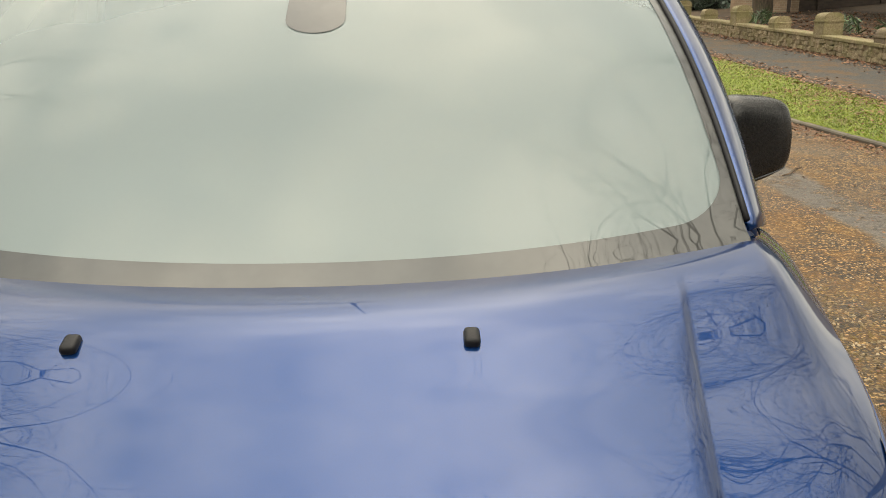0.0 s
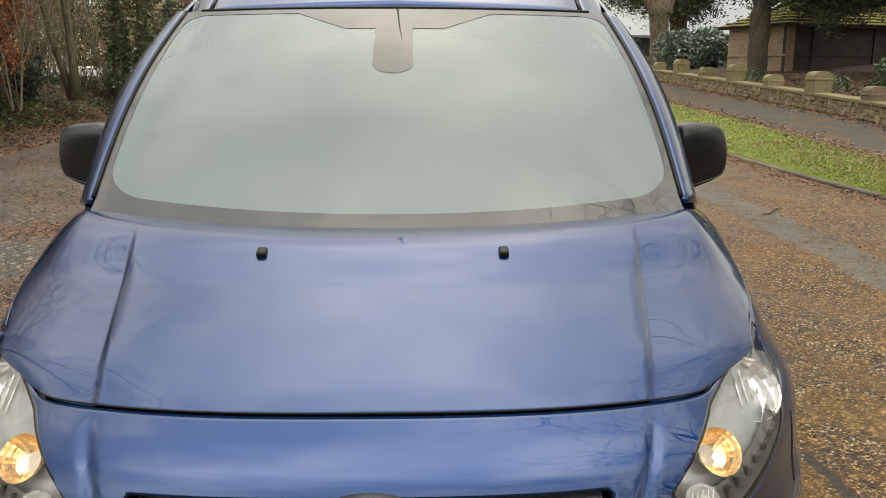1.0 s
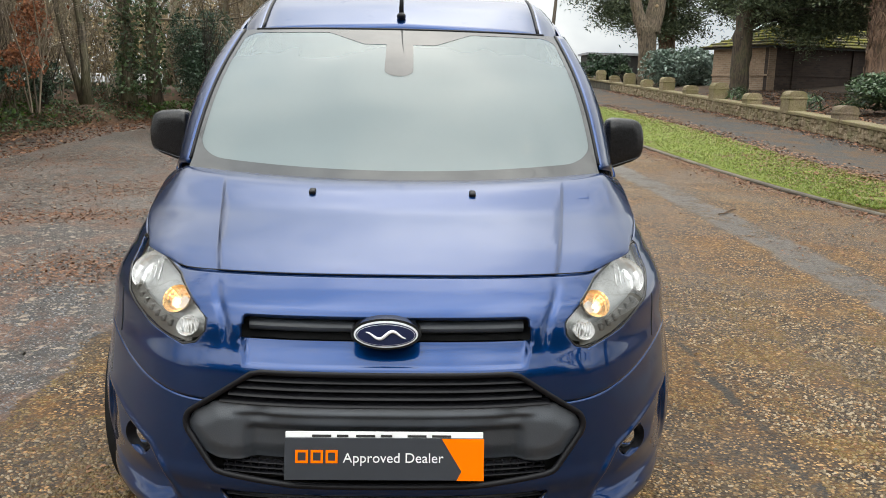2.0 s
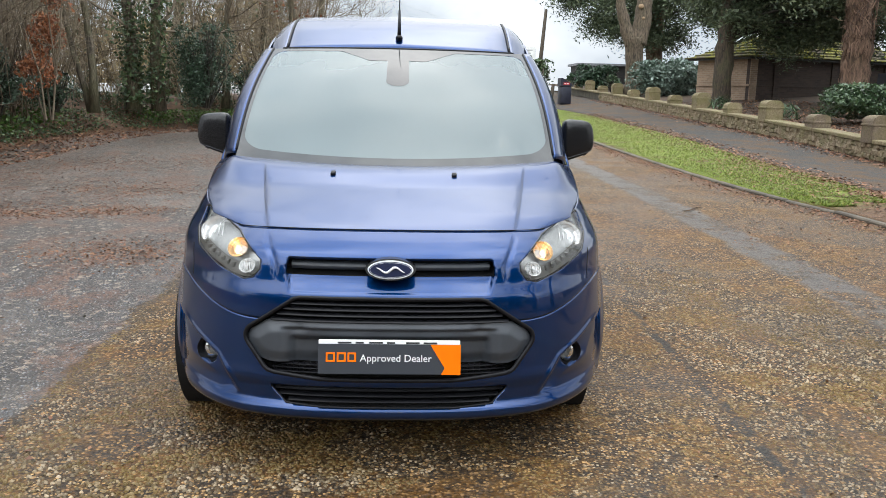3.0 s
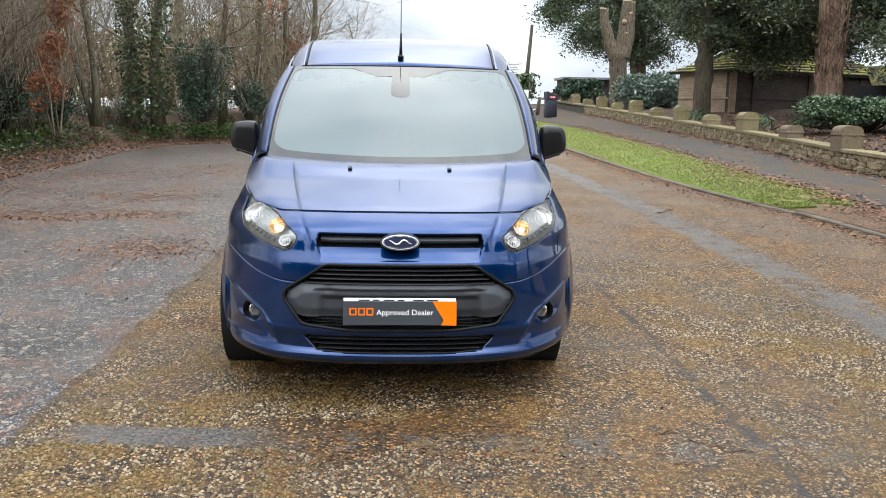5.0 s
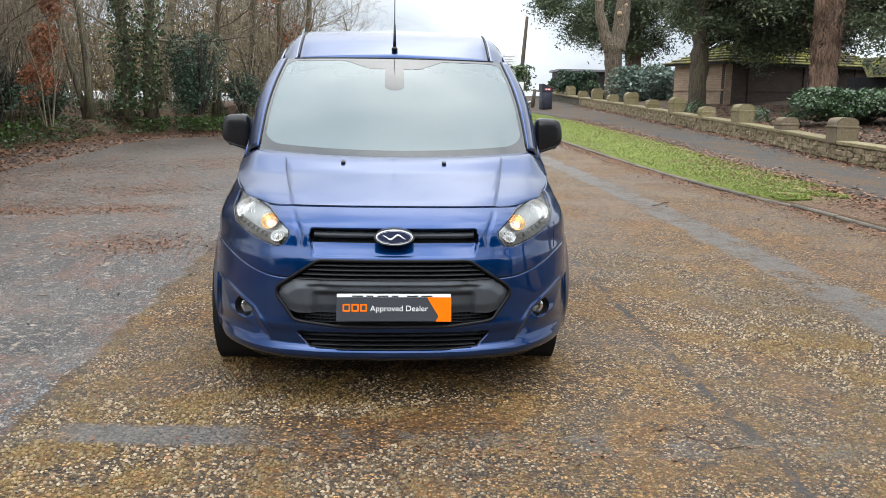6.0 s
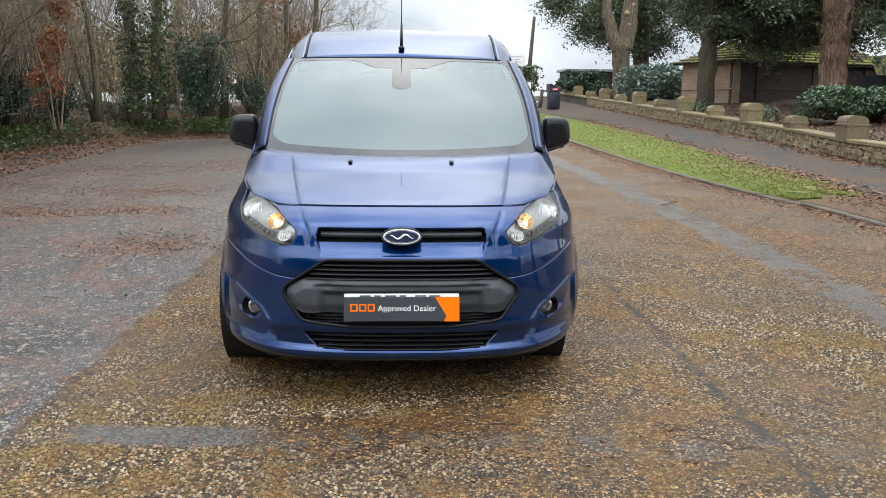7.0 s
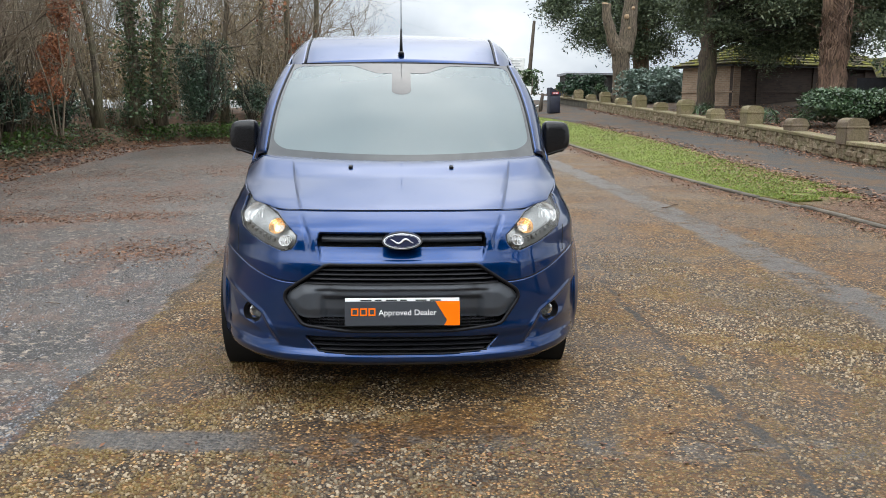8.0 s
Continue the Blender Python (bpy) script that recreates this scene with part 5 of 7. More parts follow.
def verge_material():
    """Mossy turf that thins into leaf-strewn earth at its near end and in patches."""
    n = Nodes("mossy_grass")
    x, y, z = n.xyz()
    a, b = n.noise(1.8, 6, 0.65), n.noise(22, 5, 0.7)
    col = n.mix(n.band(b, 0.3, 0.7), (0.075, 0.105, 0.012), (0.21, 0.25, 0.032))
    earth = n.mix(n.band(n.noise(30, 5, 0.75), 0.35, 0.65), (0.045, 0.028, 0.015), (0.17, 0.095, 0.05))
    col = n.mix(n.math("MULTIPLY", n.band(a, 0.50, 0.62), 0.8), col, earth)
    ragged = n.math("ADD", y, n.math("MULTIPLY", n.math("SUBTRACT", a, 0.5), 3.0))
    col = n.mix(n.band(ragged, 7.6, 6.5), col, earth)
    return n.done(col, 0.9, n.bump(b, 0.8, 0.03))


def pavement_material():
    n = Nodes("old_tarmac_path")
    a, b, c = n.noise(1.2, 5, 0.6), n.noise(9, 5, 0.7), n.noise(90, 3)
    col = n.mix(n.band(c, 0.3, 0.7), (0.032, 0.032, 0.031), (0.080, 0.078, 0.074))
    col = n.mix(n.math("MULTIPLY", n.band(n.math("ADD", n.math("MULTIPLY", a, 0.5), n.math("MULTIPLY", b, 0.5)), 0.45, 0.57), 0.8), col, n.mix(b, (0.056, 0.032, 0.015), (0.155, 0.092, 0.048)))
    return n.done(col, 0.92, n.bump(c, 0.4, 0.01), Specular_IOR_Level=0.2)


M_VERGE, M_PATH = verge_material(), pavement_material()
RISE = 0.085
yy = np.concatenate([np.linspace(1.0, 9.0, 30)[:-1], np.linspace(9.0, 46, 76)])


def verge_point(u, y):
    x0, x1 = kerb_x(y) + 0.10, path_x(y)
    x = x0 + (x1 - x0) * u
    lift = 0.042 + (RISE - 0.042) * step(0.3, 1.0, u)
    return Vector((x, y, ground_z(x, y) + lift + 0.025 * math.sin(math.pi * u) + 0.012 * noise.noise(Vector((x * 2, y * 2, 3)))))


verge = tagged(link_mesh("verge", surface(np.linspace(0, 1, 14), yy, verge_point, lip=0.12), M_VERGE), "mossy green grass verge behind a concrete kerb", "grass verge", kind="structure")
path = tagged(link_mesh("pavement", surface(np.linspace(0, 1, 8), np.linspace(-6, 56, 90), lambda u, y: (lambda x: Vector((x, y, ground_z(x, y) + RISE - 0.006)))(path_x(y) - 0.04 + (WALL_X + 0.1 - path_x(y)) * u), lip=0.12), M_PATH), "dark tarmac footpath strewn with fallen leaves", "footpath", kind="structure")

kerb_line = tagged(new("kerb"), "row of weathered concrete kerbstones", "kerb", kind="structure")
y = 1.1
while y < 44:
    y1 = y + 0.905
    a, b = Vector((kerb_x(y), y, 0)), Vector((kerb_x(y1), y1, 0))
    turn = math.atan2(b.y - a.y, b.x - a.x)
    c = (a + b) / 2
    bm = bmesh.new()
    box(bm, -0.450, 0.450, -0.050, 0.050, -0.12, 0.040 + rng.uniform(-0.010, 0.004), 0.014, Matrix(), 1)
    ob = part("kerbstone", bm, M_CONCRETE, kerb_line, smooth=False)
    ob.matrix_basis = Matrix.Translation((c.x + 0.05, c.y, ground_z(c.x, c.y))) @ Matrix.Rotation(turn, 4, "Z") @ Matrix.Rotation(-math.atan(0.025), 4, "Y")
    y = y1 + 0.006
# ---- low stone wall with rounded piers ----
def stone_material(name, lo, hi, moss, amount):
    n = Nodes(name)
    a, b = n.noise(3.0, 6, 0.65), n.noise(26, 5, 0.7)
    col = n.mix(n.band(b, 0.3, 0.7), lo, hi)
    col = n.mix(n.math("MULTIPLY", n.rand(), 0.45), col, shade(lo, 0.55))
    col = n.mix(n.math("MULTIPLY", n.band(a, 0.42, 0.60), amount), col, moss)
    return n.done(col, 0.9, n.bump(b, 0.7, 0.02))


M_PIER = stone_material("mossy_sandstone", (0.145, 0.110, 0.058), (0.32, 0.262, 0.158), (0.14, 0.13, 0.045), 0.5)
M_PIERRED = stone_material("brown_sandstone", (0.10, 0.075, 0.052), (0.20, 0.15, 0.105), (0.12, 0.10, 0.03), 0.35)
M_RUBBLE = stone_material("rubble_stone", (0.165, 0.124, 0.078), (0.38, 0.300, 0.20), (0.09, 0.095, 0.025), 0.45)
M_MORTAR = simple("dark_mortar", (0.085, 0.075, 0.055), 0.95, 0.3, 3, 30, 0.6)

PIERS = [14.55 + 2.70 * k + 0.025 * k * k for k in range(13)]
wall = tagged(new("boundary_wall"), "low mossy stone wall with coping and round-topped piers", "wall", kind="structure")


def wall_z(y):
    return ground_z(WALL_X, y) + RISE


bm = surface(np.linspace(0, 1, 3), np.linspace(2.0, PIERS[-1], 60), lambda u, y: Vector((WALL_X + 0.03 + 0.3 * u, y, wall_z(y) + 0.355)), lip=0.5)
part("core", bm, M_MORTAR, wall, smooth=False)

rock_meshes = []
for k in range(8):
    bm = bmesh.new()
    bmesh.ops.create_cube(bm, size=1.0)
    bmesh.ops.bevel(bm, geom=list(bm.edges), offset=0.17, segments=1, affect="EDGES")
    for v in bm.verts:
        v.co += Vector(rng.uniform(-0.10, 0.10, 3))
    me = bpy.data.meshes.new("stone")
    bm.to_mesh(me), bm.free()
    me.materials.append(M_RUBBLE)
    rock_meshes.append(me)

far_stones = bmesh.new()
bays = [(PIERS[i] - 2.70 if i == 0 else PIERS[i - 1], PIERS[i]) for i in range(len(PIERS))]
for y0, y1 in [(PIERS[0] - 5.4, PIERS[0] - 2.7)] + bays:
    # coping slab
    zc0, zc1 = wall_z(y0), wall_z(y1)
    bm = bmesh.new()
    box(bm, -0.06, 0.40, 0, y1 - y0 - 0.012, 0.345, 0.435, 0.016, Matrix(), 1)
    ob = part("coping", bm, M_PIER, wall, smooth=False)
    ob.matrix_basis = Matrix.Translation((WALL_X, y0, zc0)) @ Matrix.Rotation(math.atan2(zc1 - zc0, y1 - y0), 4, "X")
    if y0 > 40:
        continue
    for row in range(3):
        y = y0 + rng.uniform(0, 0.1)
        while y < y1:
            L = rng.uniform(0.10, 0.27)
            rock = rock_meshes[rng.integers(8)]
            h = 0.135 * rng.uniform(0.75, 1.2)
            place = Matrix.Translation((WALL_X + 0.055 + rng.uniform(-0.03, 0.015), y + L / 2, wall_z(y) + 0.06 + row * 0.118 + rng.uniform(-0.012, 0.012))) @ Matrix.Rotation(radians(rng.uniform(-14, 14)), 4, "X") @ Matrix.Diagonal((0.16, L * 1.02, h, 1))
            if y0 < 25:
                ob = new("stone", rock)
                ob.parent = wall
                ob.matrix_basis = place
            else:
                spare = rock.copy()
                spare.transform(place)
                far_stones.from_mesh(spare)
                bpy.data.meshes.remove(spare)
            y += L


rubble = part("rubble_stones", far_stones, M_RUBBLE, wall, smooth=False)
rubble["kind"] = "stuff"


def pier_mesh(width, deep, height, name, material):
    """A block with a barrel top and a raised band below the curve."""
    bm = bmesh.new()
    top, flat = height - width * 0.34, 0.34
    out = [(-width / 2, -0.05)] + [(-width / 2 * math.copysign(abs(math.cos(a)) ** 0.72, math.cos(a)), top + width * flat * math.sin(a) ** 0.8) for a in np.linspace(0, math.pi, 15)] + [(width / 2, -0.05)]
    prism(bm, out, -deep / 2, deep / 2)
    bmesh.ops.bevel(bm, geom=[e for e in bm.edges if e.calc_face_angle(0) > 1.2], offset=0.018, segments=2, affect="EDGES")
    zb = top - 0.055
    box(bm, -width / 2 - 0.015, width / 2 + 0.015, -deep / 2 - 0.015, deep / 2 + 0.015, zb, zb + 0.05, 0.01)
    me = bpy.data.meshes.new(name)
    bm.to_mesh(me), bm.free()
    me.materials.append(material)
    return me


tall = pier_mesh(0.50, 0.48, 0.56, "pier", M_PIER)
short = pier_mesh(0.46, 0.46, 0.36, "pier", M_PIER)
tall_red = pier_mesh(0.52, 0.48, 0.55, "pier", M_PIERRED)
short_red = pier_mesh(0.46, 0.46, 0.36, "pier", M_PIERRED)
for k, y in enumerate([PIERS[0] - 2.7] + PIERS):
    me = (tall, short)[k % 2 == 0] if k > 2 else (short_red, tall_red, short_red)[k]
    ob = new("pier", me)
    ob.parent = wall
    ob.matrix_basis = Matrix.Translation((WALL_X + 0.19, y + 0.2, wall_z(y) + 0.40)) @ Matrix.Rotation(radians(rng.uniform(-3, 3)), 4, "Z")

# raised churchyard ground behind the wall
bm = surface(np.linspace(0, 1, 20), np.linspace(4, 62, 40), lambda u, y: (lambda x: Vector((x, y, ground_z(WALL_X, y) + 0.42 + 0.06 * min(10, x - 10) + 0.03 * noise.noise(Vector((x, y, 0))))))(10.3 + 40 * u))
M_SOIL = simple("leafy_soil", (0.050, 0.030, 0.016), 0.95, 0.5, 1.5, 30, 0.8)
bank = tagged(link_mesh("ground_behind_wall", bm, M_SOIL), "leaf-covered earth behind the stone wall", "ground", kind="structure")


def yard_z(x, y):
    return ground_z(WALL_X, y) + 0.42 + 0.06 * min(10, x - 10)


# ---- brick hut with mossy hipped roof ----
def brick_material(name, lo, hi, mortar):
    n = Nodes(name)
    tc = n.t.nodes.new("ShaderNodeTexCoord")
    sp = n.t.nodes.new("ShaderNodeSeparateXYZ")
    n.put(sp.inputs[0], tc.outputs["Object"])
    along = n.math("ADD", sp.outputs[0], sp.outputs[1])
    cb = n.t.nodes.new("ShaderNodeCombineXYZ")
    n.put(cb.inputs[0], along), n.put(cb.inputs[1], sp.outputs[2])
    br = n.t.nodes.new("ShaderNodeTexBrick")
    n.put(br.inputs["Vector"], cb.outputs[0])
    br.inputs["Scale"].default_value = 1.0
    br.inputs["Brick Width"].default_value, br.inputs["Row Height"].default_value, br.inputs["Mortar Size"].default_value = 0.225, 0.075, 0.008
    n.put(br.inputs["Color1"], lo), n.put(br.inputs["Color2"], hi), n.put(br.inputs["Mortar"], mortar)
    a = n.noise(1.4, 5, 0.6)
    col = n.mix(n.math("MULTIPLY", n.band(a, 0.45, 0.7), 0.5), br.outputs["Color"], shade(lo, 0.6))
    return n.done(col, 0.9, n.bump(br.outputs["Fac"], -0.5, 0.01))


# shade under the yew and eaves is put into this brick's colour
M_BRICKSHADE = brick_material("shaded_brick", (0.034, 0.023, 0.019), (0.062, 0.040, 0.030), (0.050, 0.040, 0.033))
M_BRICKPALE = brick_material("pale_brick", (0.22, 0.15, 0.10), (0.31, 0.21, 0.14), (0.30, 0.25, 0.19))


def roof_material():
    n = Nodes("mossy_tiles")
    a, b = n.noise(1.6, 6, 0.7), n.noise(14, 5, 0.7)
    col = n.mix(n.band(b, 0.3, 0.7), (0.045, 0.038, 0.028), (0.10, 0.08, 0.055))
    col = n.mix(n.math("MULTIPLY", n.band(a, 0.42, 0.60), 0.85), col, n.mix(b, (0.070, 0.082, 0.008), (0.32, 0.30, 0.028)))
    return n.done(col, 0.95, n.bump(b, 0.8, 0.04))


M_MOSSROOF = roof_material()
M_FASCIA = simple("dark_fascia", (0.02, 0.018, 0.016), 0.7, 0.3, 4, 60, 0.2)

hut = thing("brick_hut", "small brick hut with a mossy tiled roof behind the wall", "hut", at=(13.5, 30.0, 1.10), turn=20)
HW, HD, HH = 9.0, 3.2, 2.02
# the front wall takes the brick darkened for shade
for name, b, mt in (("front_wall", (0, HW, 0, 0.22), M_BRICKSHADE), ("end_wall", (-0.004, 0.216, 0.22, HD), M_BRICKPALE), ("back_wall", (0.216, HW, HD - 0.22, HD), M_BRICKSHADE), ("far_wall", (HW - 0.22, HW, 0.22, HD - 0.22), M_BRICKSHADE)):
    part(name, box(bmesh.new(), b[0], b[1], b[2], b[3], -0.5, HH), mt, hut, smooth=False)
part("corner_pier", box(bmesh.new(), -0.04, 0.30, -0.05, 0.005, -0.5, HH - 0.002, 0.01), M_BRICKPALE, hut, smooth=False)
for x in (1.15, 4.2, 7.2):
    part("pilaster", box(bmesh.new(), x, x + 0.28, -0.07, 0.0, -0.5, HH - 0.004, 0.01), M_BRICKSHADE, hut, smooth=False)
part("string_course", box(bmesh.new(), -0.05, HW, -0.035, 0.0, 0.93, 1.0, 0.006), M_BRICKSHADE, hut, smooth=False)
part("string_course", box(bmesh.new(), -0.05, -0.004, 0.0, HD, 0.93, 1.0, 0.006), M_BRICKPALE, hut, smooth=False)
part("fascia", box(bmesh.new(), -0.30, HW + 0.3, -0.32, -0.28, HH - 0.04, HH + 0.10), M_FASCIA, hut, smooth=False)
part("fascia", box(bmesh.new(), -0.32, -0.28, -0.28, HD + 0.3, HH - 0.04, HH + 0.10), M_FASCIA, hut, smooth=False)
bm = bmesh.new()
e0, e1 = [bm.verts.new(p) for p in ((-0.36, -0.36, HH + 0.06), (HW + 0.36, -0.36, HH + 0.06), (HW + 0.36, HD + 0.36, HH + 0.06), (-0.36, HD + 0.36, HH + 0.06))], [bm.verts.new(p) for p in ((1.6, HD / 2, HH + 0.95), (HW - 1.6, HD / 2, HH + 0.95))]
for q in ((e0[0], e0[1], e1[1], e1[0]), (e0[1], e0[2], e1[1]), (e0[2], e0[3], e1[0], e1[1]), (e0[3], e0[0], e1[0]), (e0[3], e0[2], e0[1], e0[0])):
    bm.faces.new(q)
hut_roof = part("roof", bm, M_MOSSROOF, hut, "moss-grown tiled roof", smooth=False)
for k in range(7):
    t0 = k / 7
    bm = bmesh.new()
    yk, zk, xk = -0.38 + t0 * (HD / 2 + 0.36), HH + 0.075 + t0 * 0.89, -0.38 + t0 * 1.96
    tube(bm, [(xk, yk, zk), (HW - xk, yk, zk)], [0.035, 0.035], 5)
    part("tile_course", bm, M_MOSSROOF, hut_roof)
    bm = bmesh.new()
    tube(bm, [(xk, yk, zk), (xk, HD - yk, zk)], [0.035, 0.035], 5)
    part("tile_course", bm, M_MOSSROOF, hut_roof)

shed = thing("outbuilding", "low outbuilding with a yellow-mossed roof beyond the hut", "outbuilding", at=(19.5, 27.5, 1.35), turn=12)
part("wall", box(bmesh.new(), 0, 7, 0, 3, -0.6, 1.30), simple("dark_plaster", (0.03, 0.03, 0.036), 0.9, 0.3, 2, 30, 0.3), shed, smooth=False)
bm = bmesh.new()
prism(bm, [(-0.3, 1.28), (7.3, 1.28), (6.6, 2.1), (0.5, 2.1)], -0.3, 1.6, lambda x, z: (z - 1.28) * 1.7)
part("roof", bm, M_MOSSROOF, shed, "yellow-mossed roof", smooth=False)

# ---- churchyard trees and shrubs ----
def column(ob, path, radii, material, sides=14, name="trunk", rough=0.04):
    bm = bmesh.new()
    pts, rad = [], []
    for i in range(len(path) - 1):
        for k in range(9):
            t = k / 9
            pts.append(Vector(path[i]).lerp(Vector(path[i + 1]), t)), rad.append(radii[i] + (radii[i + 1] - radii[i]) * t)
    pts.append(Vector(path[-1])), rad.append(radii[-1])
    tube(bm, pts, rad, sides)
    for v in bm.verts:
        d = noise.noise(v.co * 2.3 + Vector((ob.location.x, 0, 0))) + 0.7 * noise.noise(Vector((v.co.x * 9, v.co.y * 9, v.co.z * 3)))
        v.co += Vector((v.co.x - path[0][0], v.co.y - path[0][1], 0)).normalized() * d * rough
    return part(name, bm, material, ob)


zA = yard_z(11, 38.5)
pollard = thing("pollarded_tree", "pollarded tree with a thick forked pale trunk and fresh cuts", "tree", at=(10.95, 38.0, zA))
column(pollard, [(0.1, 0, -0.3), (0.05, 0, 1.0), (0.0, 0, 2.0), (-0.05, 0, 2.7)], [0.55, 0.42, 0.42, 0.5], M_BARKPALE, 18, rough=0.07)
column(pollard, [(-0.15, 0, 2.4), (-0.55, 0, 3.3), (-0.82, 0, 4.2), (-0.84, 0, 4.78)], [0.36, 0.27, 0.25, 0.23], M_BARKPALE, 14, "limb")
column(pollard, [(0.12, 0, 2.4), (0.28, 0, 3.4), (0.35, 0, 4.5), (0.38, 0, 5.15)], [0.45, 0.42, 0.36, 0.33], M_BARKPALE, 14, "limb")
M_CUT = simple("fresh_cut_wood", (0.30, 0.205, 0.12), 0.8, 0.2, 6, 60, 0.2)
for p, r in (((-0.84, 0, 4.78), 0.22), ((0.38, 0, 5.15), 0.31)):
    bm = bmesh.new()
    lathe(bm, [(r * 1.06, -0.05), (r, 0.02), (0.01, 0.035)], 18, Matrix.Translation(p) @ Matrix.Rotation(radians(-80), 4, "Y"))
    part("sawn_top", bm, M_CUT, pollard)
for p, r in (((0.10, -0.38, 4.15), 0.11), ((0.22, -0.40, 3.6), 0.07), ((0.40, -0.34, 4.55), 0.09)):
    bm = bmesh.new()
    lathe(bm, [(r * 1.1, -0.12), (r, 0.02), (0.01, 0.03)], 14, Matrix.Translation(p) @ Matrix.Rotation(radians(-90), 4, "Z"))
    part("cut_end", bm, M_CUT, pollard)


def evergreen(at, trunk_r, crown, count, label, bark=M_BARKRED, leaf=0.20, trunk_top=None, lumps=72, trunk=True):
    ob = thing("yew_tree", label, "tree", "churchyard evergreens", at)
    (cx, cy, cz), rad = crown
    top = trunk_top or cz + rad[2] * 0.6
    if trunk:
        column(ob, [(0, 0, -0.4), (0, 0, 0.5), (0.05, 0, top * 0.5), (0.0, 0, top)], [trunk_r * 1.35, trunk_r * 1.05, trunk_r, trunk_r * 0.5], bark, 16, rough=0.09 * trunk_r / 0.4)
    segs = []
    c, r = np.array((cx, cy, cz)), np.array(rad)
    lump = unit(rng.normal(size=(lumps, 3))) * (rng.uniform(0.25, 1.0, (lumps, 1)) ** 0.6)
    sizes = rng.uniform(0.19, 0.32, lumps)
    for q in lump:
        e = c + q * r
        h = np.array([0, 0, min(e[2] - 0.3, max(1.6, cz - rad[2] * 0.4 + rng.uniform(0, rad[2])))])
        m = (h + e) / 2 + np.array([0, 0, 0.35])
        segs += [(*h, *m, 0.055, 0.040), (*m, *e, 0.040, 0.012)]
    which = rng.integers(0, lumps, count)
    # leaves sit along drooping sprays that fan out of each bough's end
    sprays = 16
    fan = rng.normal(size=(lumps * sprays, 3))
    fan[:, 2] = 0.45 * fan[:, 2] - 0.30
    fan = unit(fan) * rng.uniform(0.6, 1.5, (lumps * sprays, 1))
    along_spray = rng.uniform(0, 1, (count, 1)) ** 0.8
    p = fan[which * sprays + rng.integers(0, sprays, count)] * sizes[which][:, None] * along_spray
    p[:, 2:] -= 0.22 * sizes[which][:, None] * along_spray ** 2
    p += np.clip(rng.normal(size=(count, 3)), -1.7, 1.7) * sizes[which][:, None] * (0.10 + 0.14 * along_spray) + lump[which]
    pts = c + p * r
    pts[:, 2] -= 0.10 * rad[2] * np.linalg.norm(p[:, :2], axis=1) ** 2
    v, f = sticks(segs, 5)
    v2, f2 = leaves(pts, leaf * 0.78, 0.5, droop=0.45, long=3.0)
    array_mesh("crown", [(v, f, 0), (v2, f2, 1)], [M_MIRRORED, M_YEW], ob, "dark green needle foliage")
    return ob


evergreen((11.62, 28.0, yard_z(12, 28)), 0.31, ((2.9, -0.2, 4.75), (4.5, 2.2, 3.0)), 120000, "tall dark yew with a straight trunk behind the wall", M_BARKDARK, 0.058)
evergreen((14.5, 47.0, yard_z(14, 47)), 0.45, ((-0.9, 0, 6.3), (5.0, 3.2, 3.9)), 90000, "broad dark evergreen with drooping boughs", M_BARKRED, 0.080, lumps=64)
evergreen((19.5, 40.0, yard_z(19, 40)), 0.45, ((0, 0, 6.4), (5.6, 3.4, 5.0)), 95000, "broad dark evergreen behind the brick hut", M_BARKRED, 0.085)
evergreen((18.4, 24.0, yard_z(18, 24)), 0.4, ((-2.2, 0, 5.3), (4.4, 2.6, 3.4)), 125000, "dark evergreen with dense boughs near the hedge", M_BARKRED, 0.060)

zC = yard_z(13.7, 22.0)
veteran = thing("old_tree", "thick reddish trunk wrapped in dead ivy stems", "tree", at=(13.40, 22.0, zC))
column(veteran, [(0.05, 0, -0.4), (0.02, 0, 0.5), (0.0, 0, 2.0), (-0.06, 0, 3.6), (-0.12, 0, 6.5)], [0.60, 0.42, 0.34, 0.33, 0.33], M_BARKRED, 18, rough=0.12)
segs = []
for k in range(170):
    a, z0 = rng.uniform(0, 2 * math.pi), rng.uniform(0.8, 5.4)
    for j in range(5):
        a1, z1 = a + rng.normal() * 0.28, z0 + rng.uniform(0.12, 0.34)
        r0, r1 = 0.35 + rng.uniform(0, 0.10), 0.35 + rng.uniform(0, 0.10)
        segs.append((r0 * math.cos(a), r0 * math.sin(a), z0, r1 * math.cos(a1), r1 * math.sin(a1), z1, 0.014, 0.012))
        a, z0 = a1, z1
for k in range(90):
    a, z0 = rng.uniform(0, 2 * math.pi), rng.uniform(2.4, 6.0)
    grow(segs, (0.45 * math.cos(a), 0.45 * math.sin(a), z0), (math.cos(a), math.sin(a), -0.1), rng.uniform(0.3, 0.7), 0.010, 1, (2, 3), 0.4, -0.05)
v, f = sticks(segs)
array_mesh("dead_ivy", [(v, f, 0)], [leaf_material("dead_ivy_stems", ((0.05, 0.026, 0.016), (0.14, 0.08, 0.05), (0.26, 0.165, 0.11)), 0.85)], veteran, "mat of dead brown ivy stems")

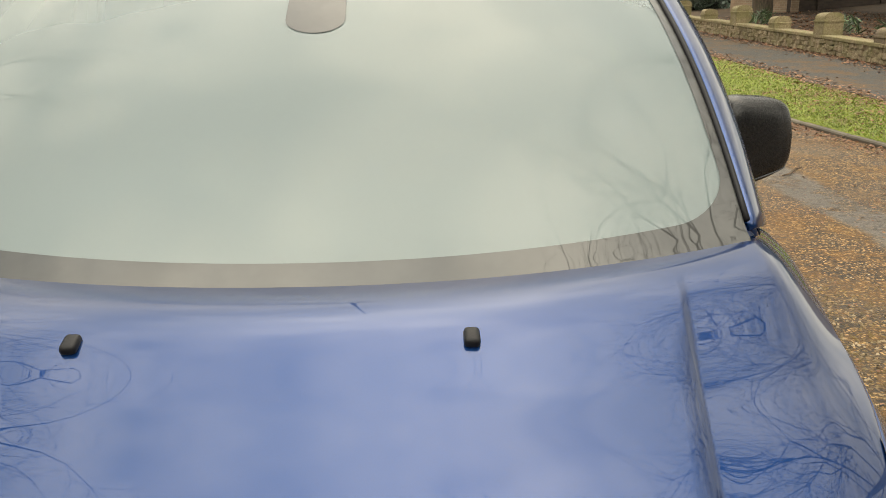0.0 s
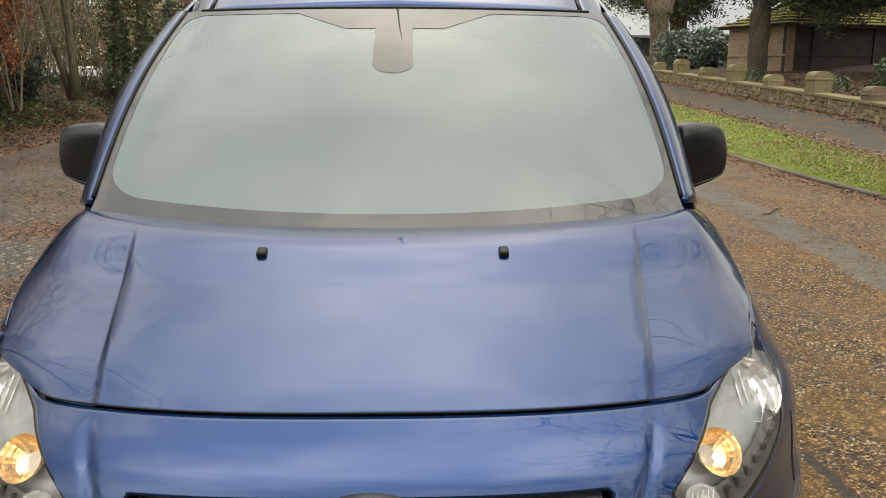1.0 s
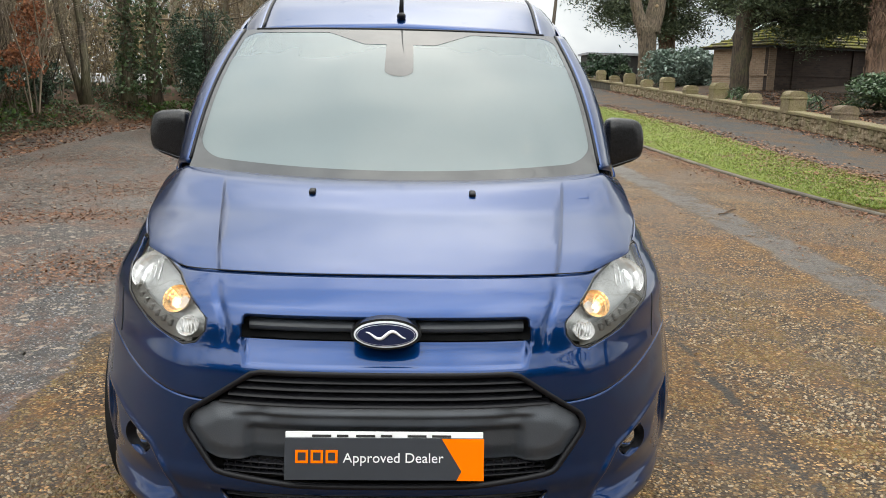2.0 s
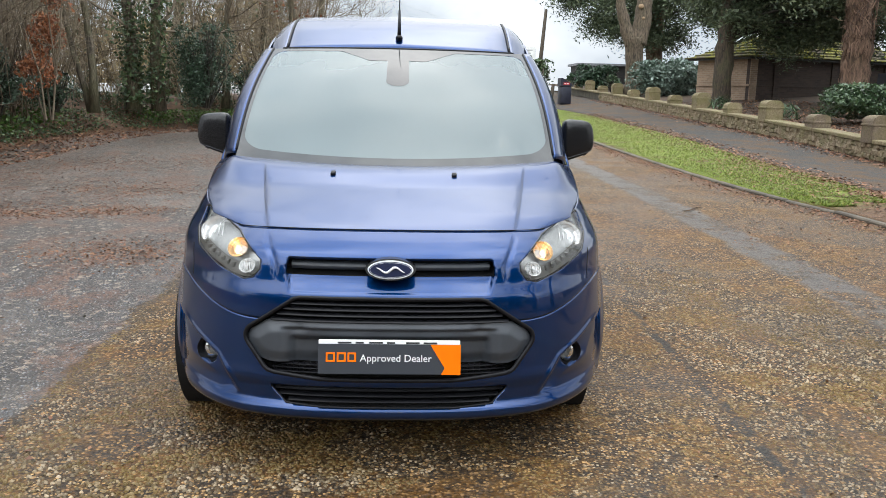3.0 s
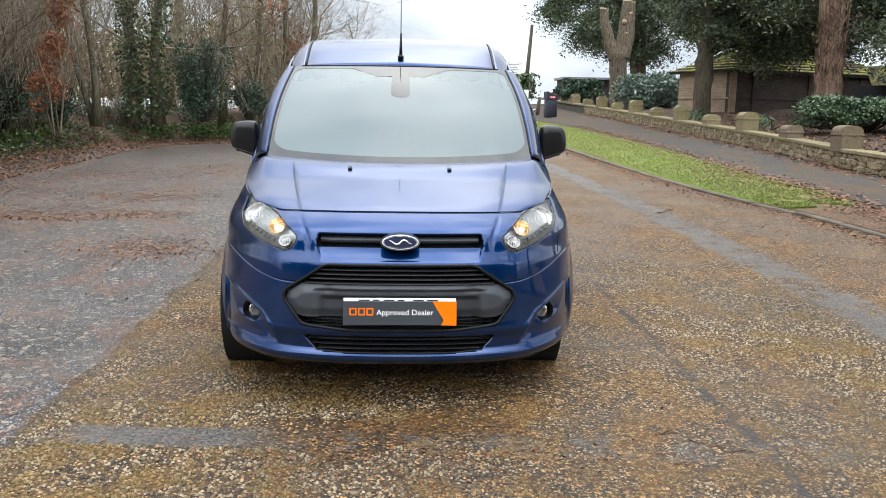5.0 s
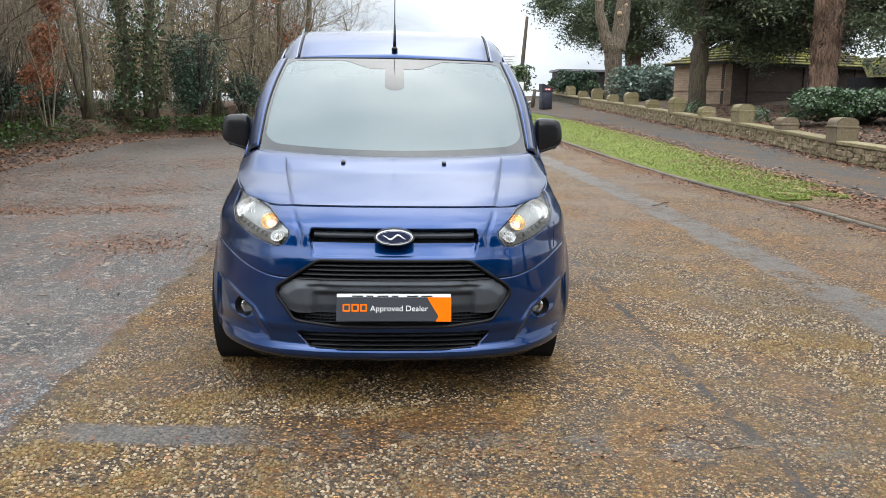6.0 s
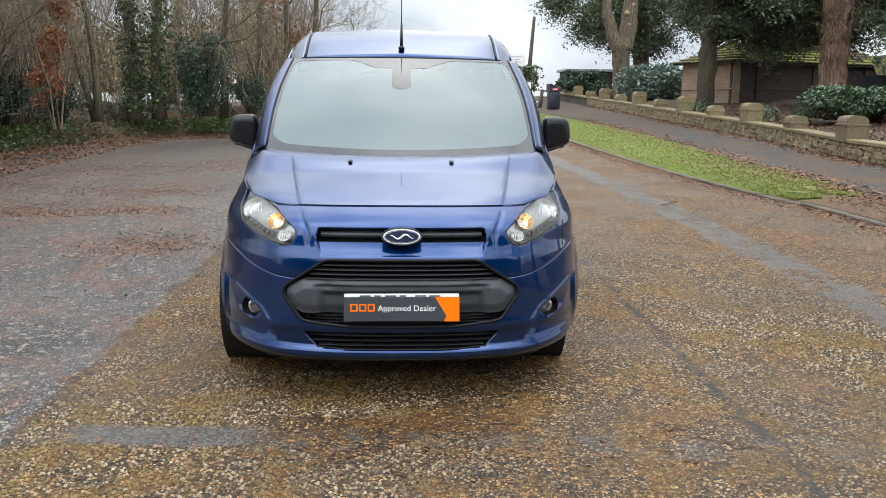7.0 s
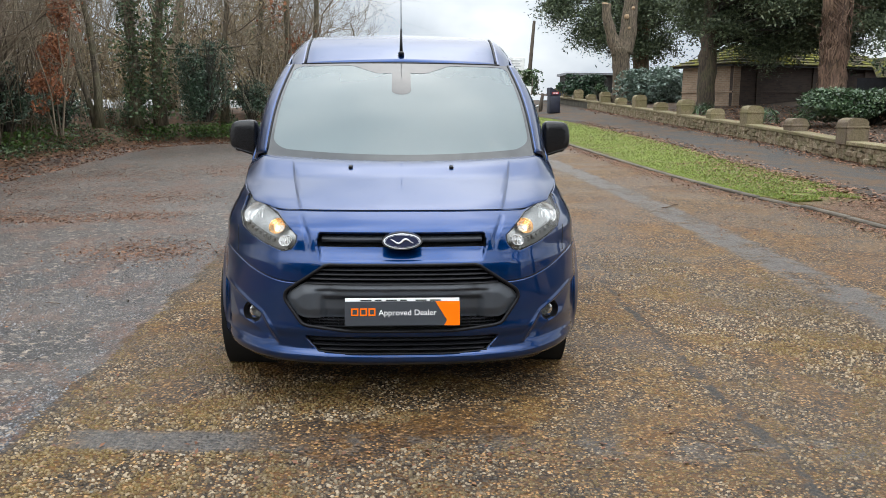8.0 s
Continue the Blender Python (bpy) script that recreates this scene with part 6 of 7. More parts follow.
bush("rhododendron", (12.3, 36.2, yard_z(12.3, 36.2) - 0.35), (1.75, 1.2, 1.05), 8000, 0.10, M_RHODO, "grey-green rhododendron bush behind the wall", lumps=26)
bush("dark_shrub", (10.9, 46.0, yard_z(11, 46)), (1.7, 1.1, 0.72), 5000, 0.10, M_HOLLY, "dark evergreen shrub beside the litter bin", lumps=18)
bush("laurel", (12.75, 18.6, yard_z(12.7, 18.6)), (1.9, 1.1, 0.50), 16000, 0.055, M_LAUREL, "clipped green laurel below the old trunk", lumps=30)
bush("laurel", (14.2, 17.0, yard_z(14, 17)), (1.7, 1.2, 0.62), 10000, 0.055, M_LAUREL, "clipped green laurel at the end of the wall", lumps=30)
bush("holm_oak", (15.6, 20.5, yard_z(15, 20)), (1.6, 1.2, 1.9), 14000, 0.055, M_YEW, "tall grey-green evergreen at the edge of the churchyard", "tree", lumps=26)
bush("small_shrub", (10.75, 41.4, yard_z(10.7, 41)), (0.45, 0.4, 0.5), 500, 0.11, M_LAUREL, "small yellow-green shrub beside the pollarded tree", lumps=8)
for k, (x, y) in enumerate(((10.85, 20.6), (10.7, 25.6), (11.0, 18.9))):
    ob = thing("garden_plant", "clump of strappy green leaves behind the wall", "plant", "strappy plants", (x, y, yard_z(x, y)))
    v, f = leaves(np.c_[rng.normal(size=(90, 2)) * 0.16, rng.uniform(0.05, 0.42, 90)], 0.035, long=9, droop=-0.9)
    array_mesh("foliage", [(v, f, 0)], [M_LAUREL], ob)

# dark low building and rails far up the hill
far = thing("far_shed", "long dark shed at the top of the churchyard", "shed", at=(11.5, 54.0, yard_z(12, 54)))
part("wall", box(bmesh.new(), 0, 9, 0, 3, -0.5, 1.35), M_FASCIA, far, smooth=False)
part("roof", box(bmesh.new(), -0.2, 9.2, -0.2, 3.2, 1.35, 1.50), simple("pale_felt_roof", (0.25, 0.26, 0.28), 0.8, 0.2, 3, 40, 0.2), far, smooth=False)

# litter bin, posts, boards and the leaning pole up the hill
BX, BY = 7.62, 38.0
bz = ground_z(BX, BY) + RISE
M_BIN = simple("dark_navy_plastic", (0.012, 0.014, 0.028), 0.5, 0.2, 5, 90, 0.1)
bin_ob = thing("litter_bin", "dark navy litter bin with sloped hood and red label", "bin", at=(BX, BY, bz), turn=8)
part("body", box(bmesh.new(), -0.27, 0.27, -0.26, 0.26, 0.0, 0.86, 0.05), M_BIN, bin_ob)
bm = bmesh.new()
prism(bm, [(-0.29, 0.86), (0.29, 0.86), (0.29, 0.98), (-0.22, 1.26), (-0.29, 1.24)], -0.27, 0.27)
part("hood", bm, M_BIN, bin_ob, smooth=False)
part("label", box(bmesh.new(), -0.16, 0.16, -0.282, -0.272, 0.93, 1.04), simple("red_label", (0.45, 0.03, 0.04), 0.5, 0.1), bin_ob, smooth=False)
for x, w in ((-0.12, 0.08), (0.0, 0.10)):
    part("print_bar", box(bmesh.new(), x, x + w, -0.287, -0.283, 0.96, 1.01), M_WHITE, bin_ob, smooth=False)

M_POST = simple("weathered_timber", (0.07, 0.055, 0.04), 0.9, 0.3, 8, 60, 0.4)
M_WHITEPAINT = simple("white_painted_timber", (0.72, 0.72, 0.70), 0.6, 0.12, 5, 60, 0.2)


def stake(x, y, h, r, material, label, name="post", lean=0.0):
    ob = tagged(link_mesh(name, tube(bmesh.new(), [(0, 0, -0.2), (lean * 0.5, 0, h * 0.5), (lean, 0, h)], [r, r, r * 0.85], 8), material), label, "post")
    ob.matrix_world = Matrix.Translation((x, y, ground_z(x, y) + RISE))
    return ob


stake(7.45, 41.0, 0.95, 0.10, M_POST, "short dark timber post by the litter bin", lean=0.12)
stake(7.35, 43.5, 1.75, 0.035, M_POST, "thin dark post at the top of the path", lean=0.05)
stake(7.25, 42.5, 0.85, 0.05, M_WHITEPAINT, "white painted post at the top of the path", lean=-0.06)
gate = thing("white_rail", "white painted rail leaning between posts", "rail", at=(7.25, 42.6, ground_z(7.3, 42.6) + RISE))
part("rail", tube(bmesh.new(), [(0, 0, 0.12), (0.42, 0.3, 0.30)], [0.035, 0.035], 6), M_WHITEPAINT, gate)
part("rail", tube(bmesh.new(), [(0, 0, 0.72), (0.42, 0.3, 0.88)], [0.03, 0.03], 6), M_WHITEPAINT, gate)
pole = thing("leaning_pole", "leaning weathered pole with ivy round its foot", "pole", at=(7.75, 46.5, ground_z(7.8, 46.5)))
part("shaft", tube(bmesh.new(), [(-0.3, 0, -0.3), (-0.05, 0, 2.4), (0.14, 0, 5.1)], [0.15, 0.12, 0.09], 9), M_POST, pole)
v, f = leaves(np.c_[rng.normal(size=(700, 2)) * 0.30 + np.array([-0.1, 0]), rng.uniform(0.8, 2.3, 700)], 0.13, droop=0.4)
array_mesh("ivy", [(v, f, 0)], [M_IVY], pole, "ivy round the pole's foot")
board1 = thing("notice_board", "tall white notice board on the hilltop", "sign", at=(6.75, 46.5, ground_z(6.8, 46.5) + 0.4), turn=-4)
part("panel", box(bmesh.new(), -0.55, 0.62, 0, 0.05, 1.55, 2.75, 0.01), M_WHITEPAINT, board1, smooth=False)
for z, a, b in ((2.55, -0.35, 0.45), (2.38, -0.25, 0.35), (2.25, -0.3, 0.4), (2.1, -0.2, 0.3), (1.95, -0.3, 0.35)):
    part("print_bar", box(bmesh.new(), a, b, -0.01, -0.002, z - 0.025, z + 0.025), simple("grey_print", (0.35, 0.35, 0.36), 0.6), board1, smooth=False)
for x in (-0.45, 0.5):
    part("leg", box(bmesh.new(), x - 0.04, x + 0.04, 0.05, 0.13, -0.2, 2.6), M_POST, board1, smooth=False)
board2 = thing("banner", "pale banner with green print below the notice board", "sign", at=(7.15, 45.5, ground_z(7.2, 45.5)), turn=-4)
part("panel", box(bmesh.new(), -1.2, 0.55, 0, 0.03, 0.45, 1.42), M_WHITEPAINT, board2, smooth=False)
for x, z, w in ((-0.5, 1.2, 0.5), (0.1, 1.0, 0.3), (-0.6, 0.8, 0.5), (0.12, 0.7, 0.25)):
    part("print_bar", box(bmesh.new(), x, x + w, -0.01, -0.002, z - 0.05, z + 0.05), simple("green_print", (0.10, 0.22, 0.14), 0.6), board2, smooth=False)
for x in (-1.1, 0.45):
    part("leg", box(bmesh.new(), x - 0.03, x + 0.03, 0.03, 0.09, -0.2, 1.4), M_POST, board2, smooth=False)

# ---- wooded edge of the forecourt ----
def edge_point(t):
    """The edge of the paving, t metres along from beside the van to the far corner and across behind it."""
    pts = [(-7.6, -30), (-7.0, 0), (-6.95, 9), (-6.92, 15.5), (-6.55, 17.6), (-5.6, 18.8), (-4.2, 19.3), (-2.0, 19.7), (1.5, 20.0), (4.4, 20.3)]
    for (x0, y0), (x1, y1) in zip(pts, pts[1:]):
        L = math.hypot(x1 - x0, y1 - y0)
        if t <= L:
            k = t / L
            return x0 + (x1 - x0) * k, y0 + (y1 - y0) * k, (y1 - y0) / L, -(x1 - x0) / L
        t -= L
    return pts[-1][0], pts[-1][1], 0.1, -1.0


def bank_point(t, w):
    """w metres in from the edge: the litter-covered bank."""
    x, y, ox, oy = edge_point(t)
    x, y = x - ox * w, y - oy * w
    z = ground_z(x, y) - 0.03 + 0.72 * step(-0.1, 2.8, w) + 0.07 * noise.noise(Vector((x * 0.9, y * 0.9, 1))) * step(0.1, 0.8, w)
    return Vector((x, y, z))


LITTER_GROUND = simple("leaf_mould", (0.095, 0.052, 0.027), 0.9, 0.5, 3.5, 45, 0.9)
tagged(link_mesh("woodland_floor", surface(np.linspace(0, 54.5, 120), np.linspace(-0.15, 9, 26), bank_point), LITTER_GROUND), "bank of brown leaf mould along the paving", "ground", kind="structure")


def along(n, t0, t1, w0, w1, power=1.0):
    out = np.empty((n, 3))
    for k in range(n):
        out[k] = bank_point(rng.uniform(t0, t1), w0 + (w1 - w0) * rng.uniform() ** power)
    return out


T_NEAR, T_END = 34.0, 52.6   # where the wood comes into view
# leaf litter on bank and paving
p = along(20000, T_NEAR, 53, -0.9, 2.4, 1.2)
p[:, 2] += rng.uniform(0.0, 0.05, len(p))
v, f = leaves(p, 0.034, normals=np.array([0, 0, 3.0]), flat=0.25)
pieces = [(v, f, 0)]


def litter(n, cx, cy, sx, sy, size=0.015, lift=0.004, base=None):
    q = np.c_[rng.normal(cx, sx, n), rng.normal(cy, sy, n)]
    z = np.array([(base or ground_z)(a, b) + lift + rng.uniform(0, 0.004) for a, b in q])
    return leaves(np.c_[q, z], size, normals=np.array([0, 0, 4.0]), flat=0.12)


for n, cx, cy, sx, sy in ((2200, -2.3, 3.9, 0.42, 0.32), (2600, -3.4, 7.6, 0.6, 0.5), (1500, -4.4, 6.0, 0.5, 0.4), (2600, -4.6, 10.5, 0.9, 0.9), (2200, -2.6, 11.5, 0.6, 0.8), (1800, -5.6, 8.2, 0.5, 1.0),
                          (120, 0.2, -0.45, 0.9, 0.10), (240, 2.6, 1.5, 0.8, 1.2), (1300, -3.1, 6.0, 0.35, 0.20), (1100, -4.0, 5.7, 0.45, 0.14), (900, 3.9, 5.0, 0.4, 1.4), (260, 1.7, 4.0, 0.4, 1.4), (60, -1.2, 0.9, 0.4, 0.7)):
    pieces.append((*litter(n, cx, cy, sx, sy), 0))
k = rng.uniform(3.0, 20, 5200)
q = np.c_[np.array([kerb_x(b) for b in k]) - np.abs(rng.normal(0, 0.20, len(k))), k]
pieces.append((*leaves(np.c_[q, [ground_z(*a) + 0.010 for a in q]], 0.022, normals=np.array([0, 0, 4.0]), flat=0.12), 0))
k = rng.uniform(5, 40, 4200)
q = np.c_[WALL_X - np.abs(rng.normal(0, 0.35, len(k))), k]
pieces.append((*leaves(np.c_[q, [ground_z(*a) + RISE + 0.012 for a in q]], 0.04, normals=np.array([0, 0, 4.0]), flat=0.12), 0))
k = rng.uniform(5, 30, 3200)
q = np.c_[np.array([path_x(b) for b in k]) + rng.normal(0.05, 0.28, len(k)), k]
pieces.append((*leaves(np.c_[q, [ground_z(*a) + RISE + 0.02 for a in q]], 0.038, normals=np.array([0, 0, 4.0]), flat=0.12), 0))
k = rng.uniform(13, 30, 5200)
q = np.c_[10.4 + 4.5 * rng.uniform(0, 1, len(k)) ** 1.4, k]
pieces.append((*leaves(np.c_[q, [yard_z(*a) + 0.03 for a in q]], 0.05, normals=np.array([0, 0, 4.0]), flat=0.12), 0))
k, w = rng.uniform(4.5, 22, 5200), rng.uniform(0, 1, 5200) ** 0.5
k = k - (k - 4.5) * 0.55 * (rng.uniform(size=len(k)) < 0.6)
pieces.append((*leaves(np.array([verge_point(u, b) + Vector((0, 0, 0.012)) for u, b in zip(w, k)]), 0.026, normals=np.array([0, 0, 4.0]), flat=0.12), 0))
tagged(array_mesh("leaf_litter", pieces, [M_LITTER]), "scattered dead brown leaves on the paving and bank", "leaf litter", kind="stuff")

# grass blades on the verge
yv = 6.8 + (40 - 6.8) * rng.uniform(0, 1, 64000) ** 1.7
uv = rng.uniform(0.02, 0.98, len(yv))
base = np.array([verge_point(a, b) for a, b in zip(uv, yv)])
turf = np.array([noise.noise(Vector((a[0] * 1.1, a[1] * 1.1, 8))) + 0.4 * noise.noise(Vector((a[0] * 4, a[1] * 4, 8))) for a in base])
ends = np.clip((yv - 6.9) / 1.6, 0, 1) - 0.5 * np.clip((uv - 0.72) / 0.28, 0, 1)
base = base[turf < 1.1 * ends - 0.25]
n = len(base)
tip = base + np.c_[rng.normal(0, 0.022, (n, 2)), rng.uniform(0.008, 0.030, n)]
wide = unit(np.c_[rng.normal(size=(n, 2)), np.zeros(n)]) * 0.006
vv = np.stack([base - wide, base + wide, tip + wide * 0.3, tip - wide * 0.3], 1).reshape(-1, 3)
ff = (np.arange(n) * 4)[:, None] + np.array([[0, 1, 2, 3]])
tagged(array_mesh("grass", [(vv, ff, 0)], [M_BLADES]), "short mossy winter grass on the verge", "grass", kind="stuff")

# ground cover: ivy and nettles on the bank
p = along(30000, T_NEAR, T_END, 0.45, 4.2)
p[:, 2] += rng.uniform(0.02, 0.32, len(p)) * (0.5 + 0.9 * np.array([noise.noise(Vector((a[0], a[1], 5))) for a in p]))
v, f = leaves(p, 0.038, normals=np.array([0, 0, 1.0]))
tagged(array_mesh("ground_ivy", [(v, f, 0)], [M_IVY]), "low dark ivy covering the woodland bank", "ground cover", kind="stuff")
for t, w, n in ((48.9, 0.8, 420), (49.6, 0.7, 420), (50.4, 0.75, 380), (51.2, 0.8, 300), (43.6, 1.0, 300), (40.0, 0.8, 420), (38.8, 0.9, 380), (45.5, 1.1, 260)):
    c = bank_point(t, w)
    ob = thing("nettle_clump", "fresh green weeds at the foot of the hedge", "weeds", "green weeds on the bank", c)
    q = np.c_[rng.normal(0, 0.34, n), rng.normal(0, 0.2, n), rng.uniform(0.02, 0.36, n)]
    v, f = leaves(q, 0.05, droop=0.2)
    array_mesh("foliage", [(v, f, 0)], [M_NETTLE], ob)

# thicket of bare stems
def thicket(name, count, t0, t1, w0, w1, h, label, material=M_TWIG, r=0.011):
    segs = []
    for c in along(count, t0, t1, w0, w1):
        grow(segs, c - np.array([0, 0, 0.1]), (rng.normal(0, 0.22), rng.normal(0, 0.22), 1.0), h * rng.uniform(0.5, 1.15), r * rng.uniform(0.7, 1.5), 2, (2, 5), 0.16, 0.05, 0.55)
    v, f = sticks(segs)
    return tagged(array_mesh(name, [(v, f, 0)], [material]), label, "thicket", kind="stuff")


thicket("thicket", 1000, T_NEAR + 2, T_END, 1.5, 4.6, 4.2, "dense bare winter scrub along the paving")
thicket("thicket", 360, T_NEAR + 1, T_END - 0.6, 3.0, 8.5, 5.6, "taller bare scrub deeper in the wood", M_TWIGDARK, 0.014)
thicket("thicket", 230, 40, 46, 0.9, 4.0, 5.2, "dark tangled scrub behind the young beech", M_TWIGDARK, 0.012)
thicket("thicket", 150, 6, T_NEAR + 2, 1.5, 5.0, 4.6, "bare winter scrub beside the forecourt", M_TWIGDARK, 0.016)


def planted(x, y, h, g, **more):
    return bare_tree((x, y, ground_z(x, y) + 0.62), h, g, group="trees in the wood", **more)


planted(-7.25, 16.9, 9, 0.095, label="slim bare tree leaning at the edge of the wood", lean=(0.05, 0), first=0.4)
planted(-7.35, 17.0, 7, 0.075, label="slim bare stem forking from a low base", lean=(-0.28, 0), first=0.45)
planted(-6.95, 18.8, 11, 0.16, label="ivy-clad tree at the corner of the forecourt", ivy=1.1, first=0.2)
planted(-6.35, 18.9, 10, 0.15, label="bare tree with ivy at the corner of the forecourt", ivy=0.8, first=0.2)
planted(-5.0, 20.5, 9, 0.10, label="bare young tree above the holly", first=0.15)
planted(-3.35, 21.2, 10, 0.12, label="straight bare pole-like tree in the hedge", first=0.45)
planted(-2.9, 21.8, 8, 0.12, label="bare tree with rusty lichen near the hedge's end", first=0.1)
planted(-4.2, 22.0, 9, 0.12, label="bare tree in the thick of the hedge", first=0.1)
planted(-8.6, 15.0, 9, 0.14, label="bare tree behind the copper beech", first=0.1)
planted(-8.8, 11.5, 10, 0.16, label="bare tree in the hedge beside the forecourt", ivy=0.6, first=0.1)
planted(-8.4, 13.0, 9, 0.12, label="bare tree in the hedge beside the forecourt", first=0.1)
planted(-10.5, 22.0, 12, 0.2, label="tall bare tree deeper in the wood", ivy=0.5, kids=(2, 4))
planted(-7.6, 24.5, 12, 0.2, label="tall bare tree deeper in the wood", kids=(2, 4))
planted(-12.0, 18.0, 12, 0.2, label="tall bare tree deeper in the wood", ivy=0.4, kids=(2, 4))
planted(-13.0, 25.0, 12, 0.22, label="tall bare tree deeper in the wood", kids=(2, 4))

for x, y, r, n, label in ((-5.1, 18.7, (0.80, 0.6, 1.12), 4200, "dark glossy holly in the hedge"), (-4.2, 20.3, (0.7, 0.5, 0.6), 1300, "low dark holly merging into the hedge"), (-7.5, 15.3, (0.5, 0.5, 0.45), 900, "small dark holly under the trees"),
                          (-8.1, 11.3, (0.8, 1.2, 0.75), 3000, "dark evergreen scrub in the hedge"), (-8.0, 13.8, (0.6, 0.8, 0.7), 1800, "dark evergreen scrub behind the copper beech"), (-3.0, 21.2, (0.6, 0.5, 0.6), 1000, "dark bramble and ivy at the hedge's end")):
    bush("holly", (x, y, ground_z(x, y) + 0.55), r, int(n * 1.9), 0.038, M_HOLLY, label, lumps=15)

# ivy and dead leaves hanging through the scrub
p = along(40000, T_NEAR + 1, T_END, 1.8, 6.5)
p[:, 2] += rng.uniform(0.0, 1.0, len(p)) ** 0.8 * 5.2
dense = np.array([noise.noise(Vector((a[0] * 0.55, a[1] * 0.55, a[2] * 0.45))) for a in p])
keep = dense > 0.02
v, f = leaves(p[keep], 0.055, droop=0.4)
half = (rng.uniform(size=len(f)) < 0.75).astype(int)
scrub = array_mesh("hanging_scrub", [(v, f, 0)], [M_IVY, M_SCRUB])
scrub.data.polygons.foreach_set("material_index", half)
tagged(scrub, "tangle of ivy and withered leaves among the bare stems", "undergrowth", kind="stuff")

c = Vector((-6.78, 13.3, ground_z(-7, 13.3) + 0.5))
beech = thing("copper_beech", "young beech holding coppery dead leaves", "tree", at=c)
segs = []
for a in np.linspace(0, 6, 5):
    grow(segs, (0.08 * math.cos(a), 0.08 * math.sin(a), 0), (0.10 * math.cos(a), 0.10 * math.sin(a), 1), rng.uniform(2.6, 3.8), 0.022, 2, (3, 5), 0.10, 0.08, 0.30)
v, f = sticks(segs)
array_mesh("bare_stem", [(v, f, 0)], [M_TWIGDARK], beech)
pts = [clump(c, r, n, lumps=10) for c, r, n in (((-0.10, 0, 0.85), (0.42, 0.35, 0.42), 900), ((-0.02, 0, 1.55), (0.34, 0.3, 0.46), 900), ((0.16, 0, 2.35), (0.26, 0.3, 0.42), 650), ((0.26, 0, 3.0), (0.30, 0.3, 0.6), 900))]
v, f = leaves(np.concatenate(pts), 0.036, droop=0.9, long=2.0)
array_mesh("foliage", [(v, f, 0)], [M_COPPER], beech, "coppery dead leaves")
for x, y, z, n in ((-3.5, 20.2, 3.0, 90), (-2.95, 21.3, 2.1, 170), (-7.0, 15.0, 2.4, 60)):
    zb = ground_z(x, y) + 0.55
    ob = thing("beech_spray", "spray of coppery leaves among bare twigs", "foliage", "copper sprays", (x, y, zb))
    v, f = leaves(np.c_[rng.normal(0, 0.2, n), rng.normal(0, 0.2, n), z + rng.normal(0, 0.25, n)], 0.065, droop=0.4)
    array_mesh("foliage", [(v, f, 0)], [M_COPPER], ob)
    v, f = sticks([(0, 0, 0.0, 0.1, 0.1, z * 0.5, 0.012, 0.009), (0.1, 0.1, z * 0.5, 0, 0, z, 0.009, 0.005)])
    array_mesh("stem", [(v, f, 0)], [M_TWIGDARK], ob)

# pale lane glimpsed through the trees, and woods beyond
M_LANE = simple("pale_wet_lane", (0.36, 0.36, 0.35), 0.5, 0.15, 1.5, 30, 0.1)
tagged(link_mesh("lane", surface(np.linspace(-60, 1, 40), np.linspace(31, 35, 4), lambda x, y: Vector((x, y, ground_z(x, y) + 0.85)), lip=0.9), M_LANE), "pale lane beyond the trees", "road", kind="structure")


def far_wood(name, count, x0, x1, y0, y1, h, label):
    segs = []
    for _ in range(count):
        x, yv2 = rng.uniform(x0, x1), rng.uniform(y0, y1)
        grow(segs, (x, yv2, ground_z(x, yv2)), (rng.normal(0, 0.1), rng.normal(0, 0.1), 1), h * rng.uniform(0.6, 1.1), 0.09, 3, (3, 5), 0.14, 0.08, 0.55)
    v, f = sticks(segs)
    return tagged(array_mesh(name, [(v, f, 0)], [M_TWIG]), label, "woodland", kind="stuff")


p = np.c_[rng.uniform(-48, -5, 30000), rng.uniform(37, 42, 30000), rng.uniform(0, 1, 30000) ** 0.9 * 5.0]
p[:, 2] *= np.array([0.75 + 0.5 * noise.noise(Vector((a[0] * 0.3, 0, 4))) for a in p])
p[:, 2] += np.array([ground_z(a[0], a[1]) + 0.3 for a in p])
v, f = leaves(p, 0.17, droop=0.2)
tagged(array_mesh("far_scrub", [(v, f, 0)], [M_SCRUB]), "brown scrub beyond the lane", "scrub", kind="stuff")
far_wood("far_woodland", 56, -46, -7, 38, 56, 10, "hazy bare woodland beyond the lane")
far_wood("woodland_behind", 34, -26, 26, -26, -17, 10, "bare trees along the open side of the forecourt")
z = ground_z(-2.6, 62)
bare_tree((-2.9, 60.0, z), 8.2, 0.16, depth=4, label="slim bare tree against the white sky", first=0.2, kids=(4, 6))
bare_tree((-8.5, 52.0, z), 10.0, 0.16, depth=4, label="bare tree at the end of the wood", first=0.2)
bare_tree((-5.8, 44.0, ground_z(-5, 44)), 8.5, 0.14, depth=4, label="bare tree beyond the hedge", first=0.2)
# tall evergreens facing the van, mirrored in its nose
for x, y, h in ((-12.5, -15.5, 4.6), (-4.8, -18.0, 4.2), (4.0, -18.5, 3.9), (12.0, -15.5, 4.6)):
    evergreen((x, y, ground_z(x, y)), 0.35, ((0, 0, h), (4.2, 2.4, h * 0.92)), 9000, "tall dark evergreen facing the van", M_BARK, 0.30, lumps=46)
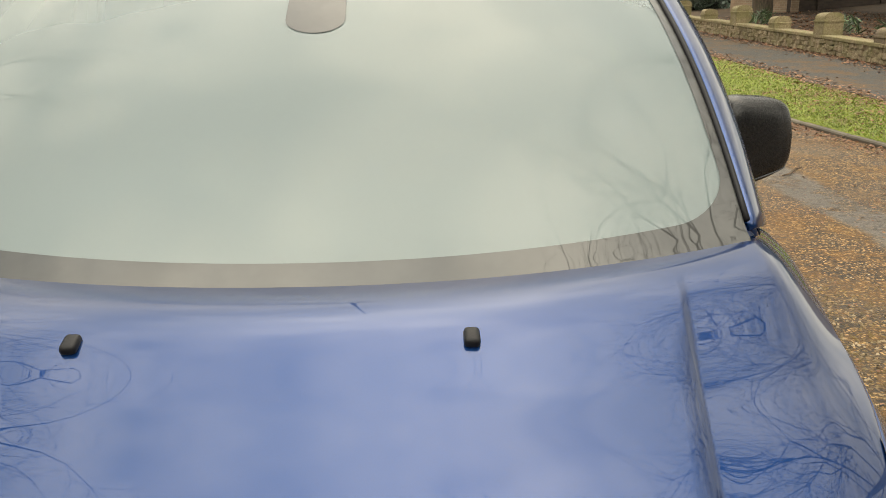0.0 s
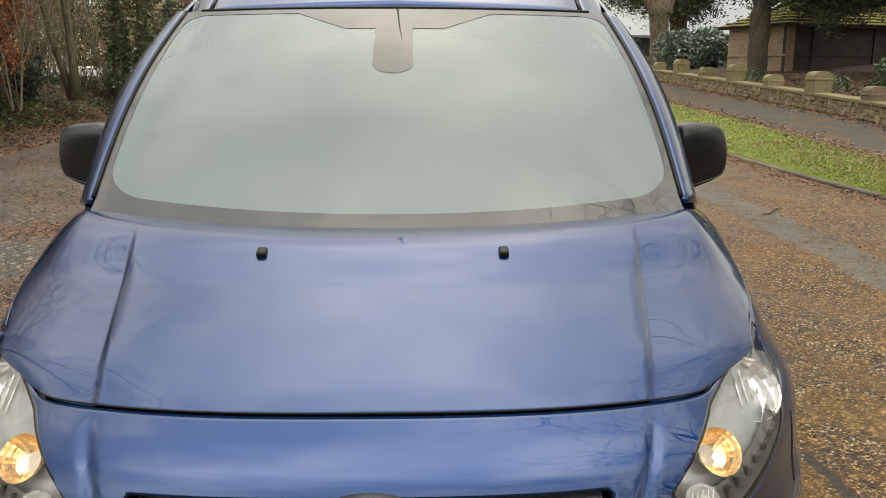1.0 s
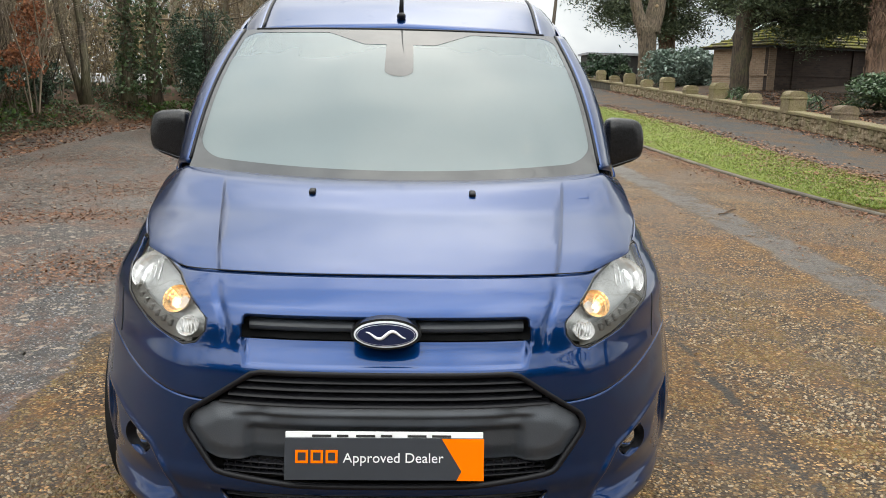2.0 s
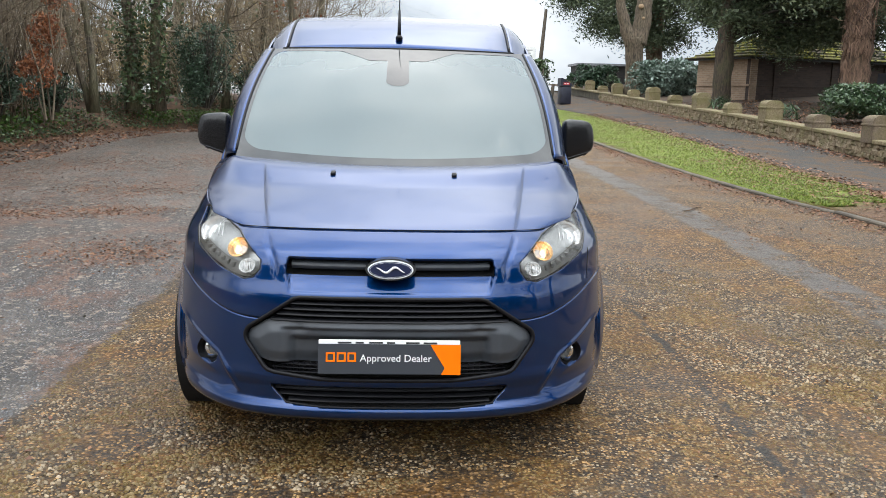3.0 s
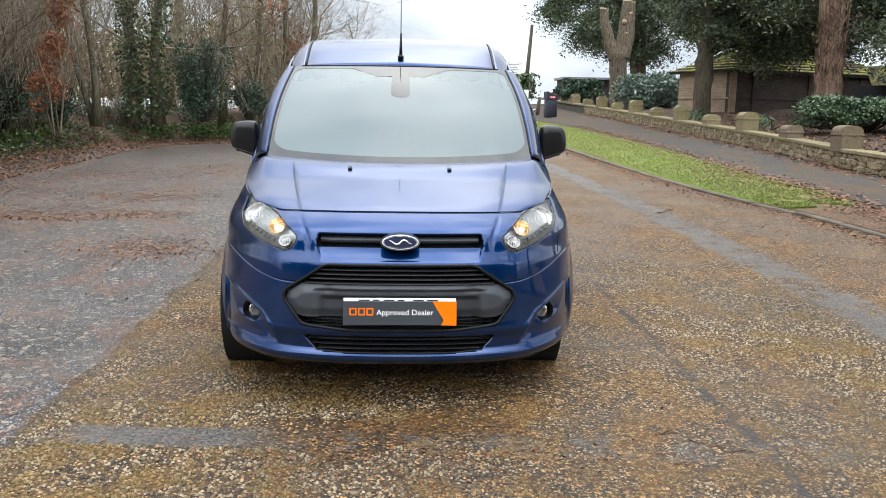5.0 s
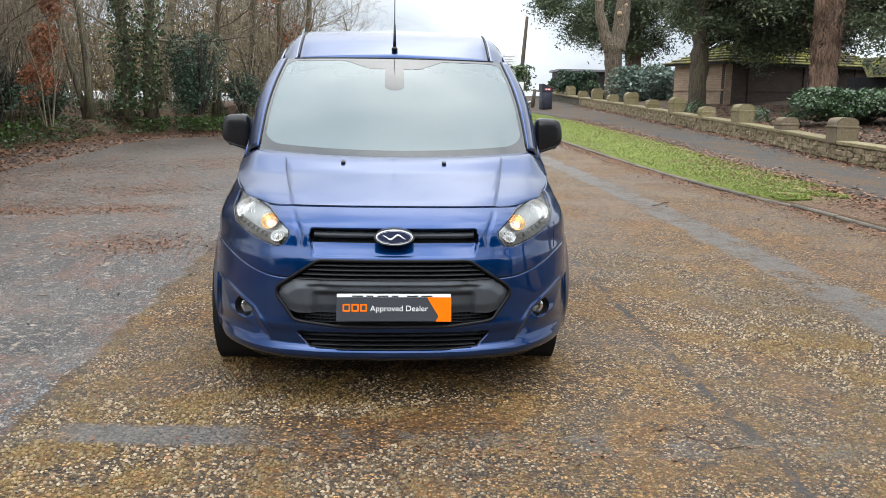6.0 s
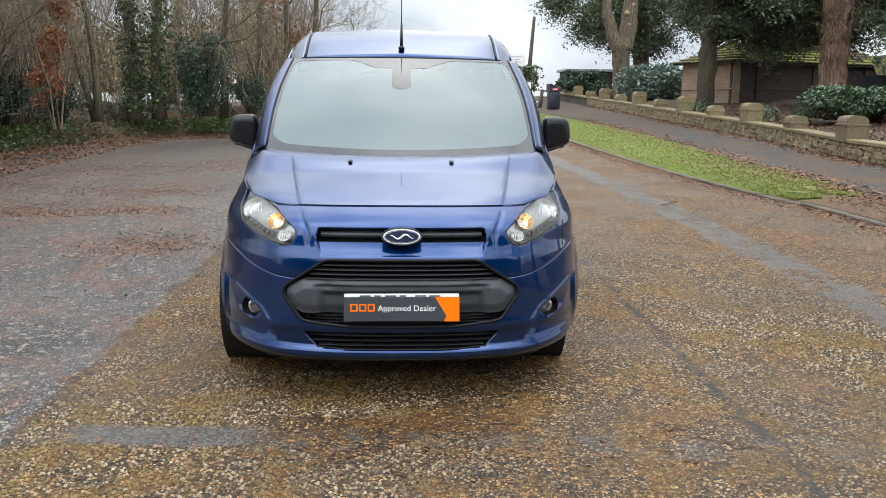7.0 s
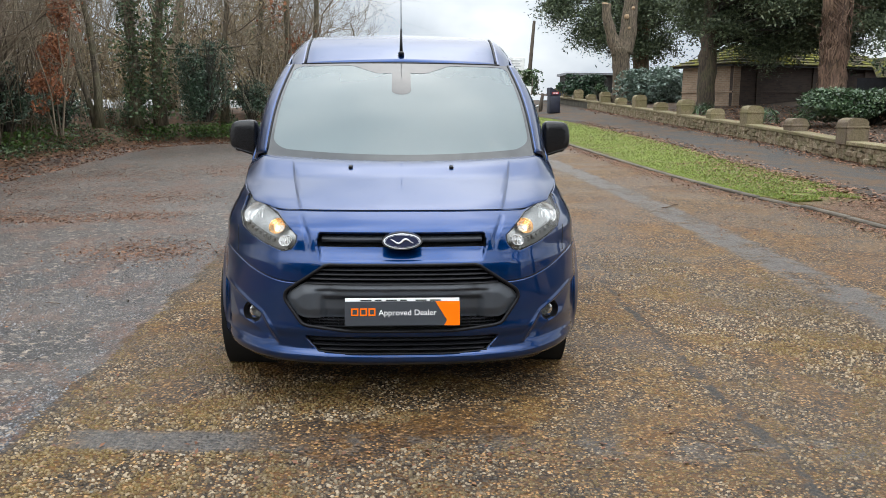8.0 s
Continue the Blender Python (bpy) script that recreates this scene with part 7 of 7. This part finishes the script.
# evergreen hedge closing the forecourt
p = np.c_[rng.uniform(-26, 26, 26000), rng.normal(-19.5, 0.9, 26000), rng.uniform(0, 1, 26000) ** 0.8 * 4.6]
p[:, 2] += np.array([ground_z(a[0], a[1]) - 1.2 * abs(noise.noise(Vector((a[0] * 0.35, 0, 2)))) for a in p])
v, f = leaves(p, 0.20, droop=0.3)
tagged(array_mesh("evergreen_hedge", [(v, f, 0)], [M_HOLLY]), "tall dark hedge closing the forecourt", "hedge", kind="stuff")
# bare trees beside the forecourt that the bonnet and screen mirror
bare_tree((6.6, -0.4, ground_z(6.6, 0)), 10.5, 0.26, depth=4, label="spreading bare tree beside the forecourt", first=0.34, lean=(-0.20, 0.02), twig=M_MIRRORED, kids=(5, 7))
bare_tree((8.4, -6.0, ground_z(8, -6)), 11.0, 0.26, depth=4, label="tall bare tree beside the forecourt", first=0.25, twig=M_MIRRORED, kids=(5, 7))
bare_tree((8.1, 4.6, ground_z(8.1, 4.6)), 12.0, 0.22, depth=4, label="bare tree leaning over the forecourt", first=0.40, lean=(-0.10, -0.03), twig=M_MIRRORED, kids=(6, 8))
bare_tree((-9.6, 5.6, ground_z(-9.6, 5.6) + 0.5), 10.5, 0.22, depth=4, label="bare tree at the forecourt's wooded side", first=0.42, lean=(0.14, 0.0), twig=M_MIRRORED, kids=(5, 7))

# loose bits blown over the paving
n = 5200
q = np.c_[rng.uniform(-6.8, 5.0, n), 18 * rng.uniform(0, 1, n) ** 1.3 - 2.4]
q = q[(np.abs(q[:, 0]) > 0.95) | (q[:, 1] < -0.2) | (q[:, 1] > 4.6)]
v, f = leaves(np.c_[q, [ground_z(a, b) + 0.006 for a, b in q]], 0.011, 0.6, normals=np.array([0, 0, 4.0]), flat=0.15)
k = (rng.uniform(size=len(f)) < 0.5).astype(int)
bits = array_mesh("paving_debris", [(v, f, 0)], [M_STONELET, M_LITTER])
bits.data.polygons.foreach_set("material_index", k)
tagged(bits, "scattered grit and leaf fragments on the paving", "debris", kind="stuff")
def fallen_stick(x, y, turn, length, r, label):
    pts, rad = [], []
    for k in range(5):
        t = k / 4 - 0.5
        px = x + math.cos(turn) * length * t - math.sin(turn) * 0.06 * length * math.sin(5 * t)
        py = y + math.sin(turn) * length * t + math.cos(turn) * 0.06 * length * math.sin(5 * t)
        pts.append((px, py, ground_z(px, py) + r + 0.006)), rad.append(r * (1 - 0.5 * abs(t)))
    return tagged(link_mesh("fallen_stick", tube(bmesh.new(), pts, rad, 6), M_BARKRED), label, "stick", "fallen twigs")


fallen_stick(3.43, 6.68, 0.75, 0.46, 0.009, "dark fallen stick lying on the paving")
for x, y, turn, length in ((1.32, -0.42, 2.5, 0.16), (1.18, -0.30, 0.4, 0.11), (0.44, -0.22, -0.2, 0.13), (-0.28, -0.50, 1.1, 0.07), (1.43, -0.50, 0.1, 0.10), (-0.05, -0.62, 0.7, 0.05), (2.3, 0.9, 0.3, 0.14), (-2.4, 2.0, -0.4, 0.12)):
    fallen_stick(x, y, turn, length, 0.0032, "reddish-brown twig lying on the damp paving")

# pebbles standing proud of the worn concrete and chippings of the asphalt, thinning out with distance
def pebble_mesh(name, q, lo, hi, material, label):
    n = len(q)
    c = np.c_[q, [ground_z(a, b) for a, b in q]]
    size = rng.uniform(lo, hi, n)
    turn = rng.uniform(0, 2 * math.pi, n)
    rings = []
    for spread, up in ((1.0, -0.3), (0.58, 0.62)):
        for k in range(4):
            t = turn + k * math.pi / 2 + rng.uniform(-0.35, 0.35, n)
            r = size * spread * rng.uniform(0.75, 1.3, n)
            rings.append(c + np.c_[np.cos(t) * r * 1.25, np.sin(t) * r, size * up * rng.uniform(0.8, 1.1, n)])
    v = np.stack(rings, 1).reshape(-1, 3)
    quads = np.array([[0, 1, 5, 4], [1, 2, 6, 5], [2, 3, 7, 6], [3, 0, 4, 7], [4, 5, 6, 7]])
    f = ((np.arange(n) * 8)[:, None, None] + quads[None]).reshape(-1, 4)
    return tagged(array_mesh(name, [(v, f, 0)], [material]), label, "pebbles", kind="stuff")


n = 105000
q = np.c_[rng.uniform(-1.62, 3.0, n), rng.uniform(-1.7, 5.0, n)]
keep = rng.uniform(size=n) < np.clip((5.0 - q[:, 1]) / 4.2, 0, 1) ** 1.3
keep &= ~((np.abs(q[:, 0]) < 0.75) & (q[:, 1] > 0.5) & (q[:, 1] < 4.4))
keep &= ~((np.abs(q[:, 1] + 0.075 * q[:, 0] + 0.37) < 0.10) & (q[:, 0] > -1.45) & (q[:, 0] < -0.60))
keep &= np.abs(q[:, 0] - 1.56) > 0.03
keep &= np.array([noise.noise(Vector((a * 1.7, b * 1.7, 11))) for a, b in q]) > -0.30
bare = q[keep]
n = 26000
q = np.c_[-1.66 - 3.6 * rng.uniform(0, 1, n) ** 1.4, rng.uniform(-1.4, 6.0, n)]
chips = q[rng.uniform(size=n) < np.clip((6.0 - q[:, 1]) / 4.5, 0, 1)]


def pebble_material():
    """Brown, grey and pale stones, stained olive where moss lies between them."""
    n = Nodes("worn_pebbles")
    r = n.island()
    c = n.mix(n.band(r, 0.0, 0.45), (0.020, 0.014, 0.008), (0.115, 0.080, 0.040))
    c = n.mix(n.band(r, 0.45, 1.0), c, (0.43, 0.34, 0.225))
    c = n.mix(n.math("MULTIPLY", n.band(n.noise(2.6, 5, 0.6), 0.44, 0.58), 0.72), c, (0.15, 0.090, 0.008))
    c = n.mix(n.math("MULTIPLY", n.band(n.noise(0.8, 4, 0.5), 0.42, 0.62), 0.35), c, (0.030, 0.024, 0.018))
    return n.done(c, 0.55)


pebble_mesh("pebbles", bare, 0.0034, 0.0085, pebble_material(), "rounded pale pebbles showing through the worn concrete")
pebble_mesh("chippings", chips, 0.0028, 0.0065, leaf_material("grey_chippings", ((0.035, 0.036, 0.040), (0.12, 0.122, 0.13), (0.34, 0.34, 0.345)), 0.45), "grey stone chippings in the worn asphalt")
